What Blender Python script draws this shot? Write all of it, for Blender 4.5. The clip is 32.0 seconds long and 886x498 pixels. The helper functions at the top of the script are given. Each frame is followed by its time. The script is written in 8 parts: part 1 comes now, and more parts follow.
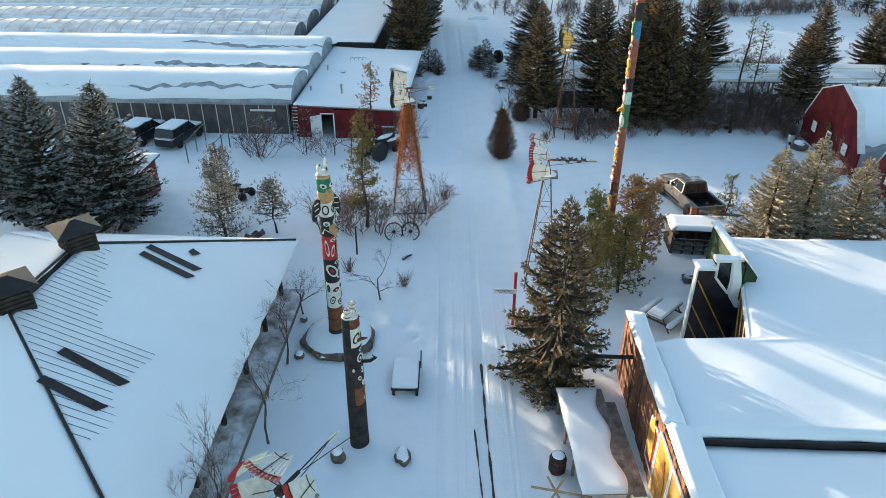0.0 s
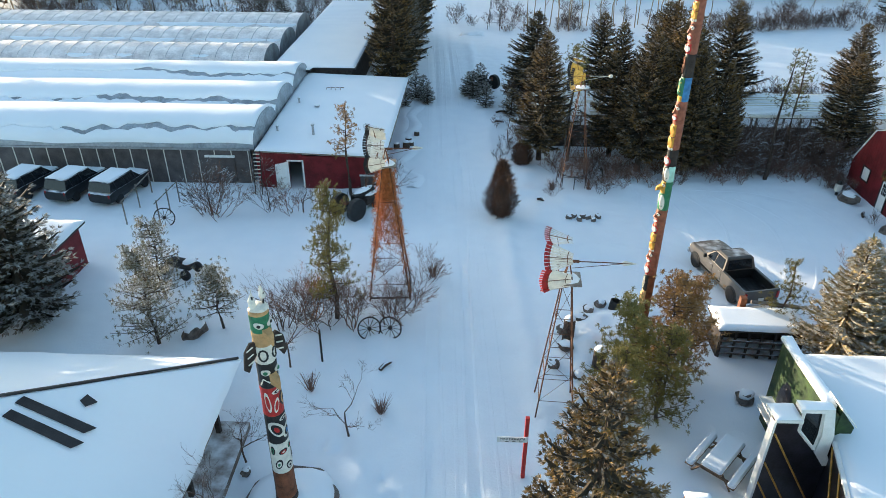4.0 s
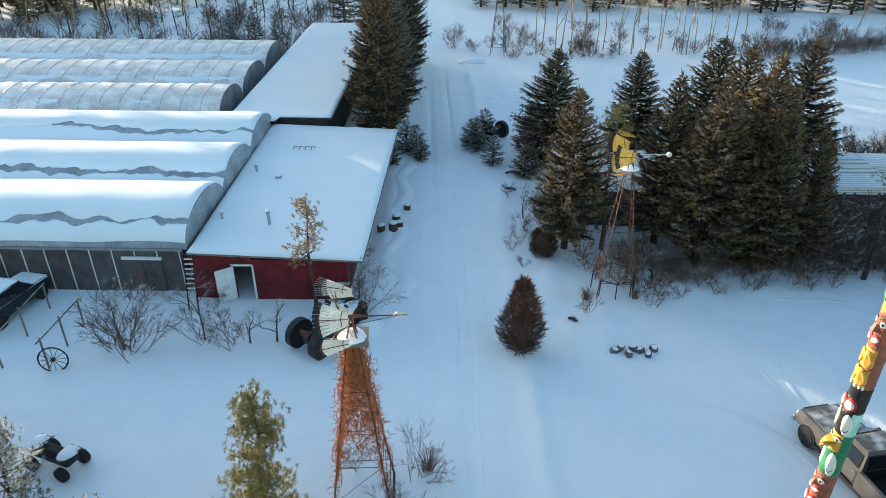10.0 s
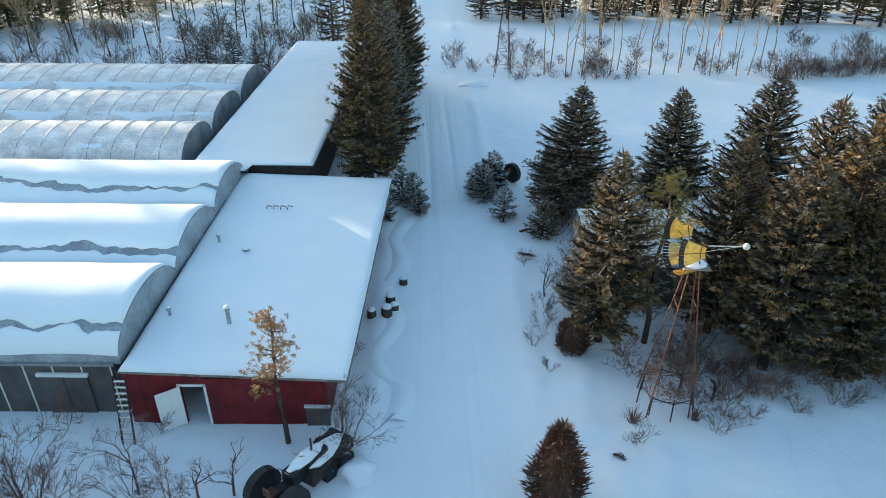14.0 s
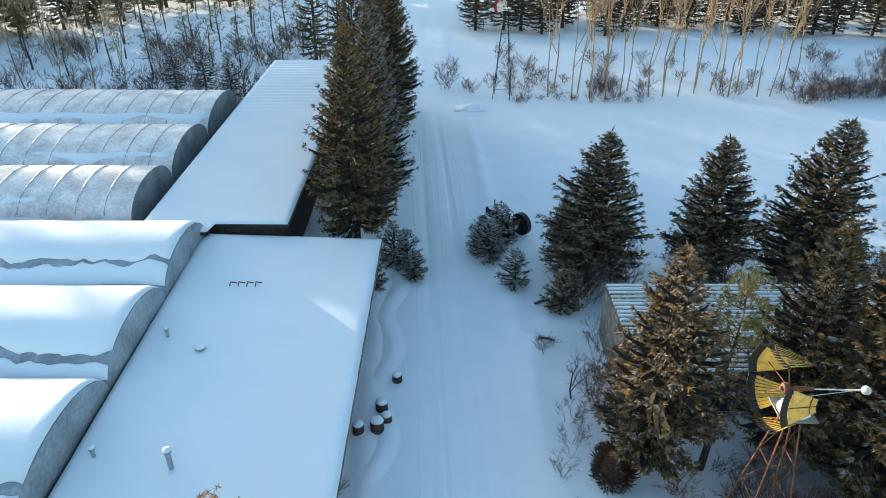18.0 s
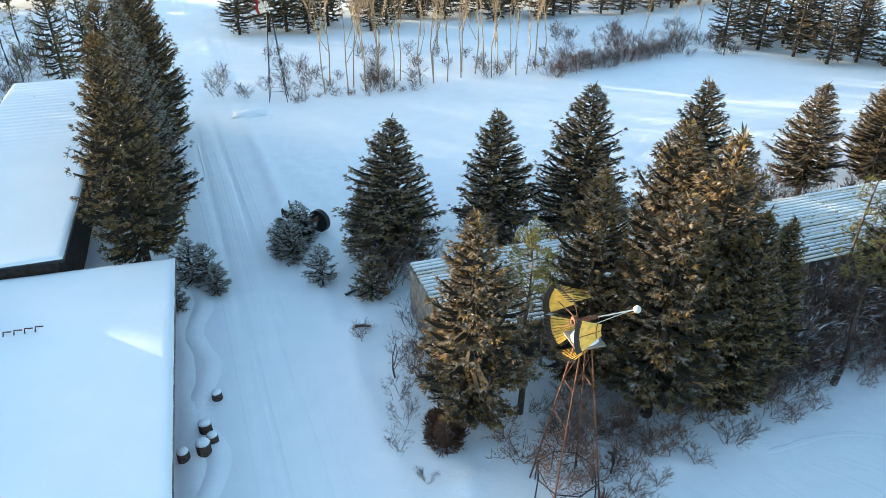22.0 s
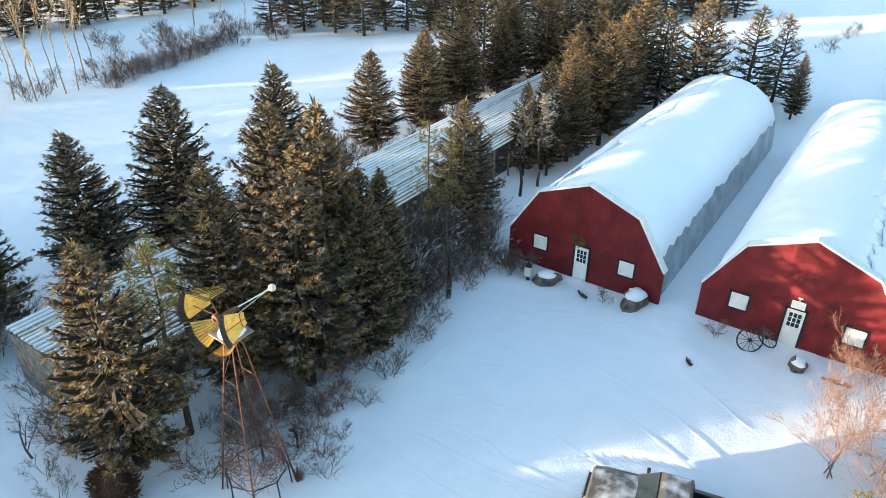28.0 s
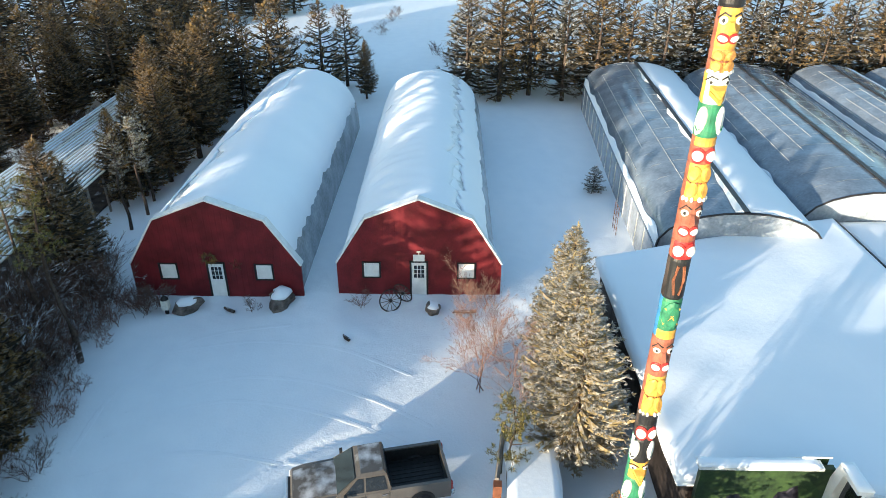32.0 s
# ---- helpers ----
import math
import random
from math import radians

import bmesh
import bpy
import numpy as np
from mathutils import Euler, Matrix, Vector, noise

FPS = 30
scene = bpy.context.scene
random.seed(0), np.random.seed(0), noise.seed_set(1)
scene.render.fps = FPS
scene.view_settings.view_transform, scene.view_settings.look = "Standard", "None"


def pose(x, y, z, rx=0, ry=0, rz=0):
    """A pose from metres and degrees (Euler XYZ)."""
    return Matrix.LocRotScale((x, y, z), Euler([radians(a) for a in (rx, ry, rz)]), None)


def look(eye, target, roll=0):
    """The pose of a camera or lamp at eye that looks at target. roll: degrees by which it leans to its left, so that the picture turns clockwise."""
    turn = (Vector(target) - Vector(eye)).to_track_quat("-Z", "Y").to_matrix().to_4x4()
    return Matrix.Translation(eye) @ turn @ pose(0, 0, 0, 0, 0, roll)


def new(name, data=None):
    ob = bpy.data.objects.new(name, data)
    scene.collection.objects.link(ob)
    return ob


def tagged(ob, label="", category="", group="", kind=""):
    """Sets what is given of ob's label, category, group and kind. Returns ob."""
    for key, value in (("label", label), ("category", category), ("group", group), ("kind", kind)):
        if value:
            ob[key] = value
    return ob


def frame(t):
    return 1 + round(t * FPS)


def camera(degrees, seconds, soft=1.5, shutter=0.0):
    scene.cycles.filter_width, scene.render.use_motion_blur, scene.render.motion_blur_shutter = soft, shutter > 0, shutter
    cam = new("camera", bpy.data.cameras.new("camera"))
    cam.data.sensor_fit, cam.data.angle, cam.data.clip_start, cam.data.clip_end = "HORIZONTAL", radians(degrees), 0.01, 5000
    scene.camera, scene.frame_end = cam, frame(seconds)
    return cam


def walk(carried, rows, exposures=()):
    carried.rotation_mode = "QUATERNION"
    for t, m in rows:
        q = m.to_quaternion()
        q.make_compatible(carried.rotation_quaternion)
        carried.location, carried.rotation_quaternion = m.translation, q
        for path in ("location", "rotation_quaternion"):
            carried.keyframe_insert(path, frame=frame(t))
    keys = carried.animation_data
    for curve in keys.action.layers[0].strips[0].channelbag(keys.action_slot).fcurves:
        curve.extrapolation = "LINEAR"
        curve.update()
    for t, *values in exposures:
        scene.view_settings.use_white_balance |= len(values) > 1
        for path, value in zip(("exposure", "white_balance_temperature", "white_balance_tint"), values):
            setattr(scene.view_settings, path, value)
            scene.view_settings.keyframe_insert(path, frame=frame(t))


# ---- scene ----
cam = camera(66.27, 32.0, soft=0.8)
ROWS = [
    (0, 0.000, -0.000, 19.989, 2.24, -29.90, -0.20),
    (0.5, 0.027, 1.194, 20.009, 2.12, -29.91, -0.21),
    (1, 0.047, 2.387, 20.027, 2.15, -29.91, -0.22),
    (1.5, 0.050, 3.578, 20.045, 2.11, -29.91, -0.24),
    (2, 0.035, 4.768, 20.061, 2.06, -29.91, -0.24),
    (2.5, 0.003, 5.955, 20.069, 2.01, -29.90, -0.25),
    (3, -0.045, 7.142, 20.070, 1.81, -29.89, -0.25),
    (3.5, -0.101, 8.327, 20.066, 1.60, -29.87, -0.25),
    (5.5, -0.296, 12.998, 20.074, 1.47, -29.79, -0.39),
    (6, -0.329, 14.146, 20.057, 1.45, -29.79, -0.39),
    (6.5, -0.359, 15.296, 20.048, 1.41, -29.79, -0.38),
    (7, -0.384, 16.449, 20.047, 1.39, -29.78, -0.37),
    (7.5, -0.410, 17.592, 20.046, 1.33, -29.78, -0.35),
    (8, -0.434, 18.721, 20.048, 1.30, -29.77, -0.33),
    (8.5, -0.459, 19.844, 20.053, 1.26, -29.77, -0.30),
    (9, -0.490, 20.965, 20.057, 1.23, -29.76, -0.27),
    (9.5, -0.531, 22.087, 20.052, 1.20, -29.75, -0.24),
    (10, -0.585, 23.215, 20.034, 1.15, -29.74, -0.20),
    (10.5, -0.649, 24.354, 20.012, 1.06, -29.72, -0.17),
    (11, -0.723, 25.495, 19.991, 1.03, -29.71, -0.14),
    (11.5, -0.804, 26.635, 19.978, 0.95, -29.71, -0.13),
    (12, -0.889, 27.779, 19.992, 0.94, -29.70, -0.13),
    (12.5, -0.982, 28.910, 20.018, 0.86, -29.69, -0.13),
    (13, -1.074, 30.014, 20.040, 0.78, -29.69, -0.14),
    (13.5, -1.163, 31.107, 20.063, 0.74, -29.70, -0.15),
    (14, -1.244, 32.193, 20.086, 0.64, -29.71, -0.16),
    (14.5, -1.323, 33.285, 20.114, 0.57, -29.72, -0.18),
    (16.5, -1.705, 37.739, 20.188, 0.24, -29.84, -0.32),
    (17, -1.801, 38.830, 20.197, 0.15, -29.84, -0.34),
    (17.5, -1.885, 39.755, 20.239, 0.09, -29.83, -0.35),
    (18, -1.939, 40.080, 20.227, -0.38, -29.82, -0.36),
    (18.5, -1.968, 40.171, 20.223, -1.82, -29.80, -0.35),
    (19, -1.973, 40.133, 20.231, -3.39, -29.76, -0.33),
    (19.5, -1.976, 40.064, 20.227, -5.02, -29.72, -0.31),
    (20, -1.970, 39.963, 20.213, -6.79, -29.69, -0.28),
    (20.5, -1.961, 39.843, 20.185, -9.04, -29.68, -0.26),
    (21, -1.954, 39.712, 20.152, -12.29, -29.67, -0.24),
    (21.5, -1.956, 39.572, 20.114, -15.81, -29.68, -0.23),
    (22, -1.970, 39.432, 20.071, -19.33, -29.70, -0.22),
    (22.5, -1.989, 39.308, 20.029, -22.82, -29.73, -0.20),
    (23, -2.013, 39.210, 19.991, -26.29, -29.75, -0.19),
    (23.5, -2.037, 39.137, 19.950, -29.76, -29.79, -0.19),
    (24, -2.053, 39.087, 19.913, -33.28, -29.82, -0.18),
    (24.5, -2.061, 39.058, 19.886, -36.87, -29.85, -0.19),
    (25, -2.065, 39.047, 19.877, -40.56, -29.87, -0.19),
    (25.5, -2.071, 39.040, 19.879, -45.05, -29.89, -0.20),
    (27.5, -2.343, 38.928, 19.977, -51.03, -29.94, -0.20),
    (28, -2.348, 38.891, 19.986, -55.07, -29.93, -0.22),
    (28.5, -2.344, 38.849, 19.992, -58.40, -29.92, -0.24),
    (29, -2.335, 38.804, 20.000, -62.14, -29.89, -0.26),
    (29.5, -2.329, 38.759, 20.013, -66.39, -29.86, -0.27),
    (30, -2.333, 38.722, 20.034, -70.65, -29.82, -0.28),
    (30.5, -2.349, 38.692, 20.055, -75.65, -29.77, -0.29),
    (31, -2.365, 38.668, 20.072, -80.79, -29.70, -0.30),
    (31.5, -2.373, 38.651, 20.086, -85.98, -29.62, -0.30),
    (32, -2.378, 38.640, 20.095, -89.31, -29.54, -0.30),
]
walk(cam, [(t, pose(x, y, z, 90 + pitch, roll, yaw)) for t, x, y, z, yaw, pitch, roll in ROWS],
     exposures=((0.0, 1.66, 5440, 6), (3.0, 1.78, 5400, 6), (6.0, 1.72, 5380, 5), (9.0, 1.68, 5250, 3), (12.0, 1.74, 5230, 3), (19.0, 1.76, 5170, 3), (21.0, 2.0, 5260, 4), (23.0, 2.28, 5400, 5), (25.0, 2.38, 5560, 6), (28.0, 2.22, 5480, 6), (30.0, 1.94, 5300, 4), (32.0, 1.62, 5140, 4)))

# ---- world and sun ----
SUN_EL, SUN_AZ = 5.6, 138.5   # the sun stands low, up the road and to the west
world = bpy.data.worlds.new("world")
scene.world = world
world.use_nodes = True
wn = world.node_tree
sky = wn.nodes.new("ShaderNodeTexSky")
sky.sky_type = 'NISHITA'
sky.sun_disc = False
sky.ozone_density = 0.6
sky.sun_elevation = radians(SUN_EL)
sky.sun_rotation = radians(90 - SUN_AZ)
bg = wn.nodes["Background"]
bg.inputs["Strength"].default_value = 0.15
wn.links.new(sky.outputs["Color"], bg.inputs["Color"])
sun = new("sun", bpy.data.lights.new("sun", 'SUN'))
sun.data.energy = 5.0
sun.data.angle = radians(0.6)
sun.data.color = (1.0, 0.74, 0.46)
ce, se = math.cos(radians(SUN_EL)), math.sin(radians(SUN_EL))
sun.matrix_world = look((ce * math.cos(radians(SUN_AZ)) * 90, ce * math.sin(radians(SUN_AZ)) * 90, se * 90), (0, 0, 0))

# ---- mesh tools ----
class Mesh:
    """Vertices and faces of one part, with a material slot for each face."""
    def __init__(self):
        self.v, self.f, self.m = [], [], []

    def add(self, verts, faces, slot=0):
        n = len(self.v)
        self.v.extend(verts)
        self.f.extend([tuple(n + i for i in f) for f in faces])
        self.m.extend([slot] * len(faces))
        return self

    def box(self, x0, y0, z0, x1, y1, z1, slot=0, m=None):
        c = [(x, y, z) for z in (z0, z1) for y in (y0, y1) for x in (x0, x1)]
        if m is not None:
            c = [tuple(m @ Vector(p)) for p in c]
        return self.add(c, [(0, 2, 3, 1), (4, 5, 7, 6), (0, 1, 5, 4), (2, 6, 7, 3), (0, 4, 6, 2), (1, 3, 7, 5)], slot)

    def bevel_box(self, x0, y0, z0, x1, y1, z1, b=0.02, slot=0, m=None):
        """A box with its upper and upright edges cut off."""
        loops = []
        for z, i in ((z0, 0.0), (z1 - b, 0.0), (z1, b)):
            loops.append([(x0 + b, y0 + i, z), (x1 - b, y0 + i, z), (x1 - i, y0 + b, z), (x1 - i, y1 - b, z),
                          (x1 - b, y1 - i, z), (x0 + b, y1 - i, z), (x0 + i, y1 - b, z), (x0 + i, y0 + b, z)])
        return self.loft(loops, slot, m=m)

    def loft(self, loops, slot=0, caps=True, m=None, closed=True):
        """Joins rings of equally many points."""
        n = len(loops[0])
        v = [p for l in loops for p in l]
        if m is not None:
            v = [tuple(m @ Vector(p)) for p in v]
        f = []
        for a in range(len(loops) - 1):
            for i in range(n if closed else n - 1):
                j = (i + 1) % n
                f.append((a * n + i, a * n + j, (a + 1) * n + j, (a + 1) * n + i))
        if caps:
            f.append(tuple(reversed(range(n))))
            f.append(tuple((len(loops) - 1) * n + i for i in range(n)))
        return self.add(v, f, slot)

    def tube(self, pts, radii, sides=6, slot=0, caps=True):
        """A round bar along a line of points."""
        pts = [Vector(p) for p in pts]
        if not hasattr(radii, "__len__"):
            radii = [radii] * len(pts)
        loops = []
        for i, p in enumerate(pts):
            d = (pts[min(i + 1, len(pts) - 1)] - pts[max(i - 1, 0)])
            d = d.normalized() if d.length > 1e-9 else Vector((0, 0, 1))
            a = d.cross(Vector((0.0, 0.0, 1.0)))
            if a.length < 0.05:
                a = d.cross(Vector((0.0, 1.0, 0.0)))
            a.normalize()
            b = d.cross(a)
            loops.append([tuple(p + radii[i] * (math.cos(6.28318 * k / sides) * a + math.sin(6.28318 * k / sides) * b)) for k in range(sides)])
        return self.loft(loops, slot, caps)

    def lathe(self, profile, sides=16, slot=0, m=None, caps=True):
        """Turns a profile of (radius, height) round the z axis."""
        loops = [[(r * math.cos(6.28318 * k / sides), r * math.sin(6.28318 * k / sides), z) for k in range(sides)] for r, z in profile]
        return self.loft(loops, slot, caps, m)

    def plate(self, outline, z0, z1, slot=0, m=None):
        """A flat plate of any outline, from z0 up to z1."""
        return self.loft([[(x, y, z) for x, y in outline] for z in (z0, z1)], slot, True, m)

    def lumps(self, c, r, seed=0, rough=0.18, rings=6, sides=10, slot=0, flat=-1.0):
        """An uneven rounded lump about c with half sizes r, cut level below."""
        rnd = random.Random(seed)
        off = Vector((rnd.uniform(-50, 50), rnd.uniform(-50, 50), rnd.uniform(-50, 50)))
        loops = []
        for i in range(rings + 1):
            a = math.pi * i / rings - math.pi / 2
            l = []
            for k in range(sides):
                b = 6.28318 * k / sides
                d = Vector((math.cos(a) * math.cos(b), math.cos(a) * math.sin(b), math.sin(a)))
                s = 1 + rough * 2 * noise.noise(d * 1.3 + off)
                l.append((c[0] + r[0] * d.x * s, c[1] + r[1] * d.y * s, c[2] + r[2] * max(d.z, flat) * s))
            loops.append(l)
        return self.loft(loops, slot, False)

    def mesh(self, name, mats, smooth=False):
        me = bpy.data.meshes.new(name)
        me.from_pydata([tuple(p) for p in self.v], [], self.f)
        for mt in mats:
            me.materials.append(mt)
        me.polygons.foreach_set("material_index", self.m)
        if smooth:
            me.polygons.foreach_set("use_smooth", [True] * len(self.f))
        me.update()
        return me


def mats_of(material):
    return list(material) if isinstance(material, (list, tuple)) else [material]


def part(name, mb, material, parent, label="", smooth=False, m=None):
    """Links a mesh as one part under a thing or a part."""
    me = mb.mesh(name, mats_of(material), smooth) if isinstance(mb, Mesh) else mb
    ob = new(name, me)
    ob.parent = parent
    if m is not None:
        ob.matrix_basis = m
    if label:
        ob["label"] = label
    return ob


def thing(name, label, category, m=None, group="", kind="", mb=None, material=None, smooth=False):
    """A top-level thing: an Empty at its base, or one mesh."""
    ob = new(name, mb.mesh(name, mats_of(material), smooth) if mb is not None else None)
    if m is not None:
        ob.matrix_basis = m
    return tagged(ob, label, category, group, kind)


def structure(name, mb, material, label, smooth=False, category=""):
    return tagged(new(name, mb.mesh(name, mats_of(material), smooth)), label, category or name.split("_")[0], kind="structure")


# ---- material tools ----
def material(name, base, rough=0.7, metal=0.0, grain=0.15, scale=6.0, fine=60.0, bump=0.2, dist=0.02, second=None, island=False, spec=0.3, coat=0.0):
    """A surface with variation at a coarse and a fine scale, and relief."""
    mt = bpy.data.materials.new(name)
    mt.use_nodes = True
    n, l = mt.node_tree.nodes, mt.node_tree.links
    b = n["Principled BSDF"]
    b.inputs["Roughness"].default_value = rough
    b.inputs["Metallic"].default_value = metal
    b.inputs["Specular IOR Level"].default_value = spec
    if coat:
        b.inputs["Coat Weight"].default_value = coat
    tc = n.new("ShaderNodeTexCoord")
    big, small = n.new("ShaderNodeTexNoise"), n.new("ShaderNodeTexNoise")
    for t, s, d in ((big, scale, 4), (small, fine, 3)):
        t.inputs["Scale"].default_value = s
        t.inputs["Detail"].default_value = d
        l.new(tc.outputs["Object"], t.inputs["Vector"])
    mix = n.new("ShaderNodeMix")
    mix.data_type = 'RGBA'
    second = second or tuple(c * (1 - 2.2 * grain) for c in base)
    hi = tuple(min(1, c * (1 + grain)) for c in base)
    mix.inputs[6].default_value, mix.inputs[7].default_value = (*hi, 1), (*second, 1)
    add = n.new("ShaderNodeMath")
    add.operation = 'MULTIPLY_ADD'
    l.new(small.outputs["Fac"], add.inputs[0])
    add.inputs[1].default_value = 0.6
    l.new(big.outputs["Fac"], add.inputs[2])
    rng = n.new("ShaderNodeMapRange")
    rng.inputs["From Min"].default_value, rng.inputs["From Max"].default_value = 0.55, 1.05
    l.new(add.outputs[0], rng.inputs["Value"])
    l.new(rng.outputs[0], mix.inputs[0])
    colour = mix.outputs[2]
    if island:
        oi = n.new("ShaderNodeNewGeometry") if island == "island" else n.new("ShaderNodeObjectInfo")
        hsv = n.new("ShaderNodeHueSaturation")
        mr = n.new("ShaderNodeMapRange")
        mr.inputs["To Min"].default_value, mr.inputs["To Max"].default_value = 0.75, 1.2
        l.new(oi.outputs["Random Per Island" if island == "island" else "Random"], mr.inputs["Value"])
        l.new(mr.outputs[0], hsv.inputs["Value"])
        l.new(colour, hsv.inputs["Color"])
        colour = hsv.outputs["Color"]
    l.new(colour, b.inputs["Base Color"])
    if bump:
        bm = n.new("ShaderNodeBump")
        bm.inputs["Strength"].default_value, bm.inputs["Distance"].default_value = bump, dist
        l.new(small.outputs["Fac"], bm.inputs["Height"])
        l.new(bm.outputs["Normal"], b.inputs["Normal"])
    return mt


def snowed(mt, amount=0.5, lo=0.25, hi=0.6, scale=3.0, most=1.0):
    """Adds settled snow on the faces that look up, broken by a noise."""
    n, l = mt.node_tree.nodes, mt.node_tree.links
    b = n["Principled BSDF"]
    geo = n.new("ShaderNodeNewGeometry")
    sep = n.new("ShaderNodeSeparateXYZ")
    l.new(geo.outputs["Normal"], sep.inputs[0])
    tx = n.new("ShaderNodeTexNoise")
    tx.inputs["Scale"].default_value = scale
    tx.inputs["Detail"].default_value = 3
    l.new(geo.outputs["Position"], tx.inputs["Vector"])
    ma = n.new("ShaderNodeMath")
    ma.operation = 'MULTIPLY_ADD'
    l.new(tx.outputs["Fac"], ma.inputs[0])
    ma.inputs[1].default_value = 1.4
    l.new(sep.outputs["Z"], ma.inputs[2])
    rng = n.new("ShaderNodeMapRange")
    rng.inputs["From Min"].default_value, rng.inputs["From Max"].default_value = lo + 0.7 + (0.5 - amount), hi + 0.7 + (0.5 - amount)
    rng.inputs["To Max"].default_value = most
    l.new(ma.outputs[0], rng.inputs["Value"])
    mix = n.new("ShaderNodeMix")
    mix.data_type = 'RGBA'
    l.new(rng.outputs[0], mix.inputs[0])
    old = b.inputs["Base Color"].links[0].from_socket
    l.new(old, mix.inputs[6])
    mix.inputs[7].default_value = (0.86, 0.88, 0.92, 1)
    l.new(mix.outputs[2], b.inputs["Base Color"])
    return mt

# ---- materials ----
def snow_material(name, relief=0.35, scale=0.9):
    mt = bpy.data.materials.new(name)
    mt.use_nodes = True
    n, l = mt.node_tree.nodes, mt.node_tree.links
    b = n["Principled BSDF"]
    b.inputs["Roughness"].default_value = 0.75
    b.inputs["Specular IOR Level"].default_value = 0.2
    geo = n.new("ShaderNodeNewGeometry")
    outs = []
    for s, d in ((scale, 5), (scale * 14, 4), (scale * 90, 2)):
        t = n.new("ShaderNodeTexNoise")
        t.inputs["Scale"].default_value, t.inputs["Detail"].default_value = s, d
        l.new(geo.outputs["Position"], t.inputs["Vector"])
        outs.append(t.outputs["Fac"])
    ramp = n.new("ShaderNodeMix")
    ramp.data_type = 'RGBA'
    ramp.inputs[6].default_value, ramp.inputs[7].default_value = (0.80, 0.83, 0.87, 1), (0.90, 0.915, 0.935, 1)
    l.new(outs[0], ramp.inputs[0])
    l.new(ramp.outputs[2], b.inputs["Base Color"])
    a = n.new("ShaderNodeMath")
    a.operation = 'MULTIPLY_ADD'
    l.new(outs[1], a.inputs[0])
    a.inputs[1].default_value = 0.24
    l.new(outs[0], a.inputs[2])
    a2 = n.new("ShaderNodeMath")
    a2.operation = 'MULTIPLY_ADD'
    l.new(outs[2], a2.inputs[0])
    a2.inputs[1].default_value = 0.06
    l.new(a.outputs[0], a2.inputs[2])
    bm = n.new("ShaderNodeBump")
    bm.inputs["Strength"].default_value, bm.inputs["Distance"].default_value = relief, 0.25
    l.new(a2.outputs[0], bm.inputs["Height"])
    l.new(bm.outputs["Normal"], b.inputs["Normal"])
    return mt


SNOW = snow_material("snow", 0.24, 0.7)
SNOW_SOFT = snow_material("roof_snow", 0.12, 0.35)
RED = material("red_boards", (0.155, 0.014, 0.018), 0.65, grain=0.25, scale=1.2, fine=30)
WHITE = material("white_paint", (0.78, 0.78, 0.76), 0.5, grain=0.06, scale=3, fine=40)
DARK = material("dark_wood", (0.045, 0.035, 0.03), 0.8, grain=0.35, scale=3, fine=50)
WOOD = material("weathered_wood", (0.22, 0.15, 0.10), 0.8, grain=0.3, scale=2.5, fine=45, island="object")
GREYWOOD = material("grey_wood", (0.26, 0.23, 0.20), 0.85, grain=0.3, scale=3, fine=50)
BROWN = material("brown_post", (0.20, 0.075, 0.035), 0.7, grain=0.3, scale=3, fine=50)
BLACKMETAL = material("dark_roof_metal", (0.03, 0.027, 0.028), 0.45, 0.0, grain=0.3, scale=1.5, fine=40)
STEEL = material("galvanised_steel", (0.42, 0.43, 0.44), 0.45, 0.8, grain=0.15)
RUST = material("rusty_steel", (0.16, 0.075, 0.045), 0.8, 0.2, grain=0.35, scale=4)
BLACK = material("black_rubber", (0.02, 0.02, 0.022), 0.75, grain=0.2)
GLASSY = material("dark_glass", (0.015, 0.018, 0.022), 0.08, grain=0.1, bump=0, spec=0.6)
YELLOW = material("yellow_paint", (0.56, 0.30, 0.045), 0.5, grain=0.15)
ORANGE = material("orange_paint", (0.50, 0.24, 0.05), 0.5, grain=0.2)
SCARLET = material("scarlet_paint", (0.42, 0.03, 0.025), 0.5, grain=0.2)
REDBROWN = material("red_brown_paint", (0.27, 0.095, 0.055), 0.55, grain=0.2)
GREEN = material("green_paint", (0.045, 0.18, 0.09), 0.5, grain=0.2)
MINT = material("mint_paint", (0.42, 0.66, 0.56), 0.5, grain=0.12)
BLUE = material("blue_paint", (0.06, 0.20, 0.42), 0.5, grain=0.2)
BLACKP = material("black_paint", (0.02, 0.02, 0.02), 0.45, grain=0.2)
CREAM = material("cream_paint", (0.72, 0.69, 0.61), 0.55, grain=0.1)
TAN = material("tan_paint", (0.52, 0.32, 0.14), 0.55, grain=0.15)
BARK = material("bark", (0.09, 0.065, 0.05), 0.9, grain=0.35, scale=8, fine=60, bump=0.5)
TWIG = snowed(material("bare_twigs", (0.13, 0.085, 0.065), 0.85, grain=0.25, scale=5), 0.1)
PALE_TWIG = material("pale_twigs", (0.40, 0.29, 0.18), 0.85, grain=0.25, scale=5)
RED_TWIG = material("reddish_twigs", (0.23, 0.135, 0.10), 0.85, grain=0.25, scale=5)
WHEEL_YELLOW = material("bright_yellow_slat_paint", (0.70, 0.47, 0.09), 0.5, grain=0.15)
VINE = material("dry_orange_vine", (0.50, 0.19, 0.06), 0.9, grain=0.35, scale=5)
ROCK = material("rock", (0.17, 0.14, 0.12), 0.85, grain=0.35, scale=3, bump=0.5)


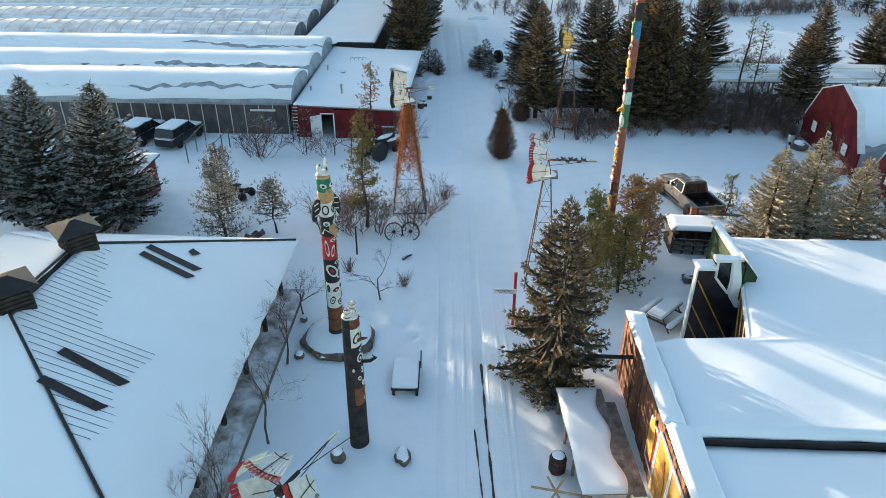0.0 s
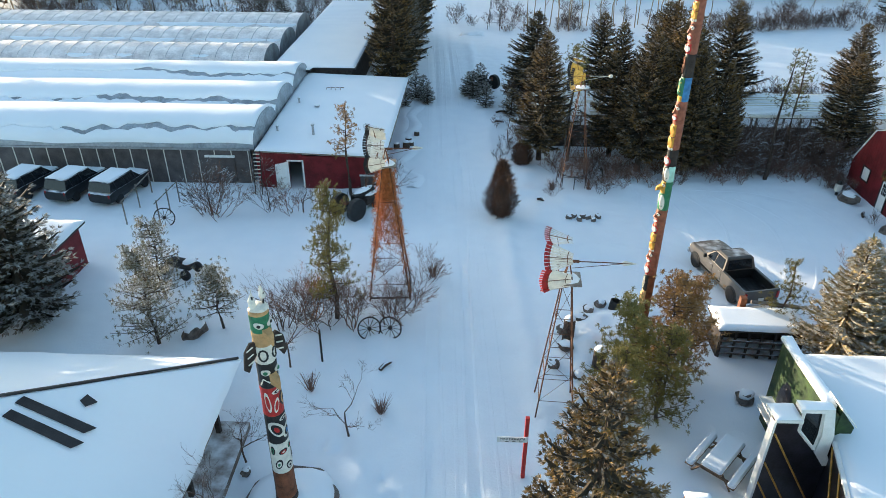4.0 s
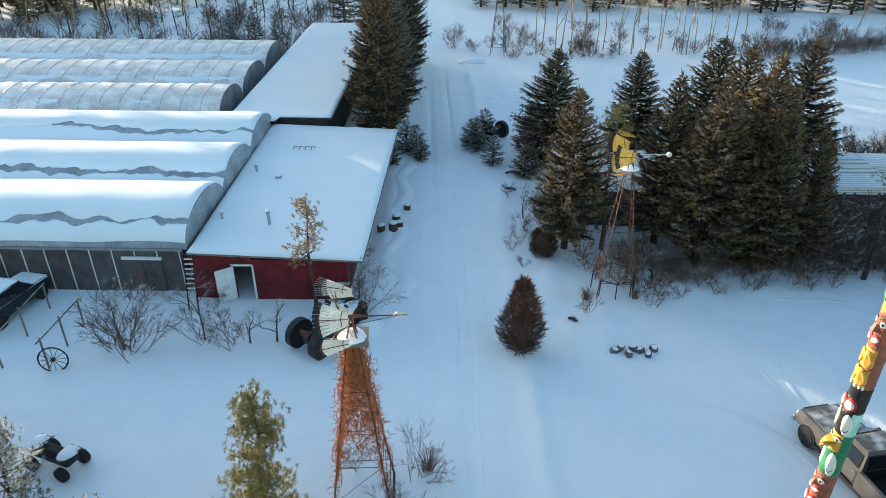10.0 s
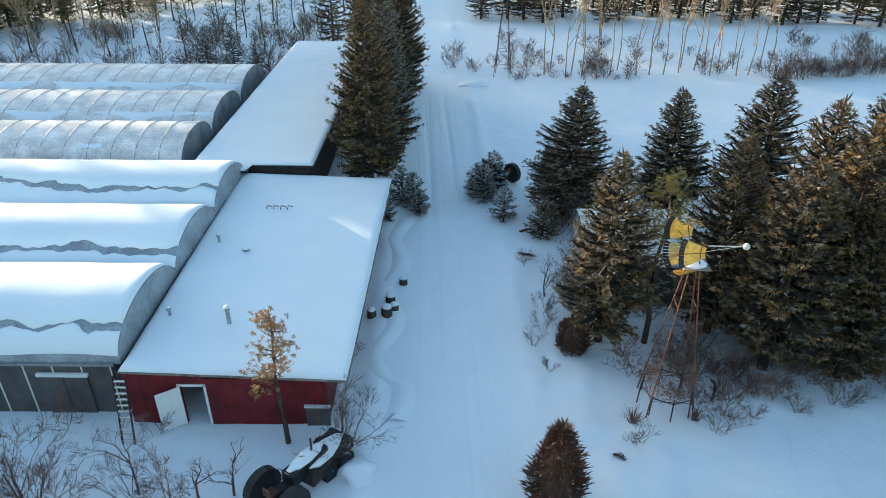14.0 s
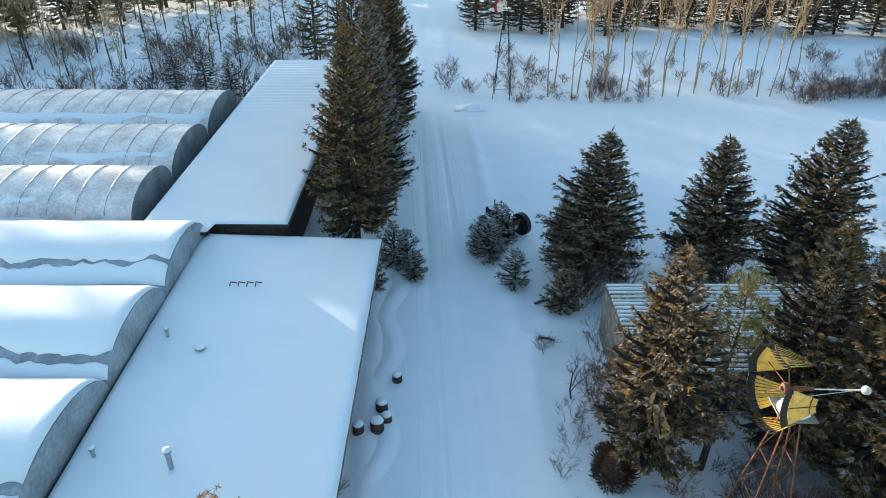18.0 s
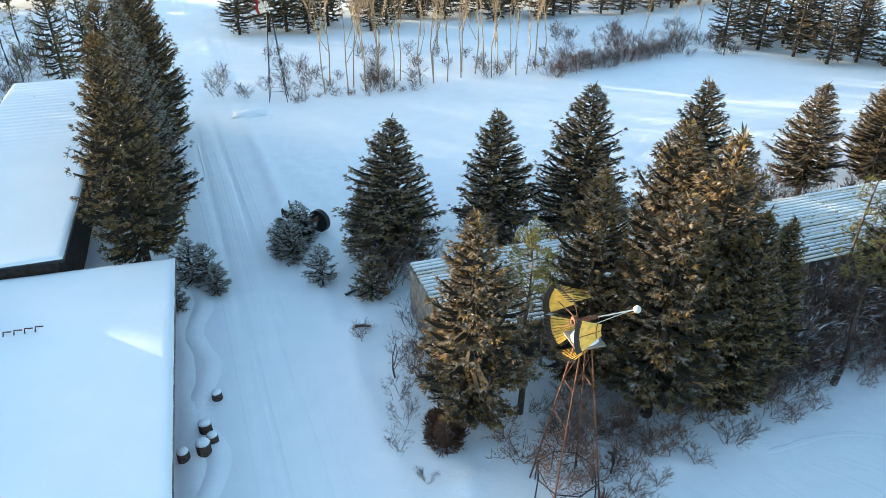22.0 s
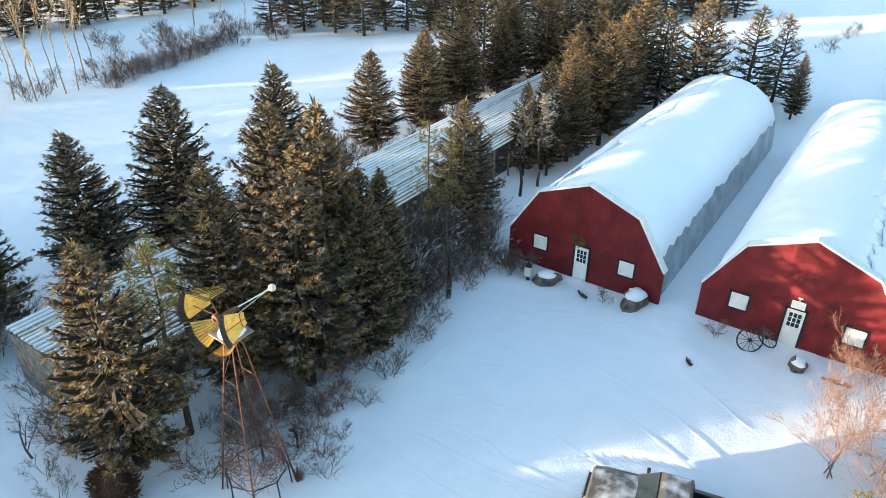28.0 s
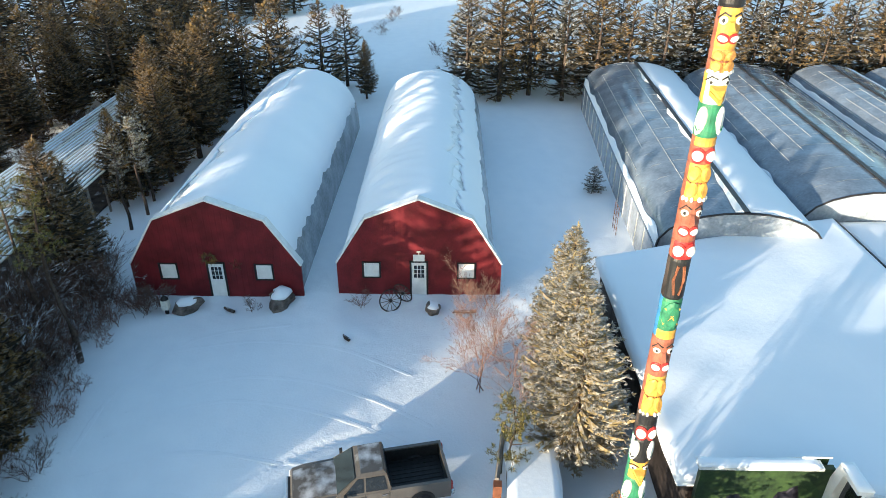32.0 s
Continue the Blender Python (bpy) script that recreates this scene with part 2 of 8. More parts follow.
def foliage(name, base, tip, snow):
    mt = material(name, base, 0.75, grain=0.3, scale=1.4, fine=9, second=tip, bump=0, island="island", spec=0.15)
    return snowed(mt, snow, 0.34, 0.74, 5.0, 0.46)


# needles of the inner boughs, coloured dark for the shade inside a crown
NEEDLE_SHADED = foliage("shaded_inner_needles", (0.021, 0.022, 0.021), (0.060, 0.046, 0.028), -0.3)
# the gold second colour paints low sunlight into patches of dark needles
SPRUCE = foliage("spruce_needles", (0.044, 0.042, 0.037), (0.29, 0.175, 0.042), -0.07)
SPRUCE_SNOWY = foliage("snowy_spruce_needles", (0.058, 0.055, 0.036), (0.17, 0.125, 0.058), 0.16)
# frosted needles, with low sunlight put into their paler golden colours
SPRUCE_FROST_LIT = foliage("frosted_sunlit_spruce_needles", (0.15, 0.125, 0.060), (0.34, 0.25, 0.11), 0.16)
PINE = foliage("pine_needles", (0.12, 0.115, 0.04), (0.24, 0.19, 0.05), -0.2)
PINE_SNOWY = foliage("snowy_pine_needles", (0.13, 0.12, 0.075), (0.21, 0.17, 0.085), 0.22)
PINE_BROWN = foliage("orange_brown_pine_needles", (0.17, 0.105, 0.045), (0.34, 0.19, 0.065), -0.15)
CEDAR = foliage("brown_cedar_needles", (0.075, 0.052, 0.042), (0.17, 0.085, 0.050), -0.15)


def plastic(name, base, alpha, rough):
    """Greenhouse film: a thin, hazy, shining sheet."""
    mt = material(name, base, rough, grain=0.18, scale=0.8, fine=6, bump=0.15, spec=0.5)
    mt.node_tree.nodes["Principled BSDF"].inputs["Alpha"].default_value = alpha
    return mt


FILM_GREY = plastic("grey_film", (0.40, 0.43, 0.47), 0.85, 0.22)
FILM_PALE = plastic("pale_film", (0.88, 0.80, 0.78), 0.97, 0.5)
FILM_SILVER = plastic("silvery_film", (0.16, 0.19, 0.24), 0.97, 0.13)
SNOW_PACKED = snow_material("packed_snow", 0.1, 3.0)
SNOW_PACKED.node_tree.nodes["Mix"].inputs[6].default_value = (0.75, 0.785, 0.83, 1)
SNOW_PACKED.node_tree.nodes["Mix"].inputs[7].default_value = (0.86, 0.885, 0.915, 1)
SOIL = material("bare_dark_soil", (0.10, 0.075, 0.06), 0.9, grain=0.35, scale=2, fine=20, bump=0.4)
# dark colour for the sheet that deepens the gaps between roof slats
SNOWY_GAP_DARK = snowed(material("snow_dusted_gap_dark", (0.07, 0.055, 0.045), 0.9, grain=0.35, scale=2, fine=20, bump=0.4), -0.35, 0.3, 0.6, 1.2)
FILM_SNOWY = snowed(plastic("snow_patched_film", (0.42, 0.45, 0.48), 0.9, 0.25), 0.12, 0.30, 0.46, 0.8)
PANEL = material("grey_wall_panel", (0.10, 0.085, 0.08), 0.35, grain=0.25, scale=1.5, fine=20, spec=0.5)
BARKBOARD = material("rough_bark_board", (0.20, 0.085, 0.04), 0.85, grain=0.45, scale=3, fine=30, bump=0.6, second=(0.05, 0.03, 0.025), island="object")
DARKPANEL = material("dark_cladding", (0.022, 0.02, 0.028), 0.35, grain=0.4, scale=2.0, fine=12, spec=0.5)
BOARDWALK = snowed(material("snow_dusted_boards", (0.20, 0.16, 0.135), 0.85, grain=0.3, scale=1.5, fine=25), 0.02, 0.25, 0.7, 1.5)
GOLD = material("gold_batten", (0.55, 0.30, 0.06), 0.5, grain=0.2)
MURAL = material("green_mural", (0.035, 0.06, 0.018), 0.55, grain=0.4, scale=1.2, fine=6, second=(0.012, 0.02, 0.012))
TRUCKPAINT = material("champagne_car_paint", (0.13, 0.118, 0.105), 0.34, 0.35, grain=0.08, scale=2, bump=0.02, coat=0.4)
FROST = snowed(material("frosted_car_paint", (0.12, 0.108, 0.097), 0.4, 0.4, grain=0.1, scale=2, bump=0.05), -0.30, 0.1, 0.8, 1.9)
BLACKCAR = snowed(material("black_car_paint", (0.025, 0.027, 0.03), 0.3, 0.2, grain=0.1, bump=0.02), 0.1, 0.2, 0.7, 2.0)
CHROME = material("bright_alloy", (0.6, 0.6, 0.6), 0.25, 0.9, grain=0.05, bump=0.02)
LAMP = material("lamp_glass", (0.7, 0.7, 0.68), 0.15, grain=0.05, bump=0, spec=0.6)
TAILLAMP = material("tail_lamp", (0.35, 0.02, 0.02), 0.2, grain=0.05, bump=0, spec=0.6)
snowy_bark = snowed(material("snowy_bark", (0.07, 0.05, 0.04), 0.9, grain=0.35, scale=8, bump=0.4), 0.0)
PALEWOOD = material("pale_timber", (0.48, 0.34, 0.20), 0.75, grain=0.2, scale=4)

# ---- ground ----
def smooth01(x, a, b):
    t = min(1.0, max(0.0, (x - a) / (b - a)))
    return t * t * (3 - 2 * t)


def road_x(y):
    """The middle of the track that runs north through the yard."""
    return 0.3 - 0.032 * max(0.0, y - 15.0) - 0.0003 * max(0.0, y - 60.0) ** 2 * (y < 300)


DRIFTS = ((5.9, 34.4, 1.7, 0.34), (6.9, 36.6, 1.5, 0.36), (4.7, 32.8, 1.2, 0.3), (8.4, 37.2, 1.3, 0.3), (4.4, 30.6, 1.1, 0.3), (5.6, 49.8, 1.3, 0.22), (4.3, 52.6, 1.1, 0.28), (4.6, 55.6, 1.0, 0.25), (7.2, 51.9, 1.4, 0.2), (9.3, 37.4, 1.2, 0.35), (6.3, 35.6, 1.4, 0.3), (24.6, 43.6, 1.3, 0.2), (3.0, 66.0, 1.1, 0.2), (12.0, 54.0, 1.2, 0.15), (16.0, 54.2, 1.3, 0.15))
TRAIL = ((-8.8, 30.4), (-6.6, 29.3), (-4.6, 28.4), (-2.9, 27.4), (-1.8, 26.0), (-0.9, 24.9))


def ground_z(x, y):
    n = noise.noise(Vector((x * 0.16, y * 0.16, 3.1))) * 0.09 + noise.noise(Vector((x * 0.5, y * 0.5, 7.7))) * 0.04
    n += noise.noise(Vector((x * 1.7, y * 1.7, 1.7))) * 0.03 + noise.noise(Vector((x * 0.9, y * 1.3, 11.7))) * 0.03
    r = x - road_x(y)
    if y < 300:
        w = 2.9
        flat = 1 - smooth01(abs(r), w - 0.9, w + 0.8)
        yard = smooth01(x, 3, 6) * (1 - smooth01(x, 25, 27)) * smooth01(y, 34, 39) * (1 - smooth01(y, 49, 53))
        cross = (1 - smooth01(x, -2, 1)) * smooth01(x, -40, -30) * smooth01(y, 42, 43.5) * (1 - smooth01(y, 46, 48))
        k = max(flat, yard, cross)
        n = n * (1 - 0.75 * k)
        bank = math.exp(-((abs(r) - w - 0.7) / 0.55) ** 2) * 0.13 * (1 - max(yard, cross)) * (1 + noise.noise(Vector((x * 0.6, y * 0.6, 9.0))))
        n += bank
        for off in (-0.95, -0.62, 0.72, 1.05):
            wob = 0.12 * math.sin(y * 0.11 + off * 7)
            n -= 0.055 * math.exp(-((r - off - wob) / 0.12) ** 2) * flat
        # wheel tracks that swing round the yard
        d = math.hypot(x - 7.5, y - 38.5)
        for rad in (7.3, 7.7, 8.9, 9.3, 10.6, 11.0):
            if x > 9 and y > 40:
                n -= 0.06 * math.exp(-((d - rad - 0.3 * math.sin(rad * 5 + x * 0.3)) / 0.13) ** 2) * yard
        for yy in (44.2, 45.4):
            n -= 0.035 * math.exp(-((y - yy - 0.03 * x) / 0.15) ** 2) * cross
        # drifts and ploughed heaps beside the lane
        for cx, cy, rr_, hh_ in DRIFTS:
            q = ((x - cx) ** 2 + (y - cy) ** 2) / rr_ ** 2
            if q < 5:
                n += hh_ * math.exp(-q) * (1 + 0.7 * noise.noise(Vector((x * 0.9, y * 0.9, 4.0))))
        # a trodden path from the lodge to the lane
        for (xa, ya), (xb, yb) in zip(TRAIL[:-1], TRAIL[1:]):
            k = max(0.0, min(1.0, ((x - xa) * (xb - xa) + (y - ya) * (yb - ya)) / ((xb - xa) ** 2 + (yb - ya) ** 2)))
            d = math.hypot(x - xa - k * (xb - xa), y - ya - k * (yb - ya))
            if d < 1.2:
                n += math.exp(-(d / 0.45) ** 2) * (0.32 * noise.noise(Vector((x * 2.3, y * 2.3, 5.0))) - 0.05)
                break
    return n


def axis(a, b, fine, lo, hi, grow=1.35):
    v = [a + (b - a) * i / round((b - a) / fine) for i in range(round((b - a) / fine) + 1)]
    s = fine
    while v[-1] < hi:
        s *= grow
        v.append(v[-1] + s)
    s = fine
    while v[0] > lo:
        s *= grow
        v.insert(0, v[0] - s)
    return v


gx, gy = axis(-24.0, 33.0, 0.19, -2500, 2500, 1.25), axis(12.0, 90.0, 0.25, -2500, 2500, 1.2)
g = Mesh()
g.v = [(x, y, ground_z(x, y)) for y in gy for x in gx]
nx = len(gx)
g.f = [(j * nx + i, j * nx + i + 1, (j + 1) * nx + i + 1, (j + 1) * nx + i) for j in range(len(gy) - 1) for i in range(nx - 1)]
g.m = [0] * len(g.f)
structure("ground", g, SNOW, "snow-covered yard with packed wheel tracks along a lane", smooth=True)


# ---- wheel tracks pressed into the snow ----
def ribbon(name, label, pts, width, material, height=0.012, crest=0.0, fray=0.0):
    """A strip laid on the ground along a smooth line through pts."""
    line = []
    for a, b, c, d in zip([pts[0]] + pts[:-2], pts[:-1], pts[1:], pts[2:] + [pts[-1]]):
        a, b, c, d = (Vector((*p, 0)) for p in (a, b, c, d))
        n = max(2, round((c - b).length / 0.35))
        for k in range(n):
            t = k / n
            line.append(0.5 * ((2 * b) + (c - a) * t + (2 * a - 5 * b + 4 * c - d) * t * t + (3 * b - a - 3 * c + d) * t ** 3))
    line.append(Vector((*pts[-1], 0)))
    loops = []
    for i, p in enumerate(line):
        d = (line[min(i + 1, len(line) - 1)] - line[max(i - 1, 0)]).normalized()
        s = Vector((-d.y, d.x, 0)) * width / 2 * (1 + fray * noise.noise(p * 1.3)) * (0.15 if i in (0, len(line) - 1) else 1)
        q = []
        for k, up in ((-1, 0.0), (-0.55, crest), (0, 0.0), (0.55, crest), (1, 0.0)):
            e = p + s * k
            q.append((e.x, e.y, ground_z(e.x, e.y) + height + up))
        loops.append(q)
    mb = Mesh()
    mb.loft(loops, 0, False, closed=False)
    structure(name, mb, material, label, smooth=True, category="track")


arcs = ([(12.42, 52.5), (11.9, 50.4), (11.78, 47.2), (12.3, 44.4), (13.4, 41.6)], [(12.2, 52.9), (13.2, 51.5), (13.4, 50.4), (13.45, 48.0), (13.9, 45.3), (14.5, 44.2)], [(13.6, 52.9), (14.4, 50.9), (14.6, 48.7), (14.3, 47.2), (14.6, 44.8), (15.2, 44.0)],
        [(15.4, 52.6), (16.4, 50.4), (16.7, 48.0), (16.3, 45.5), (16.2, 44.2)], [(17.4, 52.4), (18.8, 50.6), (19.6, 48.2), (19.4, 45.6), (18.6, 43.0), (17.2, 40.0)], [(18.8, 52.2), (20.4, 50.2), (21.2, 47.6), (20.9, 44.6), (19.8, 41.8), (18.2, 39.2)],
        [(22.8, 52.0), (23.8, 48.0), (23.2, 43.6), (21.4, 40.2)], [(16.4, 53.2), (20.2, 53.0), (24.0, 50.6), (25.2, 46.4)], [(8.2, 45.6), (11.2, 44.6), (13.2, 43.0), (14.3, 40.4)], [(6.2, 43.4), (9.6, 42.6), (12.2, 40.8), (13.2, 38.6)])
for a in arcs:
    ribbon("wheel_track", "curving wheel track pressed into the yard snow", a, 0.22, SNOW, 0.006, 0.02, 0.4)
for off in (-1.55, -0.75, -0.30, 0.22, 0.80, 1.35, 1.75):
    for ya, yb in ((13, 47), (49, 96)):
        pts = [(road_x(y_) + 0.9 * (1 - smooth01(y_, 40, 70)) * 0.35 + off + 0.10 * math.sin(y_ * 0.13 + off * 9), y_) for y_ in range(ya + int(off * 2) % 3, yb, 4)]
        ribbon("wheel_track", "straight wheel track packed into the snowy lane", pts, 0.16, SNOW, 0.004, 0.012, 0.6)
ribbon("bare_rut", "dark bare rut where the snow is worn off the lane", [(0.85, 24.4), (0.95, 22.4), (1.05, 20.0), (1.2, 17.8), (1.3, 15.6)], 0.09, SOIL, 0.03, 0.0, 1.4)
ribbon("bare_rut", "dark bare rut where the snow is worn off the lane", [(0.55, 20.2), (0.7, 18.4), (0.85, 16.6), (0.95, 15.0)], 0.05, SOIL, 0.03, 0.0, 1.6)


# ---- roofs and snow ----
def snow_slab(parent, outline_fn, name="snow_cover", nu=24, nv=24, thick=0.18, seed=0, material=None, lip=0.06):
    """Snow lying on a surface: outline_fn(u, v) gives the point below and the way up."""
    mb = Mesh()
    off = Vector((seed * 3.7, seed * 1.3, 0))
    topv, botv = [], []
    for j in range(nv + 1):
        for i in range(nu + 1):
            p = Vector(outline_fn(i / nu, j / nv))
            edge = min(i, nu - i, j, nv - j)
            t = thick * (0.35 if edge == 0 else 1.0) * (1 + 0.25 * noise.noise(p * 0.35 + off))
            jit = lip * noise.noise(p * 1.1 + off) if edge == 0 else 0
            topv.append((p.x + jit, p.y + jit, p.z + t))
            botv.append((p.x + jit, p.y + jit, p.z + 0.004))
    n1 = nu + 1
    N = len(topv)
    mb.v = topv + botv
    for j in range(nv):
        for i in range(nu):
            mb.f.append((j * n1 + i, j * n1 + i + 1, (j + 1) * n1 + i + 1, (j + 1) * n1 + i))
    rim = [i for i in range(nu)] + [j * n1 + nu for j in range(nv)] + [nv * n1 + i for i in range(nu, 0, -1)] + [j * n1 for j in range(nv, 0, -1)]
    for a, b in zip(rim, rim[1:] + rim[:1]):
        mb.f.append((a, a + N, b + N, b))
    mb.m = [0] * len(mb.f)
    return part(name, mb, material or SNOW_SOFT, parent, "", smooth=True)


def bilinear(a, b, c, d):
    a, b, c, d = Vector(a), Vector(b), Vector(c), Vector(d)
    return lambda u, v: (a * (1 - u) + b * u) * (1 - v) + (d * (1 - u) + c * u) * v


# ---- red shed by the lane ----
shed = thing("shed", "long red board shed with a low snow-covered roof beside the lane", "shed", kind="structure")
SX0, SX1, SY0, SY1 = -14.1, -6.1, 52.78, 72.0
w = Mesh()
w.box(SX0, SY0, -0.3, -11.9, SY0 + 0.16, 2.62)
w.box(-10.95, SY0, -0.3, SX1, SY0 + 0.16, 2.36)
w.box(-11.9, SY0, 1.98, -10.95, SY0 + 0.16, 2.55)
w.box(SX0, SY0 + 0.16, -0.3, SX0 + 0.16, SY1, 2.6)
w.box(SX1 - 0.16, SY0 + 0.16, -0.3, SX1, SY1, 2.3)
w.box(SX0 + 0.16, SY1 - 0.16, -0.3, SX1 - 0.16, SY1, 2.3)
part("wall", w, RED, shed, "dark red board wall")
r = Mesh()
r.add([(-14.15, 52.68, 2.66), (-5.15, 52.68, 2.32), (-4.88, 72.2, 2.32), (-14.45, 72.2, 2.66), (-14.15, 52.68, 2.74), (-5.15, 52.68, 2.40), (-4.88, 72.2, 2.40), (-14.45, 72.2, 2.74)],
      [(3, 2, 1, 0), (4, 5, 6, 7), (0, 1, 5, 4), (1, 2, 6, 5), (2, 3, 7, 6), (3, 0, 4, 7)])
roof = part("roof", r, GREYWOOD, shed)
snow_slab(roof, bilinear((-14.1, 52.72, 2.74), (-5.2, 52.72, 2.40), (-4.93, 72.15, 2.40), (-14.4, 72.15, 2.74)), "roof_snow", 40, 70, 0.13, 1, lip=0.03)
d = Mesh()
d.box(0, -0.04, 0.05, 0.95, 0.0, 1.95)
door = part("door", d, WHITE, shed, "white door standing open", m=pose(-11.9, SY0 - 0.03, 0, 0, 0, 215))
f = Mesh()
f.box(-12.0, SY0 - 0.03, 0, -11.9, SY0 + 0.02, 2.05).box(-10.95, SY0 - 0.03, 0, -10.85, SY0 + 0.02, 2.05).box(-12.0, SY0 - 0.03, 1.98, -10.85, SY0 + 0.02, 2.08)
part("door_frame", f, WHITE, shed)

hb = Mesh()
hb.box(-6.95, SY0 - 0.12, 0, -6.0, SY0 - 0.01, 1.0)
hatch = part("hatch", hb, PANEL, shed, "grey hatch with a pale frame")
hb = Mesh()
hb.box(-7.0, SY0 - 0.14, 1.0, -5.95, SY0 - 0.01, 1.08)
part("frame", hb, WHITE, hatch)
for k in range(20):
    xr = SX0 + 0.2 + k * 0.41
    if -12.1 < xr < -10.75:
        continue
    rb_ = Mesh()
    rb_.box(xr, SY0 - 0.014, 0, xr + 0.035, SY0, 2.3)
    part("batten", rb_, RED, shed)
# ---- long low roof behind the shed ----
store = thing("long_shed", "long open-fronted shed under a snowy metal roof", "shed", kind="structure")
w = Mesh()
w.box(-17.6, 72.6, -0.3, -17.4, 106.0, 3.1).box(-17.6, 72.4, -0.3, -10.2, 72.6, 3.0).box(-10.4, 72.6, -0.3, -10.2, 106, 3.0)
part("wall", w, DARK, store)
r = Mesh()
r.box(-17.8, 71.4, 3.06, -13.95, 106.5, 3.2).box(-13.95, 72.3, 3.06, -9.9, 106.5, 3.2)
roof = part("roof", r, BLACKMETAL, store)
def long_roof(u, v):
    """One snowy sheet; its far half lies in ripples over the ribs of the roof."""
    x = -17.75 + 7.8 * u
    y = 71.5 + 0.9 * smooth01(x, -14.0, -13.9) * (1 - v) + 34.9 * v
    return (x, y, 3.2 + 0.035 * math.sin(y * 7.4) * smooth01(y, 86, 97))


snow_slab(roof, long_roof, "roof_snow", 40, 240, 0.12, 2, lip=0.02)


# ---- greenhouses ----
def vault(name, label, x0, x1, y0, y1, zg, rise, film, along="x", snow=0.0, ribs=1.6, seed=0, tear=0.3, rib_mat=None, rib_r=0.028):
    """An arched greenhouse bay between two gutters; its axis runs along x."""
    ob = thing(name, label, "greenhouse", kind="structure", group="greenhouse bays")
    n = 16
    yc, hw = (y0 + y1) / 2, (y1 - y0) / 2
    prof = [(yc - hw * math.cos(math.pi * i / n), zg + rise * math.sin(math.pi * i / n) ** 0.85) for i in range(n + 1)]
    L = max(2, round((x1 - x0) / 0.8))
    mb = Mesh()
    for k in range(L + 1):
        x = x0 + (x1 - x0) * k / L
        sag = 0.04 * (1 - abs(math.cos(math.pi * (x - x0) / ribs)))
        mb.v.extend([(x, y, z - sag * math.sin(math.pi * i / n)) for i, (y, z) in enumerate(prof)])
    m = n + 1
    for k in range(L):
        for i in range(n):
            mb.f.append((k * m + i, (k + 1) * m + i, (k + 1) * m + i + 1, k * m + i + 1))
    mb.m = [0] * len(mb.f)
    part("cover", mb, film, ob, "wrinkled translucent film", smooth=True)
    for x in (x0, x1):
        e = Mesh()
        e.v = [(x, y, z) for y, z in prof]
        e.f = [tuple(range(m))]
        e.m = [0]
        part("end_panel", e, FILM_GREY, ob)
    for k in range(int((x1 - x0) / ribs) + 1):
        x = x0 + k * ribs
        rb = Mesh()
        rb.tube([(x, y, z + 0.02) for y, z in prof[::2]], rib_r, 5)
        part("rib", rb, rib_mat or STEEL, ob)
    if snow:
        lo, hi = (0.5 - snow / 2, 0.5 + snow / 2)
        def on(u, v):
            a = lo + (hi - lo) * v
            a += 0.05 * noise.noise(Vector((u * 9 + seed, v * 2, seed)))
            a = min(0.97, max(0.03, a))
            return (x0 + 0.05 + (x1 - x0 - 0.1) * u, yc - hw * math.cos(math.pi * a), zg + rise * math.sin(math.pi * a) ** 0.85)
        # bare streaks where the film shows through: the cover comes in two ragged sheets
        def split(u):
            x_ = u * (x1 - x0)
            c_ = tear + 0.10 * noise.noise(Vector((x_ * 0.16, seed, 1))) + 0.06 * noise.noise(Vector((x_ * 0.8, seed, 4))) + 0.03 * noise.noise(Vector((x_ * 2.3, seed, 5)))
            g_ = max(0.0, 0.05 * noise.noise(Vector((x_ * 0.35, seed * 1.7, 9))) + 0.035 * noise.noise(Vector((x_ * 1.2, seed, 6))) + (0.028 if u > 0.70 else -0.012))
            return c_, g_
        def sheet(first):
            def f(u, v):
                c_, g_ = split(u)
                return on(u, (c_ - g_) * v) if first else on(u, c_ + g_ + (1 - c_ - g_) * v)
            return f
        snow_slab(ob, sheet(True), "snow_cover", 190, 6, 0.12, seed, lip=0.0)
        snow_slab(ob, sheet(False), "snow_cover", 190, 12, 0.12, seed, lip=0.0)
    return ob


yg = (53.4, 59.9, 66.1, 72.3)
for i in range(3):
    vault("greenhouse", "arched greenhouse bay with a thick load of snow", -62.0, -14.35, yg[i], yg[i + 1], 2.55, 1.7, FILM_GREY, snow=0.90 - 0.06 * i, seed=11 + i, tear=(0.2, 0.18, 0.26)[i])
yf = (73.6, 80.2, 88.0, 96.3)
for i in range(3):
    ob_ = vault("greenhouse", "arched greenhouse bay of bare translucent film", -62.0, -18.9, yf[i], yf[i + 1], 2.3, 1.9, FILM_PALE, snow=0.0, seed=21 + i, rib_r=0.035)
    snow_slab(ob_, (lambda y_: lambda u, v: (-61.9 + 42.9 * u, y_ - 0.15 + (1.3 + 0.7 * noise.noise(Vector((u * 14, y_, 3)))) * v, 2.35 + 1.3 * v))(yf[i]), "valley_snow", 60, 6, 0.25, 81 + i)
gw = thing("greenhouse_wall", "grey panelled greenhouse side wall with white battens", "wall", kind="structure")
x = -62.0
while x < -14.7:
    x2 = min(x + 1.18, -14.7)
    pn = Mesh()
    pn.box(x + 0.03, 53.36, -0.3, x2 - 0.03, 53.42, 2.5)
    part("panel", pn, PANEL, gw)
    bt = Mesh()
    bt.box(x - 0.03, 53.33, -0.3, x + 0.03, 53.40, 2.5)
    part("batten", bt, CREAM, gw)
    x += 1.18
dd = Mesh()
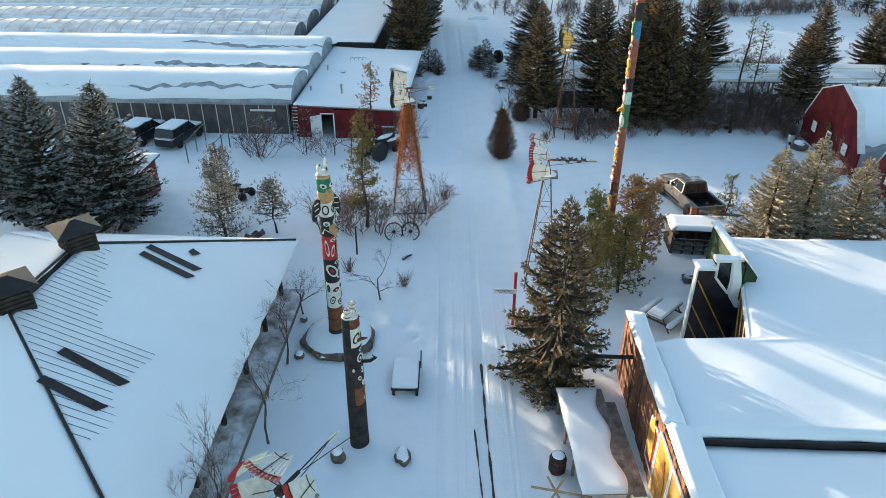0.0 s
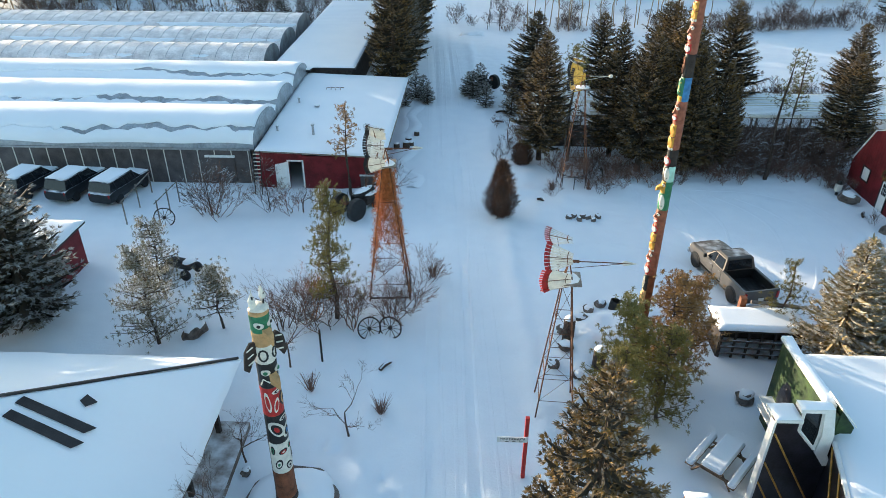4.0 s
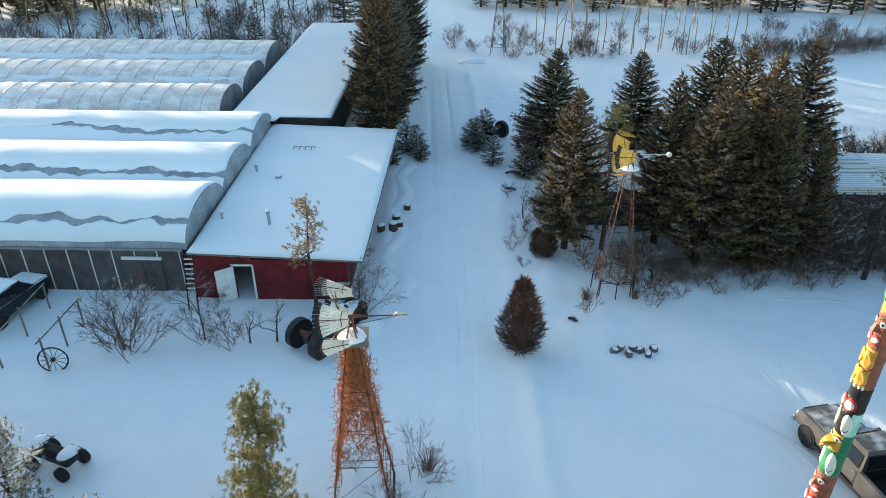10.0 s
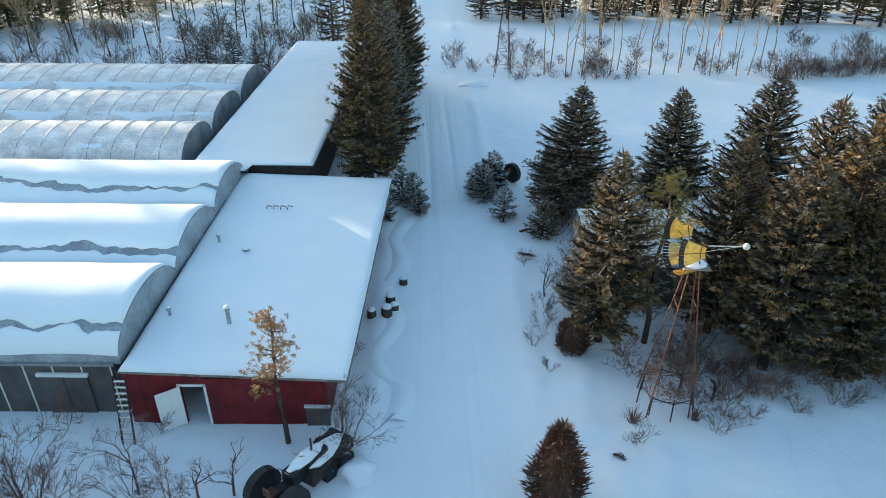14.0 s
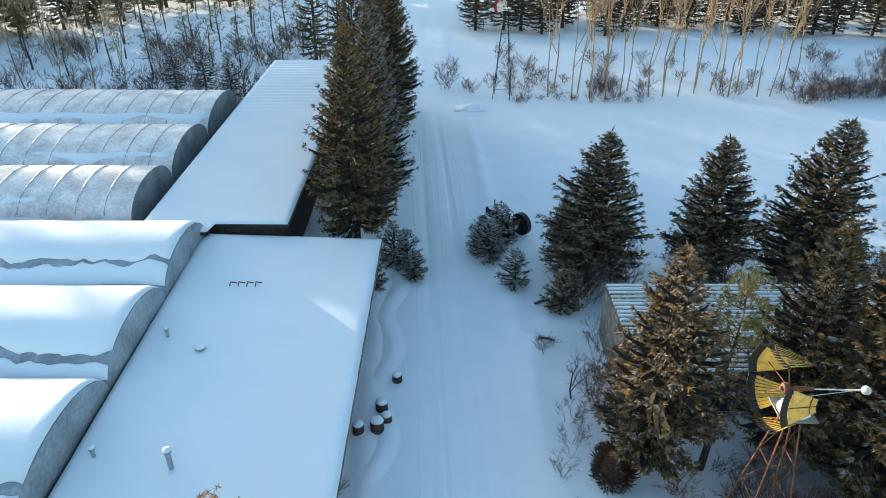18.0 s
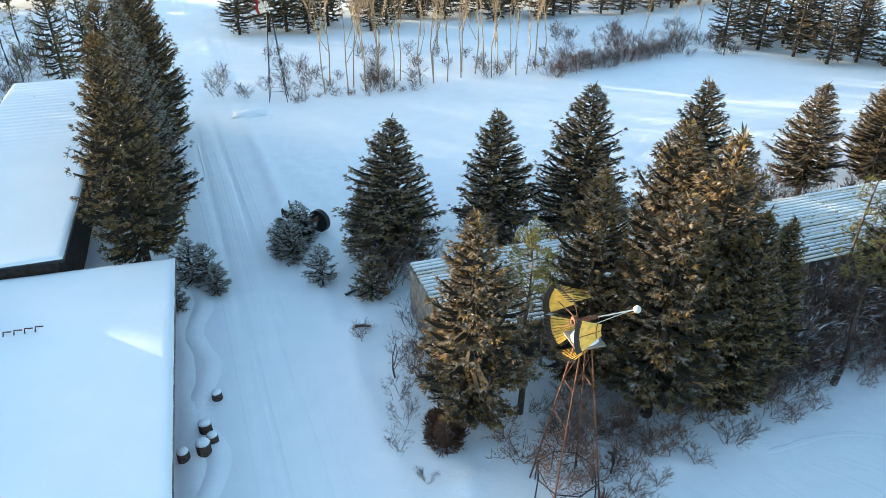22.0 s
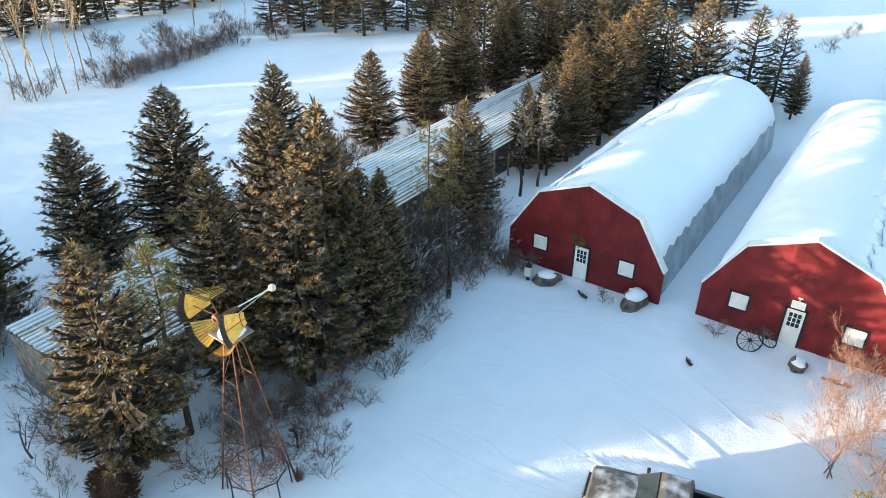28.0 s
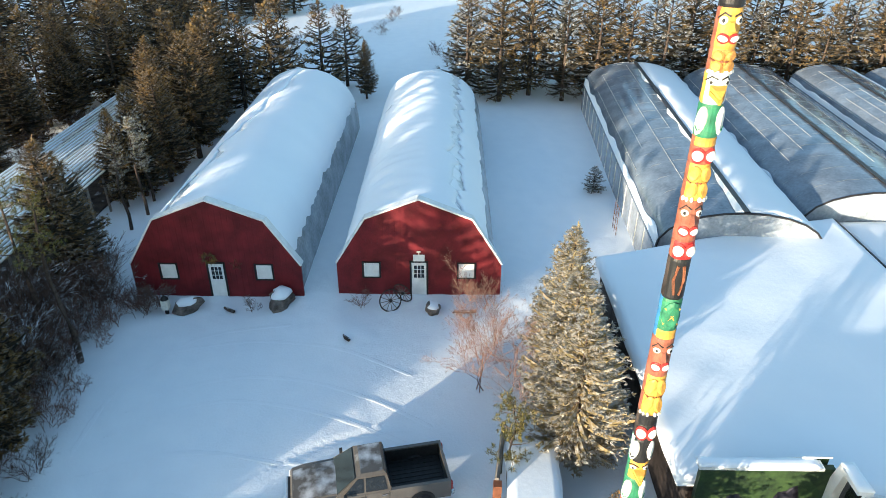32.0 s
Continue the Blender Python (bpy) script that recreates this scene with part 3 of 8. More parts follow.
dd.box(-17.75, 53.28, 0, -16.82, 53.35, 2.0).box(-16.78, 53.28, 0, -15.84, 53.35, 2.0)
gd = part("door", dd, PANEL, gw, "grey panelled double door")
dd = Mesh()
dd.bevel_box(-17.85, 53.2, 2.0, -15.75, 53.36, 2.14, 0.02)
part("lintel", dd, WHITE, gd, "white snowy lintel")
t = Mesh()
t.box(-62, 53.28, 2.5, -14.6, 53.5, 2.62)
part("gutter", t, STEEL, gw)
t = Mesh()
t.box(-62, 53.5, -0.3, -61.9, 96.3, 2.5).box(-62, 96.2, -0.3, -18.9, 96.3, 2.3).box(-14.8, 53.5, -0.3, -14.7, 72.3, 2.5).box(-19.0, 73.6, -0.3, -18.9, 96.2, 2.3)
part("wall", t, FILM_GREY, gw)


# ---- red gambrel barns with arched houses behind ----
def barn(label, x, y0, y1, length, seed, cover):
    ob = thing("barn", label, "barn", group="red barns", kind="structure")
    yc, hw = (y0 + y1) / 2, (y1 - y0) / 2
    prof = [(yc - hw, 0), (yc - hw * 1.0, 1.9), (yc - hw * 0.63, 4.5), (yc, 5.6), (yc + hw * 0.63, 4.5), (yc + hw * 1.0, 1.9), (yc + hw, 0)]
    dy, win = 0.43, ((2.08, 2.92))
    # board front, built in upright strips between the openings
    zt = lambda y: np.interp(abs(y - yc), [0, hw * 0.63, hw], [5.6, 4.5, 1.9])
    cuts = sorted({yc - hw, yc - hw * 0.63, yc - win[1], yc - win[0], yc - dy, yc, yc + dy, yc + win[0], yc + win[1], yc + hw * 0.63, yc + hw})
    wall = Mesh()
    def strip(a, b, lo, hi_a, hi_b):
        wall.add([(x, a, lo), (x, b, lo), (x, b, hi_b), (x, a, hi_a), (x + 0.16, a, lo), (x + 0.16, b, lo), (x + 0.16, b, hi_b), (x + 0.16, a, hi_a)],
                 [(0, 3, 2, 1), (4, 5, 6, 7), (0, 1, 5, 4), (1, 2, 6, 5), (2, 3, 7, 6), (3, 0, 4, 7)])
    for a, b in zip(cuts[:-1], cuts[1:]):
        mid = abs((a + b) / 2 - yc)
        if mid < dy:
            strip(a, b, 2.0, zt(a), zt(b))
        elif win[0] < mid < win[1]:
            strip(a, b, -0.3, 1.05, 1.05)
            strip(a, b, 1.95, zt(a), zt(b))
        else:
            strip(a, b, -0.3, zt(a), zt(b))
    part("wall", wall, RED, ob, "dark red metal-clad gable")
    for k in range(int(2 * hw / 0.3)):          # ribs of the cladding
        yr = yc - hw + 0.15 + k * 0.3
        dist = abs(yr - yc)
        z0_ = 2.1 if dist < 0.6 or win[0] - 0.14 < dist < win[1] + 0.14 else 0.0
        rb_ = Mesh()
        rb_.box(x - 0.012, yr, z0_, x, yr + 0.03, float(zt(yr)) - 0.08)
        part("cladding_rib", rb_, RED, ob)
    # white edge boards
    for a, b in zip(prof[1:-2], prof[2:-1]):
        v = Mesh()
        d = Vector((0, b[0] - a[0], b[1] - a[1])).normalized()
        up = Vector((0, -d.z, d.y))
        if up.z < 0:
            up = -up
        pa, pb = Vector((x - 0.06, *a)), Vector((x - 0.06, *b))
        q = [pa - up * 0.02, pb - up * 0.02, pb + up * 0.07, pa + up * 0.07]
        v.loft([[tuple(p) for p in q], [tuple(p + Vector((0.5, 0, 0))) for p in q]])
        part("edge_board", v, WHITE, ob, "white edge board")
    dr = Mesh()
    dr.box(x - 0.02, yc - dy + 0.04, 0, x + 0.04, yc + dy - 0.04, 1.97)
    door = part("door", dr, WHITE, ob, "white door with a small-paned light")
    for i in range(3):
        for j in range(3):
            pn = Mesh()
            pn.box(x - 0.03, yc - 0.27 + i * 0.19, 1.05 + j * 0.26, x - 0.02, yc - 0.27 + i * 0.19 + 0.15, 1.05 + j * 0.26 + 0.22)
            part("pane", pn, GLASSY, door)
    fr = Mesh()
    fr.box(x - 0.05, yc - dy - 0.06, 0, x + 0.02, yc - dy + 0.04, 2.06).box(x - 0.05, yc + dy - 0.04, 0, x + 0.02, yc + dy + 0.06, 2.06).box(x - 0.05, yc - dy - 0.06, 1.98, x + 0.02, yc + dy + 0.06, 2.08)
    part("door_frame", fr, BLACKP, ob)
    for s in (-1, 1):
        c = yc + s * (win[0] + win[1]) / 2
        wn_ = Mesh()
        wn_.box(x + 0.0, c - 0.4, 1.07, x + 0.05, c + 0.4, 1.93)
        wd = part("window", wn_, WHITE, ob, "window with a drawn white blind")
        fr = Mesh()
        fr.box(x - 0.05, c - 0.5, 1.0, x + 0.0, c + 0.5, 1.07).box(x - 0.05, c - 0.5, 1.93, x, c + 0.5, 2.0).box(x - 0.05, c - 0.5, 1.07, x, c - 0.42, 1.93).box(x - 0.05, c + 0.42, 1.07, x, c + 0.5, 1.93)
        part("frame", fr, BLACKP, wd, "black frame")
    # arched house
    n = 20
    hw2, h2 = hw * 0.96, 5.15
    arch = [(yc - hw2 * math.cos(math.pi * i / n), h2 * math.sin(math.pi * i / n) ** 0.72) for i in range(n + 1)]
    L = 44
    cv = Mesh()
    for k in range(L + 1):
        xx = x + 0.2 + (length - 0.2) * k / L
        cv.v.extend([(xx, y, z + 0.03 * noise.noise(Vector((xx, y, seed)))) for y, z in arch])
    m = n + 1
    cv.f = [(k * m + i, (k + 1) * m + i, (k + 1) * m + i + 1, k * m + i + 1) for k in range(L) for i in range(n)]
    cv.m = [0] * len(cv.f)
    part("cover", cv, cover, ob, "grey film over hoops", smooth=True)
    e = Mesh()
    e.v = [(x + length, y, z) for y, z in arch]
    e.f, e.m = [tuple(range(m))], [0]
    part("end_panel", e, FILM_GREY, ob)
    lo, hi = (0.115, 0.93) if seed == 1 else (0.17, 0.93)
    def on(u, v):
        a = lo + (hi - lo) * v + (0.022 * noise.noise(Vector((u * 14, v * 3, seed))) + 0.013 * noise.noise(Vector((u * 40, v, seed + 5)))) * (1 - v * (1 - v) * 3)
        x_ = x + 0.2 + (length - 0.25) * u
        # wind ripples, deep on the second barn's north slope
        wave = (0.16 if seed == 2 else 0.05) * max(0.0, min(1.0, (a - 0.42) * 5)) * noise.noise(Vector((x_ * 1.25 + a * 3.0, a * 7, seed)))
        return (x_, yc - (hw2 + wave) * math.cos(math.pi * a), (h2 + wave) * math.sin(math.pi * a) ** 0.72)
    # the snow has torn along a ragged line, and film shows in the gap
    def tear(u):
        x_ = u * length
        c_ = 0.22 + 0.05 * noise.noise(Vector((x_ * 0.3, seed, 1))) + 0.03 * noise.noise(Vector((x_ * 1.1, seed, 4)))
        if seed == 1:
            c_ = 0.74 + 0.10 * noise.noise(Vector((x_ * 0.35, seed, 1))) - 0.25 * u
        g_ = max(0.0, 0.045 * noise.noise(Vector((x_ * 0.45, seed * 3.1, 8))) + 0.05 * noise.noise(Vector((x_ * 1.3, seed, 6))) + (0.02 if seed == 2 else 0.045 - 0.14 * u))
        return c_, g_
    snow_slab(ob, lambda u, v: on(u, (tear(u)[0] - tear(u)[1]) * v), "snow_cover", 90, 12, 0.12, seed, lip=0.0)
    snow_slab(ob, lambda u, v: on(u, sum(tear(u)) + (1 - sum(tear(u))) * v), "snow_cover", 120, 34, 0.13, seed + 9, lip=0.0)
    return ob


barn("red gambrel-fronted barn with a white door and two windows", 27.8, 46.3, 55.2, 26.5, 1, FILM_SNOWY)
barn("red gambrel-fronted barn with sunlit patches high on its front", 28.15, 35.85, 44.5, 26.0, 2, FILM_SNOWY)

# ---- slatted shade house ----
lath = thing("shade_house", "long shade house roofed with white lath slats", "shade house", kind="structure")
for i in range(24):
    for yy in (61.0, 66.6):
        ps = Mesh()
        ps.box(-0.06, -0.06, -0.2, 0.06, 0.06, 2.75)
        part("post", ps, GREYWOOD, lath, m=pose(6.2 + i * 2.1, yy, 0))
bm_ = Mesh()
for yy in (61.0, 63.8, 66.6):
    bm_.box(6.0, yy - 0.04, 2.75, 55.0, yy + 0.04, 2.9)
part("beam", bm_, GREYWOOD, lath)
# dark sheet added on the ground so that the gaps between slats look dark
gc = Mesh()
gc.plate([(6.1, 61.6), (54.9, 61.6), (54.9, 66.4), (6.1, 66.4)], -0.2, 0.13)
part("bed", gc, SNOWY_GAP_DARK, lath, "dark sheet added under the slats to darken their gaps, thinly dusted with snow")
for xx in (6.0, 54.9):
    ew = Mesh()
    ew.box(xx, 60.7, -0.2, xx + 0.08, 66.9, 2.75)
    part("end_wall", ew, GREYWOOD, lath, "grey board end wall")
rnd = random.Random(31)
sl = Mesh()
sl.bevel_box(-2.03, -0.085, 0, 2.03, 0.085, 0.05, 0.012)
slat_me = sl.mesh("slat", [CREAM])
sn = Mesh()
sn.loft([[(x, y * w_, z) for x in (-2.0,) for y, z in ((-0.07, 0), (0.07, 0), (0.045, 0.05), (-0.045, 0.05))] for w_ in (1,)] + [[(x, y, z) for y, z in ((-0.07, 0), (0.07, 0), (0.045, 0.05), (-0.045, 0.05))] for x in (2.0,)])
slat_snow = sn.mesh("snow_strip", [SNOW_SOFT])
for i in range(12):
    for j in range(21):
        s_ = part("slat", slat_me, None, lath, m=pose(8.05 + i * 4.08 + rnd.uniform(-0.02, 0.02), 60.75 + j * 0.305, 2.9, 0, 0, rnd.uniform(-0.3, 0.3)))
        if rnd.random() < 0.75:
            part("snow_strip", slat_snow, None, s_, m=pose(0, 0, 0.05))

# ---- greenhouses east of the yard ----
def east_bay(x0, x1, y0, y1, zg, rise, seed, label, south=0.0):
    """A silvery bay in the slightly turned grid of the eastern greenhouses."""
    ob = vault("greenhouse", label, x0, x1, y0, y1, zg, rise, FILM_SILVER, snow=0.0, seed=seed, ribs=1.9, rib_mat=STEEL, rib_r=0.012)
    ob.matrix_basis = EAST
    yc_, hw_ = (y0 + y1) / 2, (y1 - y0) / 2
    on_arch = lambda a_: (yc_ - hw_ * math.cos(math.pi * a_), zg + rise * math.sin(math.pi * a_) ** 0.85)
    rg = Mesh()
    rg.box(x0, yc_ - 0.14, zg + rise, x1, yc_ + 0.14, zg + rise + 0.08)
    part("ridge_bar", rg, BLACKMETAL, ob, "dark ridge bar")
    for a_ in (0.14, 0.24, 0.34, 0.43, 0.57, 0.66, 0.76, 0.86):
        pl_ = Mesh()
        yy, zz = on_arch(a_)
        xa_ = x0 + (x1 - x0) * (0.12 + 0.3 * (0.5 + 0.5 * math.sin(seed + a_ * 37)))
        pl_.tube([(xa_, yy, zz + 0.012), (xa_ + (x1 - x0) * 0.55, yy, zz + 0.012)], 0.011, 4)
        part("purlin", pl_, CREAM, ob)
    ed = Mesh()
    ed.tube([(x0 - 0.03, *on_arch(k / 12)) for k in range(13)], 0.06, 5)
    part("end_hoop", ed, BLACKMETAL, ob, "dark end hoop")
    for side in (0, 1):
        def drift(u, v):
            w_ = (0.10 + 0.07 * noise.noise(Vector((u * 9, seed + side, 2))) + 0.10 * max(0.0, 0.25 - u)) * v * (1 - side) + (0.06 + 0.05 * noise.noise(Vector((u * 12, seed, 7)))) * v * side + south * v * (1 - side) + 0.015
            yy, zz = on_arch(1 - w_ if side else w_)
            return (x0 + 0.1 + (x1 - x0 - 0.2) * u, yy, zz)
        snow_slab(ob, drift, "snow_drift", 60, 6, 0.10, seed + 40 + side, lip=0.0)
    return ob


EAST = pose(29.4, 27.6, 0, 0, 0, -2.6)
east_bay(0.0, 31.0, -8.8, 0.0, 2.2, 2.3, 31, "broad arched greenhouse of silvery film with a dark ridge and a snowy slope", 0.40)
east_bay(3.2, 31.0, -18.2, -8.8, 2.2, 2.3, 32, "broad arched greenhouse of silvery film with snow in its valley")
east_bay(4.0, 31.0, -24.6, -18.5, 2.9, 1.7, 33, "narrow arched greenhouse of silvery film beside a glazed wall", 0.2)
east_bay(4.0, 31.0, -31.0, -24.7, 2.9, 1.7, 34, "narrow arched greenhouse of silvery film", 0.2)
t = Mesh()
t.box(0, -0.1, -0.3, 31, 0, 2.2).box(30.9, -31.0, -0.3, 31, -0.1, 2.3)
structure("wall_east", t, FILM_GREY, "grey film side wall of the greenhouses").matrix_basis = EAST
for k in range(16):
    st_ = Mesh()
    st_.box(0.5 + k * 1.95, 0.0, -0.1, 0.56 + k * 1.95, 0.04, 2.2)
    structure("trim", st_, CREAM, "pale upright batten on the greenhouse side wall").matrix_basis = EAST

# ---- flat-roofed hall on the east side of the lane ----
hall = thing("hall", "flat-roofed timber hall with snow on the roof", "building", kind="structure")
for nm, o, h in (("wing", [(7.5, -14.0), (34.0, -14.0), (31.7, 17.0), (30.1, 22.4), (7.5, 22.4)], 2.6), ("block", [(11.7, 22.4), (30.1, 22.4), (27.0, 30.9), (12.9, 30.9), (12.8, 26.5)], 2.9)):
    w = Mesh()
    w.plate(o, -0.3, h)
    part("wall", w, DARK, hall)
EDGE = ((17.2, 31.7), (20.3, 31.0), (22.4, 30.1), (31.3, 27.0))


def hall_roof(u, v):
    """The north part of the roof, out to its slanting east edge."""
    y = 17.2 + (31.3 - 17.2) * v
    xe = float(np.interp(y, [p[0] for p in EDGE], [p[1] for p in EDGE]))
    xw = float(np.interp(y, [17.2, 22.35, 22.45, 26.5, 31.3], [7.5, 7.5, 11.6, 12.75, 12.8]))
    x = xw + (xe - xw) * u
    return (x, y, 2.9)


snow_slab(hall, hall_roof, "roof_snow", 70, 60, 0.28, 41)
snow_slab(hall, bilinear((7.5, -14.0, 2.62), (34.0, -14.0, 2.62), (31.8, 17.0, 2.62), (7.5, 17.0, 2.62)), "roof_snow", 40, 60, 0.25, 42)
fl = Mesh()
fl.box(7.5, 17.03, 2.6, 31.7, 17.12, 2.97)
part("roof_flashing", fl, BLACKMETAL, hall, "dark flashing along a step in the roof")
# west front: upright boards, bark-brown, under a snowy parapet
wf = thing("hall_front", "tall rough-board front of the hall with painted panels", "wall", kind="structure")
rnd = random.Random(5)
y = 12.0
k = 0
while y < 23.9:
    b = Mesh()
    wd = rnd.uniform(0.2, 0.3)
    b.box(6.95 + rnd.uniform(-0.02, 0.02), y, -0.3, 7.1, y + wd - 0.015, 3.2 + rnd.uniform(-0.08, 0.12))
    part("board", b, BARKBOARD, wf)
    y += wd
b = Mesh()
b.box(7.1, 12.0, -0.3, 7.3, 23.9, 3.1)
part("frame", b, DARK, wf)
snow_slab(wf, bilinear((6.9, 17.4, 3.3), (7.7, 17.4, 3.2), (7.7, 24.0, 3.2), (6.9, 24.0, 3.3)), "snow_cap", 6, 30, 0.16, 45)
snow_slab(wf, bilinear((7.0, 10.4, 3.25), (8.2, 10.4, 2.9), (8.2, 17.6, 2.9), (7.0, 17.6, 3.25)), "snow_cap", 6, 30, 0.2, 46)
for (ya, yb, za, zb, mt) in ((15.9, 17.3, 0.3, 2.9, YELLOW), (14.3, 15.7, 0.3, 2.9, ORANGE), (17.5, 18.4, 0.8, 2.6, SCARLET)):
    p_ = Mesh()
    p_.box(6.88, ya, za, 6.93, yb, zb)
    pn = part("mural_panel", p_, mt, wf, "bright painted panel")
    f_ = Mesh()
    f_.box(6.86, ya - 0.08, za - 0.08, 6.92, yb + 0.08, za).box(6.86, ya - 0.08, zb, 6.92, yb + 0.08, zb + 0.08).box(6.86, ya - 0.08, za, 6.92, ya, zb).box(6.86, yb, za, 6.92, yb + 0.08, zb)
    part("frame", f_, WHITE, pn)
    q_ = Mesh()
    q_.plate([(ya + 0.2, za + 0.3), (ya + 0.9, za + 0.5), (ya + 1.0, za + 1.5), (ya + 0.55, za + 2.2), (ya + 0.25, za + 1.4)], 0, 0.03, m=Matrix(((0, 0, -1, 6.875), (1, 0, 0, 0), (0, 1, 0, 0), (0, 0, 0, 1))))
    part("painted_shape", q_, ORANGE if mt is YELLOW else YELLOW, pn)
sg = Mesh()
sg.box(4.6, 22.0, 2.35, 6.95, 22.08, 2.5)
part("sign_bar", sg, DARK, wf)
# false front that faces south over the court: dark cladding, gold battens, a white-framed hexagon
cw = thing("court_wall", "dark clad false front with gold battens and a white-framed hexagonal opening", "wall", kind="structure")
YF = 26.5


def face(outline, y0, y1):
    """A plate standing in the plane of the false front; outline of (x, z)."""
    m_ = Mesh()
    m_.loft([[(x, y1, z) for x, z in outline], [(x, y0, z) for x, z in outline]])
    return m_


part("cladding", face([(10.55, -0.3), (12.8, -0.3), (12.7, 2.3), (12.15, 2.75), (11.75, 3.0), (11.4, 3.5), (11.3, 3.95), (10.55, 4.0)], YF, YF + 0.18), DARKPANEL, cw)
for (xa, za), (xb, zb) in (((10.62, 3.4), (12.75, -0.2)), ((10.6, 2.05), (11.9, -0.2)), ((10.58, 1.1), (11.3, -0.2))):
    b = Mesh()
    b.tube([(xa, YF - 0.03, za), (xb, YF - 0.03, zb)], 0.035, 4)
    part("batten", b, GOLD, cw, "gold batten")
b = Mesh()
b.box(10.47, YF - 0.07, -0.1, 10.55, YF + 0.25, 4.05)
part("edge_trim", b, WHITE, cw)
b = Mesh()
b.box(10.47, YF - 0.12, 3.98, 11.38, YF + 0.75, 4.08)
lg = part("ledge", b, WHITE, cw, "white ledge dusted with snow")
snow_slab(lg, bilinear((10.5, YF - 0.08, 4.08), (11.35, YF - 0.08, 4.08), (11.35, YF + 0.72, 4.08), (10.5, YF + 0.72, 4.08)), "snow_cap", 6, 6, 0.05, 47)
# the clad side of the hall that joins the false front to the lower roof
sd_ = Mesh()
sd_.loft([[(11.62, 22.42, -0.3), (12.72, 26.5, -0.3), (12.72, 26.5, 2.95), (11.62, 22.42, 2.95)], [(11.68, 22.41, -0.3), (12.78, 26.49, -0.3), (12.78, 26.49, 2.95), (11.68, 22.41, 2.95)]])
part("side_cladding", sd_, DARKPANEL, cw)
for ta, za, tb, zb in ((0.98, 2.9, 0.30, -0.2), (0.70, 2.9, 0.05, -0.2), (0.40, 2.9, 0.02, 1.0)):
    b = Mesh()
    b.tube([(11.58 + 1.1 * ta, 22.42 + 4.08 * ta, za), (11.58 + 1.1 * tb, 22.42 + 4.08 * tb, zb)], 0.035, 4)
    part("batten", b, GOLD, cw, "gold batten")
b = Mesh()
b.tube([(11.6, 22.45, 3.02), (12.3, 25.0, 3.02), (12.72, 26.5, 3.05)], 0.09, 5)
part("coping", b, WHITE, cw)
HEX = [(12.1, 2.72), (11.4, 3.55), (11.36, 4.42), (12.0, 4.46), (12.12, 3.4)]
for (xa, za), (xb, zb) in zip(HEX, HEX[1:] + HEX[:1]):
    b = Mesh()
    b.tube([(xa, YF, za), (xb, YF, zb)], 0.06, 4)
    part("frame_bar", b, WHITE, cw, "white frame bar")
part("pane", face(HEX, YF + 0.06, YF + 0.09), GLASSY, cw, "dark glass pane")
b = Mesh()
b.box(11.20, YF - 0.1, 4.42, 12.1, YF + 0.35, 4.56)
part("lintel", b, WHITE, cw, "white box lintel")
part("pillar", face([(12.05, 4.56), (12.0, 4.40), (12.18, 3.4), (12.14, 2.6), (12.55, 2.0), (12.85, 2.0), (12.60, 2.5), (12.58, 3.4), (12.30, 4.56)], YF - 0.06, YF + 0.30), WHITE, cw, "white shaped pillar")
snow_slab(cw, bilinear((11.18, YF - 0.1, 4.56), (12.32, YF - 0.06, 4.56), (12.32, YF + 0.30, 4.56), (11.18, YF + 0.35, 4.56)), "snow_cap", 6, 6, 0.06, 49)
part("side_box", face([(12.8, 2.9), (13.35, 2.9), (13.4, 3.45), (12.8, 4.2)], YF + 0.3, YF + 1.1), MURAL, cw, "dark green box beside the pillar")
b = Mesh()
b.loft([[(12.75, YF + 0.25, 4.24), (13.45, YF + 0.25, 3.47), (13.45, YF + 1.15, 3.47), (12.75, YF + 1.15, 4.24)], [(12.75, YF + 0.25, 4.32), (13.45, YF + 0.25, 3.55), (13.45, YF + 1.15, 3.55), (12.75, YF + 1.15, 4.32)]])
part("box_lid", b, WHITE, cw)
# green painted wall
gwall = thing("mural_wall", "green painted mural wall of the hall with a snowy coping", "wall", kind="structure")
b = Mesh()
b.box(12.5, 26.7, -0.3, 12.7, 30.8, 4.05)
part("wall", b, MURAL, gwall)
b = Mesh()
b.box(12.42, 27.1, 4.05, 12.78, 30.9, 4.16)
part("coping", b, WHITE, gwall)
snow_slab(gwall, bilinear((12.42, 27.2, 4.16), (12.8, 27.2, 4.16), (12.8, 30.9, 4.16), (12.42, 30.9, 4.16)), "snow_cap", 5, 24, 0.08, 50)
for yb_ in (27.9, 28.7, 29.6):
    b = Mesh()
    b.lumps((12.49, yb_, 2.2 + 0.3 * math.sin(yb_ * 5)), (0.025, 0.45, 0.75), int(yb_ * 10), 0.25, 8, 12)
    part("painted_shape", b, DARKPANEL, gwall, "dark painted shape")
for z_ in (1.1, 1.5):
    b = Mesh()
    b.box(12.0, 27.2, z_, 12.5, 30.4, z_ + 0.08)
    part("shelf", b, WHITE, gwall, "white slatted shelf")

# ---- lodge with a hipped metal roof ----
lodge = thing("lodge", "lodge with a hipped dark metal roof half hidden by snow", "building", kind="structure")
C = [(-8.85, 30.7, 2.6), (-8.6, 11.3, 2.6), (-24.4, 11.3, 2.6), (-24.4, 30.9, 2.6), (-16.0, 23.7, 6.1), (-16.2, 19.2, 6.1)]
rf = Mesh()
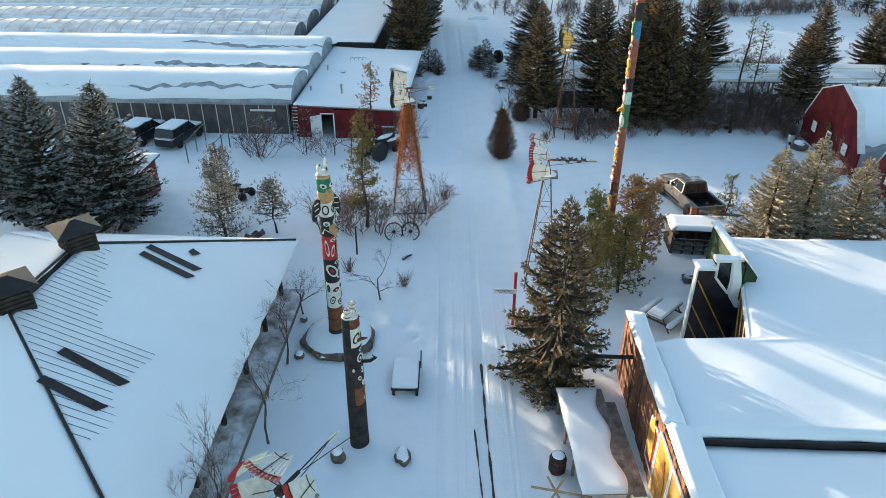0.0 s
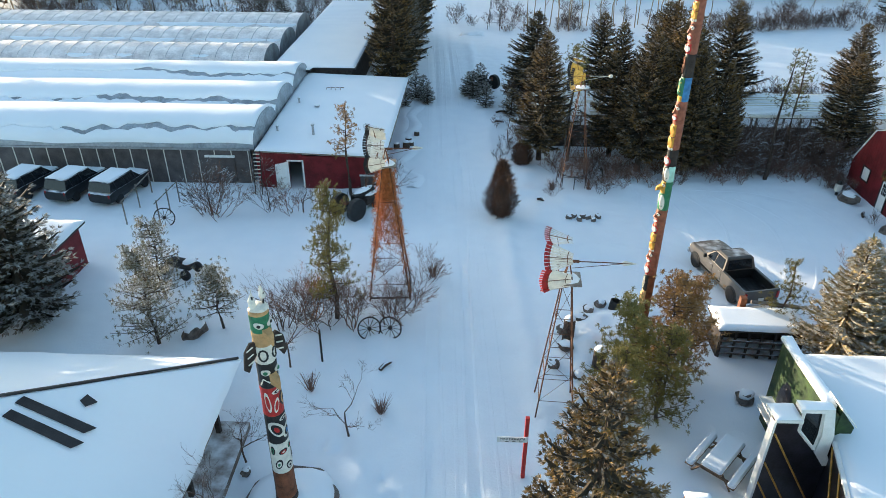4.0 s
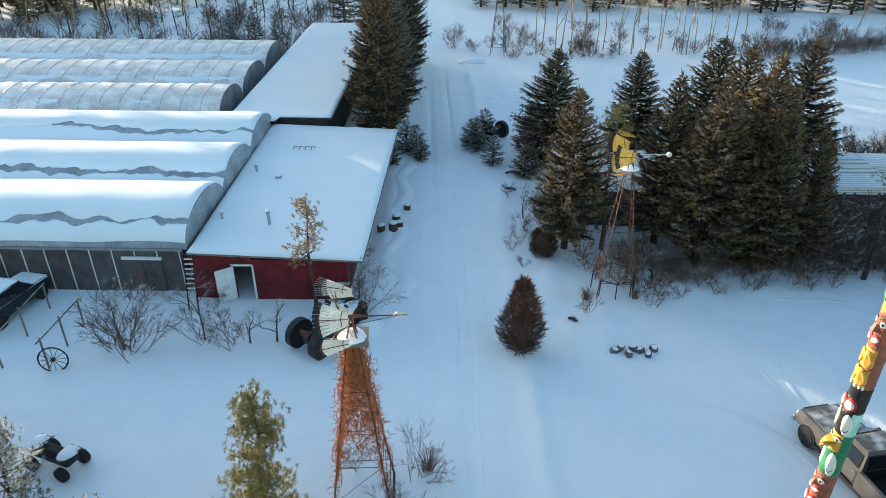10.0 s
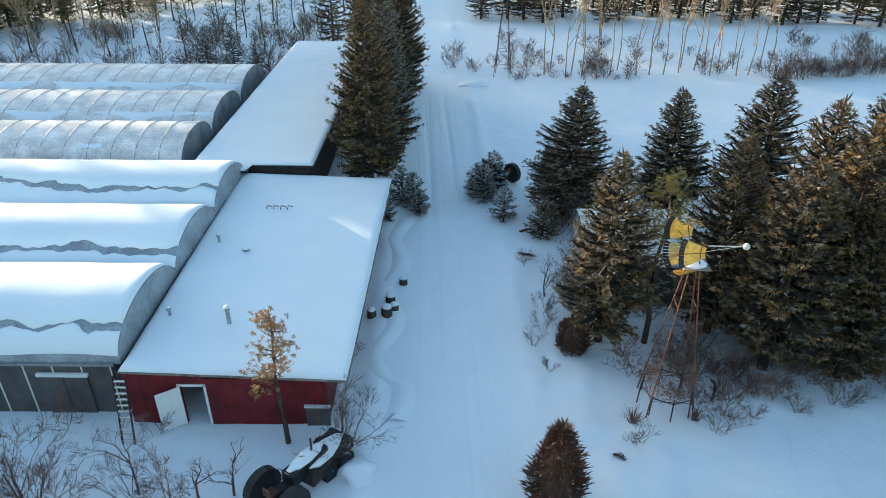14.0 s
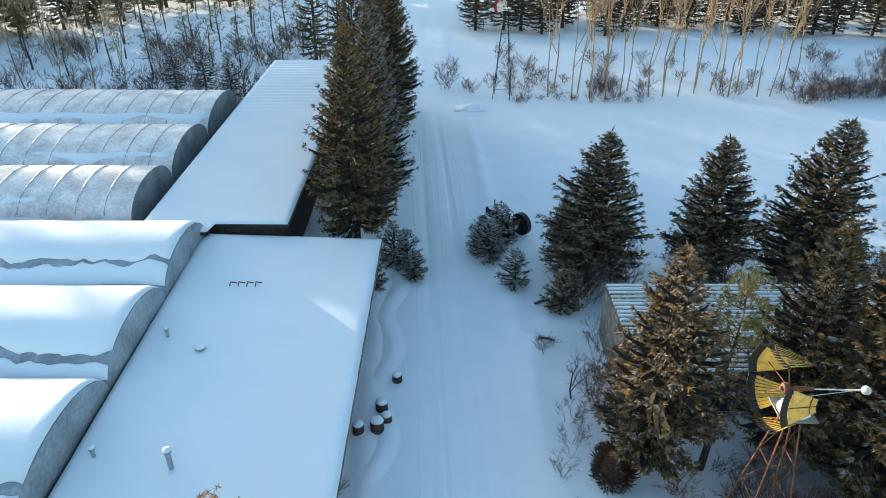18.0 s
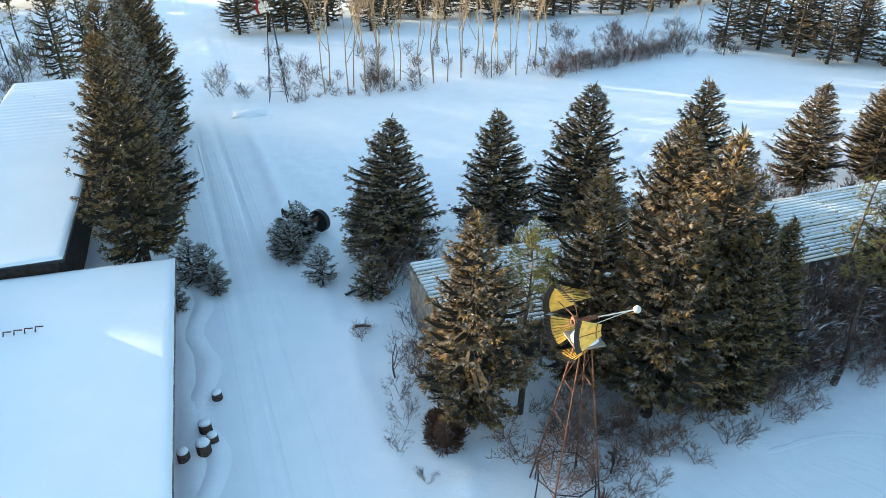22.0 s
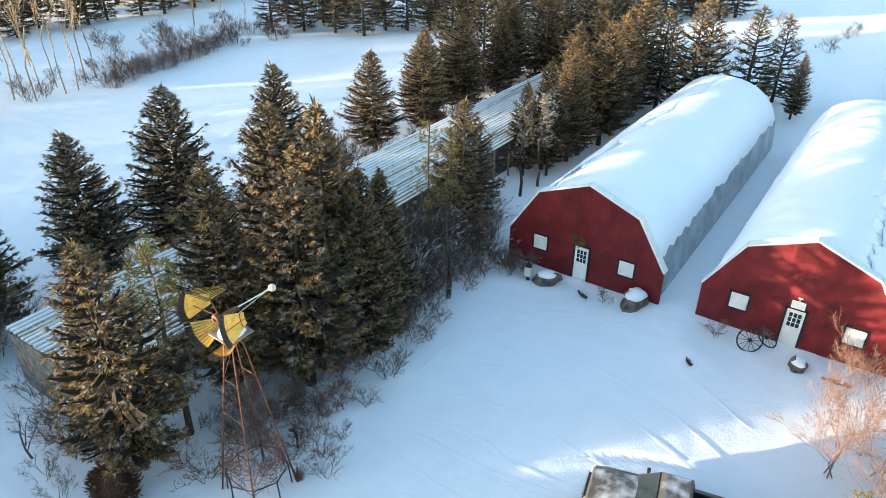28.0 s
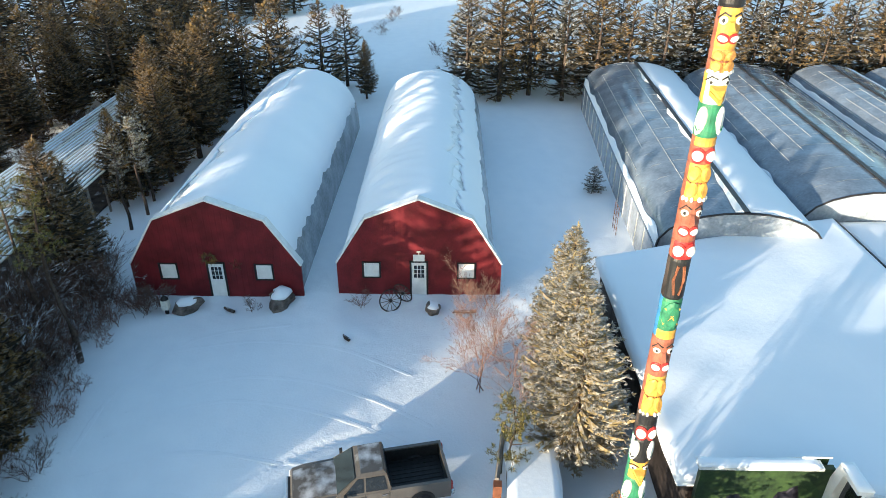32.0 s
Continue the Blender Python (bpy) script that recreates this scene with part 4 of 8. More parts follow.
rf.add(C + [(x, y, z - 0.15) for x, y, z in C], [(0, 4, 5, 1), (1, 5, 2), (2, 5, 4, 3), (3, 4, 0), (6, 7, 11, 10), (7, 8, 11), (8, 9, 10, 11), (9, 6, 10), (0, 1, 7, 6), (1, 2, 8, 7), (2, 3, 9, 8), (3, 0, 6, 9)])
lroof = part("roof", rf, BLACKMETAL, lodge, "dark ribbed metal roof")
w = Mesh()
w.box(-23.4, 12.2, -0.3, -9.7, 29.8, 2.58)
part("wall", w, WOOD, lodge)
EC = [Vector(p) for p in (C[1], C[0], C[4], C[5])]


def east_slope(u, v):
    """u runs north along the eave, v up the slope."""
    return (EC[0] * (1 - u) + EC[1] * u) * (1 - v) + (EC[3] * (1 - u) + EC[2] * u) * v


# standing seams, showing through the thin snow near the ridge
for i in range(60):
    yy = 11.9 + i * 0.29
    e, t_ = Vector((-8.75, yy, 2.6)), Vector((-16.1, yy, 6.1))
    v1 = min(0.95, (30.7 - yy) / 7.0 * 0.98 if yy > 23.7 else 0.95, (yy - 11.3) / 7.9 * 0.98 if yy < 19.2 else 0.95)
    lo = 0.40 + 0.10 * noise.noise(Vector((yy * 0.6, 1, 1))) if yy < 19.6 else 0.62 + 0.12 * noise.noise(Vector((yy, 2, 1))) + 0.05 * (yy - 19.6)
    if yy > 24.8 or v1 - lo < 0.06:
        continue
    sm = Mesh()
    sm.tube([e.lerp(t_, lo) + Vector((0.05, 0, 0.118)), e.lerp(t_, v1) + Vector((0, 0, 0.128))], 0.011, 4)
    part("seam", sm, BLACKMETAL, lroof)
snow_slab(lodge, lambda u, v: east_slope(u, v * 0.985 - 0.015), "roof_snow", 80, 30, 0.115, 5, lip=0.10)
snow_slab(lodge, bilinear(C[0], C[3], C[4], C[4]), "roof_snow", 34, 24, 0.16, 6)
snow_slab(lodge, bilinear(C[2], C[1], C[5], C[5]), "roof_snow", 34, 24, 0.16, 7)
snow_slab(lodge, bilinear(C[3], C[2], C[5], C[4]), "roof_snow", 34, 24, 0.16, 8)
# strips where the snow has slid off
def slid(ya, va, yb, vb, w=0.34):
    """A bare strip from (ya, va) high on the east slope down to (yb, vb)."""
    q = []
    for yy, vv in ((ya - w / 2, va), (ya + w / 2, va - 0.01), (yb + w / 2, vb), (yb - w / 2, vb + 0.03)):
        q.append(Vector((-8.75, yy, 2.6)).lerp(Vector((-16.1, yy, 6.1)), vv) + Vector((0.05, 0, 0.145)))
    b = Mesh()
    b.loft([[tuple(p) for p in q], [tuple(p + Vector((0.01, 0, 0.022))) for p in q]])
    part("bare_strip", b, BLACKMETAL, lroof, "bare strip of dark metal")


for a in ((18.07, 0.71, 17.61, 0.39), (16.64, 0.70, 16.31, 0.41), (25.36, 0.71, 25.1, 0.40), (24.74, 0.715, 24.43, 0.41), (26.25, 0.515, 26.09, 0.453)):
    slid(*a)
for a, b_ in ((C[0], C[4]), (C[1], C[5]), (C[4], C[5])):
    a, b_ = Vector(a), Vector(b_)
    lo = a.lerp(b_, 0.30 if a.x == C[0][0] else 0.0)
    m_ = Mesh()
    m_.tube([lo + Vector((0, 0, 0.10)), b_ + Vector((0, 0, 0.14))], 0.055, 6)
    part("ridge_cap", m_, BLACKMETAL, lroof)
for x, y in ((-16.0, 23.9), (-16.2, 19.6)):
    c = thing("cupola", "dark louvred cupola on the lodge ridge", "cupola", pose(x, y, 5.85, 0, 0, 45), "roof cupolas")
    b = Mesh()
    b.bevel_box(-0.6, -0.6, 0, 0.6, 0.6, 1.0, 0.03)
    part("body", b, BLACKMETAL, c)
    for k in range(4):
        b = Mesh()
        b.box(-0.5, -0.66, 0.2 + k * 0.18, 0.5, -0.6, 0.28 + k * 0.18)
        part("louvre", b, DARK, c)
        b = Mesh()
        b.box(-0.66, -0.5, 0.2 + k * 0.18, -0.6, 0.5, 0.28 + k * 0.18)
        part("louvre", b, DARK, c)
    b = Mesh()
    b.loft([[(-0.85, -0.85, 0.98), (0.85, -0.85, 0.98), (0.85, 0.85, 0.98), (-0.85, 0.85, 0.98)], [(-0.85, -0.85, 1.06), (0.85, -0.85, 1.06), (0.85, 0.85, 1.06), (-0.85, 0.85, 1.06)], [(-0.1, -0.1, 1.4), (0.1, -0.1, 1.4), (0.1, 0.1, 1.4), (-0.1, 0.1, 1.4)]])
    part("cap", b, BLACKMETAL, c)
# lean-to roof on the north side, with a snow bank
b = Mesh()
b.loft([[(-9.7, 13.0, -0.1), (-8.3, 13.0, -0.1), (-8.3, 13.0, 0.3), (-9.7, 13.0, 0.35)], [(-9.7, 29.6, -0.1), (-8.4, 29.6, -0.1), (-8.4, 29.6, 0.3), (-9.7, 29.6, 0.35)]])
part("boardwalk", b, BOARDWALK, lodge, "snow-dusted wooden boardwalk under the eave")
for i in range(6):
    b = Mesh()
    b.box(-0.09, -0.09, 0.3, 0.09, 0.09, 2.55)
    part("post", b, DARK, lodge, m=pose(-9.45, 13.5 + i * 3.1, 0))

# ---- small red shed west of the lane ----
rs = thing("small_shed", "small red shed beside frosted conifers", "shed", kind="structure")
b = Mesh()
b.box(-24.6, 39.2, -0.2, -21.2, 42.2, 2.4)
part("wall", b, RED, rs)
b = Mesh()
b.loft([[(-24.9, 38.9, 2.4), (-20.9, 38.9, 2.4), (-20.9, 42.5, 2.4), (-24.9, 42.5, 2.4)], [(-24.9, 38.9, 2.5), (-20.9, 38.9, 2.5), (-20.9, 42.5, 2.5), (-24.9, 42.5, 2.5)]])
part("roof", b, BLACKMETAL, rs)
snow_slab(rs, bilinear((-24.9, 38.9, 2.5), (-20.9, 38.9, 2.5), (-20.9, 42.5, 2.5), (-24.9, 42.5, 2.5)), "roof_snow", 10, 10, 0.16, 51)

# ---- trees ----
def spruce_meshes(seed, height=10.0, radius=2.6, bare=0.09, boughs=250, tufts=9.5, blades=7, size=0.76, droop=0.0):
    """A trunk and a crown of upswept boughs, each carrying brushes of short needled shoots."""
    rnd = random.Random(seed)
    trunk = Mesh()
    trunk.tube([(0, 0, -0.3), (0.03, 0, height * 0.4), (0, 0.02, height * 0.97)], [height * 0.019, height * 0.012, 0.015], 7)
    cr = Mesh()
    V, Fc, Ms = cr.v, cr.f, cr.m
    up = Vector((0, 0, 1))
    lean = rnd.uniform(0, 6.28)

    def shoot(p, d, length, width):
        side = d.cross(up)
        if side.length < 1e-4:
            side = Vector((1, 0, 0))
        side = (side.normalized() + up * rnd.uniform(-0.6, 0.6)).normalized() * width
        n = len(V)
        mid, tip = p + d * length * 0.45, p + d * length + up * length * rnd.uniform(-0.12, 0.06)
        V.extend([tuple(p), tuple(mid + side), tuple(tip), tuple(mid - side)])
        Fc.append((n, n + 1, n + 2, n + 3))
        Ms.append(0)

    for b in range(boughs):
        t = (b + rnd.random()) / boughs
        t = t ** 1.12
        z = height * (bare + (0.985 - bare) * t)
        ang = b * 2.39996 + rnd.uniform(-0.5, 0.5)
        reach = radius * float(np.interp(t, [0, 0.06, 0.22, 0.5, 0.75, 0.92, 1], [0.52, 0.80, 1.0, 0.77, 0.45, 0.19, 0.06]))
        reach *= 1 + 0.10 * math.cos(ang - lean) + 0.13 * noise.noise(Vector((math.cos(ang) * 1.5, math.sin(ang) * 1.5, z * 0.5 + seed)))
        L = reach * rnd.uniform(0.70, 1.08)
        out = Vector((math.cos(ang), math.sin(ang), 0))
        across = Vector((-out.y, out.x, 0))
        rise = 0.55 * t - 0.42 * (1 - t) - droop + rnd.uniform(-0.12, 0.12)
        base = Vector((0, 0, z))
        at = lambda u: base + out * (L * u) + up * (L * (rise * u + 0.34 * u * u * u))
        loops = []
        for u, wd, th in ((0.10, 0.025, 0.03), (0.40, 0.055, 0.045), (0.72, 0.06, 0.04), (0.95, 0.012, 0.012)):
            c = at(u)
            wd, th = wd * L * rnd.uniform(0.7, 1.2) + 0.012, th * L * rnd.uniform(0.8, 1.2) + 0.012
            loops.append([tuple(c + across * wd - up * th * rnd.uniform(0.1, 0.8)), tuple(c + up * th * 0.7), tuple(c - across * wd - up * th * rnd.uniform(0.1, 0.8)), tuple(c - up * th * 1.3)])
        # slot 1: the bough's body, its shade put into a darker needle colour
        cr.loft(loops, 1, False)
        for q in range(max(3, round((L + 0.25) * tufts))):
            u = 0.30 + 0.72 * rnd.random() ** 0.75
            g = rnd.uniform(-1, 1)
            c = at(u) + across * (g * L * 0.27 * (1.25 - u)) + up * (rnd.uniform(-0.10, 0.05) * (0.4 + L * 0.4))
            main = (out * rnd.uniform(0.55, 1.0) + across * (g * 0.8) + up * rnd.uniform(-0.25, 0.45)).normalized()
            for k in range(blades):
                d = (main + Vector((rnd.gauss(0, 0.42), rnd.gauss(0, 0.42), rnd.gauss(0.05, 0.34)))).normalized()
                shoot(c, d, rnd.uniform(0.15, 0.33) * size, rnd.uniform(0.022, 0.040) * size)
    for k in range(9):
        a = k * 0.9
        shoot(Vector((0, 0, height * (0.90 + 0.011 * k))), Vector((0.34 * math.cos(a), 0.34 * math.sin(a), 1)).normalized(), height * 0.045 + 0.1, 0.04)
    return trunk, cr


def pine_meshes(seed, height=7.0, radius=1.5, start=0.3, limbs=26, tufts=9, needles=20, size=1.0):
    """An open pine: bare lower trunk, rising limbs and brushes of needles."""
    rnd = random.Random(seed)
    trunk = Mesh()
    bend = [(0.12 * height * 0.1 * math.sin(i * 1.3 + seed), 0.1 * math.cos(i * 1.7 + seed), height * i / 6 - (0.3 if i == 0 else 0)) for i in range(7)]
    trunk.tube(bend, [height * 0.016 * (1 - i / 6.6) + 0.012 for i in range(7)], 7)
    cr = Mesh()
    limb = Mesh()
    for i in range(limbs):
        t = start + (0.98 - start) * (i + rnd.random()) / limbs
        k = t * 6
        j = min(5, int(k))
        base = Vector(bend[j]).lerp(Vector(bend[j + 1]), k - j)
        a = rnd.uniform(0, 6.28)
        L = radius * (1.15 - t) / (1.15 - start) * rnd.uniform(0.6, 1.15) + 0.2
        out = Vector((math.cos(a), math.sin(a), rnd.uniform(0.1, 0.5)))
        end = base + out * L
        limb.tube([base, base + out * L * 0.5 - Vector((0, 0, 0.05)), end], [0.03, 0.02, 0.008], 4)
        for s in range(tufts):
            u = 0.3 + 0.75 * (s + rnd.random()) / tufts
            c = base + out * L * u + Vector((rnd.gauss(0, 0.16), rnd.gauss(0, 0.16), rnd.gauss(0.03, 0.13)))
            for q in range(needles):
                d = Vector((rnd.gauss(0, 1), rnd.gauss(0, 1), rnd.gauss(0.35, 0.8))).normalized()
                sd = d.cross(Vector((0.3, 0.2, 1))).normalized() * 0.013 * size
                tip = c + d * rnd.uniform(0.10, 0.20) * size
                mid = c.lerp(tip, 0.5) + Vector((0, 0, 0.02))
                cr.add([tuple(c), tuple(mid + sd), tuple(tip), tuple(mid - sd)], [(0, 1, 2, 3)])
    return trunk, limb, cr


def bare_mesh(seed, height=3.0, stems=1, spread=0.6, levels=4, thick=0.04, kids=3, lean=0.25, least=0.004):
    """Leafless wood: stems that fork into ever finer twigs."""
    rnd = random.Random(seed)
    mb = Mesh()
    def grow(p, d, L, r, lev):
        q = p + d * L * 0.5 + Vector((rnd.gauss(0, 0.04), rnd.gauss(0, 0.04), 0)) * L
        e = p + d * L + Vector((rnd.gauss(0, 0.05), rnd.gauss(0, 0.05), 0)) * L
        if lev > 2:
            mb.tube([p, q, e], [r, r * 0.8, r * 0.55], 5 if r > 0.02 else 3, 0, False)
        else:
            mb.tube([p, e], [r, r * 0.5], 3, 0, False)
        if lev <= 0:
            return
        for k in range(kids + (lev < 2)):
            u = rnd.uniform(0.35, 1.0)
            s = p.lerp(e, u) if k else e
            nd = (d + Vector((rnd.gauss(0, spread), rnd.gauss(0, spread), rnd.gauss(0.12, spread * 0.5)))).normalized()
            grow(s, nd, L * rnd.uniform(0.5, 0.8), max(least, r * 0.52), lev - 1)
    for s in range(stems):
        a = rnd.uniform(0, 6.28)
        d = Vector((math.cos(a) * lean * rnd.random() * (2.2 if stems > 1 else 0.6), math.sin(a) * lean * rnd.random() * (2.2 if stems > 1 else 0.6), 1)).normalized()
        grow(Vector((rnd.gauss(0, 0.08) * stems ** 0.5, rnd.gauss(0, 0.08) * stems ** 0.5, -0.05)), d, height * 0.42 * rnd.uniform(0.7, 1.1), thick, levels)
    return mb


SPRUCES = []
for s, (rad, low) in enumerate(((2.15, 0.13), (2.0, 0.11), (2.3, 0.09), (2.05, 0.14))):
    tr, cr = spruce_meshes(40 + s, 10.0, rad, low)
    SPRUCES.append((tr.mesh("trunk", [BARK], True), cr))
tr, cr = spruce_meshes(47, 10.0, 2.75, 0.05, 200, 13.0, 7, 0.78, 0.24)
SPRUCES.append((tr.mesh("trunk", [BARK], True), cr))
CROWNS = {}


LOW = []
for s in range(2):
    tr, cr = spruce_meshes(60 + s, 10.0, 2.9, 0.02, 70, 2.4, 6, 2.4)
    LOW.append((tr.mesh("trunk", [BARK], True), cr.mesh("crown", [SPRUCE_SNOWY, NEEDLE_SHADED]), cr.mesh("crown", [SPRUCE, NEEDLE_SHADED])))


def little_spruce(x, y, h, kind, wide, label, dark=False):
    """A waist-high or head-high evergreen."""
    s = h / 10.0
    ob = thing("spruce_tree", label, "tree", pose(x, y, ground_z(x, y), 0, 0, (x * 37 + y * 91) % 360) @ Matrix.Diagonal((s * wide, s * wide, s, 1)), "small lane evergreens")
    part("trunk", LOW[kind][0], None, ob)
    part("crown", LOW[kind][2 if dark else 1], None, ob)


def spruce(x, y, h, kind=0, mat=None, wide=1.0, label="", turn=None, group="spruce trees", z=0.0):
    mat = mat or SPRUCE
    key = (kind, mat.name)
    if key not in CROWNS:
        CROWNS[key] = SPRUCES[kind][1].mesh("crown", [mat, mat if mat is SPRUCE_FROST_LIT else NEEDLE_SHADED])
    s = h / 10.0
    ob = thing("spruce_tree", label or "tall dark spruce with snow on its drooping boughs", "tree",
               pose(x, y, ground_z(x, y) + z, 0, 0, (x * 37 + y * 91) % 360 if turn is None else turn) @ Matrix.Diagonal((s * wide, s * wide, s, 1)), group)
    part("trunk", SPRUCES[kind][0], None, ob)
    part("crown", CROWNS[key], None, ob)
    return ob


def pine(x, y, h, seed=0, mat=None, r=None, start=0.3, label="", limbs=26, tufts=9, needles=22, size=0.85):
    mat = mat or PINE
    tr, lb, cr = pine_meshes(seed, h, r or h * 0.2, start, limbs, tufts, needles, size)
    ob = thing("pine_tree", label or "young pine with open yellowish-green brushes of needles", "tree", pose(x, y, ground_z(x, y), 0, 0, seed * 47 % 360), "pine trees")
    part("trunk", tr, BARK, ob, smooth=True)
    part("limb", lb, BARK, ob)["kind"] = "stuff"
    part("crown", cr, mat, ob)
    return ob


def bare(x, y, h, seed=0, mat=None, stems=1, name="bare_tree", label="leafless young tree standing in the snow", spread=0.5, levels=4, thick=0.04, kids=3, cat="tree", z=0.0, lean=0.25):
    mb = bare_mesh(seed, h, stems, spread, levels, thick, kids, lean)
    return thing(name, label, cat, pose(x, y, ground_z(x, y) + z), mb=mb, material=mat or TWIG)


for i, (x, y, h, k, wd) in enumerate((
        (6.0, 58.6, 9.7, 0, 1.2), (6.7, 72.2, 8.6, 2, 1.5), (12.5, 71.6, 8.5, 0, 1.45), (17.8, 70.9, 9.7, 2, 1.4),
        (11.5, 59.4, 10.2, 1, 1.15), (22.4, 67.4, 10.4, 0, 1.3), (15.1, 59.7, 11.6, 2, 1.15), (15.6, 57.4, 11.8, 3, 1.15), (13.1, 56.6, 10.2, 0, 1.25), (18.6, 56.9, 8.2, 1, 1.0), (28.5, 58.9, 8.4, 3, 1.4), (16.2, 56.0, 9.3, 2, 1.0),
        (16.8, 58.6, 10.0, 1, 1.15), (19.9, 58.3, 7.0, 1, 0.8), (40.2, 59.6, 7.8, 2, 1.1), (45.0, 60.0, 8.6, 3, 1.15), (38.4, 60.2, 6.8, 1, 1.1), (41.0, 71.0, 8.2, 3, 1.4), (47.5, 71.6, 8.6, 0, 1.4), (53.6, 71.4, 8.0, 1, 1.25),
        (35.5, 71.7, 7.9, 0, 1.5), (44.0, 72.9, 7.8, 1, 1.45), (50.8, 73.2, 6.8, 2, 1.3), (42.7, 58.8, 8.3, 1, 1.2), (47.3, 58.2, 9.7, 0, 1.2), (52, 58.6, 9.0, 3, 1.3), (50, 62, 8.5, 2, 1.3),
        (56, 60, 9, 1, 1.3), (57, 72, 8, 3, 1.3))):
    spruce(x, y, h, k, SPRUCE, wd)
for i in range(7):
    spruce(-6.6 + 0.7 * math.sin(i * 2.1), 75.0 + i * 4.3, 13.2 + 1.2 * math.sin(i * 3.3), i % 4, SPRUCE_SNOWY if i % 2 else SPRUCE, 0.95, "tall spruce in the row beside the lane", group="row of lane spruces")
spruce(4.0, 23.2, 8.9, 4, SPRUCE, 1.02, "broad dark spruce with drooping frosted boughs beside the lane")
spruce(62.9, 46.8, 5.7, 1, SPRUCE, 1.0)
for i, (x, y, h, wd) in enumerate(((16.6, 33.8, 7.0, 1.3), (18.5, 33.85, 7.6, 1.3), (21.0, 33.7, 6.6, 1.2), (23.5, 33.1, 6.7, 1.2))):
    spruce(x, y, h, (i + 2) % 4, SPRUCE_FROST_LIT, wd, "spruce with frosted boughs and needles coloured pale as if sunlit, behind the hall")
for i, (x, y, h) in enumerate(((-24.3, 35.4, 9.7), (-20.9, 36.1, 9.2), (-22.7, 38.2, 7.0), (-27.4, 36.6, 9.0))):
    spruce(x, y, h, (i + 1) % 4, SPRUCE_SNOWY, 1.4, "frosted conifer beside the lodge")

# ---- woods round the yard ----
FAR = []
for s in range(3):
    tr, cr = spruce_meshes(70 + s, 10.0, 2.2, 0.07, 85, 2.6, 5, 1.9)
    FAR.append((tr.mesh("trunk", [BARK], True), cr.mesh("crown", [SPRUCE, NEEDLE_SHADED]), cr.mesh("crown", [SPRUCE_SNOWY, NEEDLE_SHADED])))


def far_spruce(x, y, h, k, snowy=0, wide=1.25, group="spruce woods", label="spruce in the dark belt of woods round the yard"):
    s = h / 10
    ob = thing("spruce_tree", label, "tree", pose(x, y, 0, 0, 0, (x * 53 + y * 29) % 360) @ Matrix.Diagonal((s * wide, s * wide, s, 1)), group)
    part("trunk", FAR[k % 3][0], None, ob)
    part("crown", FAR[k % 3][1 + snowy], None, ob)


rnd = random.Random(12)
belt = []
for i in range(17):                       # behind the two arched barns, south of the open strip
    belt.append((64.0 + rnd.uniform(-1.5, 1.5), 37.0 - i * 3.1, rnd.uniform(9, 11.5), 1 if i % 3 == 0 else 0))
    belt.append((69.0 + rnd.uniform(-2, 2), 36.5 - i * 3.1, rnd.uniform(9.5, 12), 0))
for i in range(12):                       # dense wood past the shade house
    belt.append((56 + rnd.uniform(-2, 10), 60 + i * 1.6 + rnd.uniform(-1, 1), rnd.uniform(8, 11), 0))
for i in range(16):                       # north of the barns
    belt.append((54 + rnd.uniform(0, 16), 49 + i * 1.9 + rnd.uniform(-1, 1), rnd.uniform(7, 10.5), 0))
for i in range(22):                       # far side of the field
    belt.append((60 + i * 2.2 + rnd.uniform(-1, 1), 108 - i * 2.2 + rnd.uniform(-3, 3), rnd.uniform(8, 11), 0))
    belt.append((66 + i * 2.2 + rnd.uniform(-1, 1), 113 - i * 2.2 + rnd.uniform(-3, 3), rnd.uniform(8, 12), 0))
for i in range(26):                       # beyond the poplars
    belt.append((3 + i * 3.3 + rnd.uniform(-1, 1), 136 + rnd.uniform(-3, 4) - 0.1 * i, rnd.uniform(8, 11), 0))
    belt.append((4 + i * 3.3 + rnd.uniform(-1, 1), 145 + rnd.uniform(-3, 4), rnd.uniform(9, 13), 0))
for x, y, h, sn in belt:
    far_spruce(x, y, h, rnd.randrange(3), sn)
# tall unseen woods, added north-west past the greenhouses to block and streak low sun
nd, np_ = (math.cos(radians(SUN_AZ)), math.sin(radians(SUN_AZ))), (math.sin(radians(SUN_AZ)), -math.cos(radians(SUN_AZ)))
q = -8.0
while q < 118:
    shut = 44 < q < 62 or q < 9
    # heights follow the shade wanted on the lodge, yard and field
    low, high = (23.0, 26.0) if q < 9 else (12.8, 14.6) if shut else (8.0, 12.6) if q < 44 else (11.4, 15.2)
    for k in range(2 if shut else 1):
        d = 126 + rnd.uniform(0, 16) + 9 * k
        far_spruce(q * np_[0] + d * nd[0], q * np_[1] + d * nd[1], rnd.uniform(low, high), rnd.randrange(3), 0, 1.0, "north-west woods", "tall spruce in unseen woods added beyond the greenhouses to shade the yard")
    q += 1.5 if shut else rnd.uniform(1.4, 2.6)
for x, y, h in ((-28.0, 107.3, 4.6), (-25.1, 107.3, 5.0), (-21.7, 104.3, 4.6)):
    far_spruce(x, y, h, 0, 1, 1.3, "small frosted spruces", "small frosted spruce behind the greenhouses")
far_spruce(-15.9, 119.0, 10.5, 1, 0, 1.0)
far_spruce(-13.5, 121.5, 9.5, 2, 0, 1.0)
# pines north-west, in rows
PINE_SET = []
for s in range(3):
    tr, lb, cr = pine_meshes(90 + s, 10.0, 2.4, 0.30, 24, 5, 9, 2.2)
    PINE_SET.append((tr.mesh("trunk", [BARK], True), lb.mesh("limb", [BARK]), cr.mesh("crown", [PINE])))
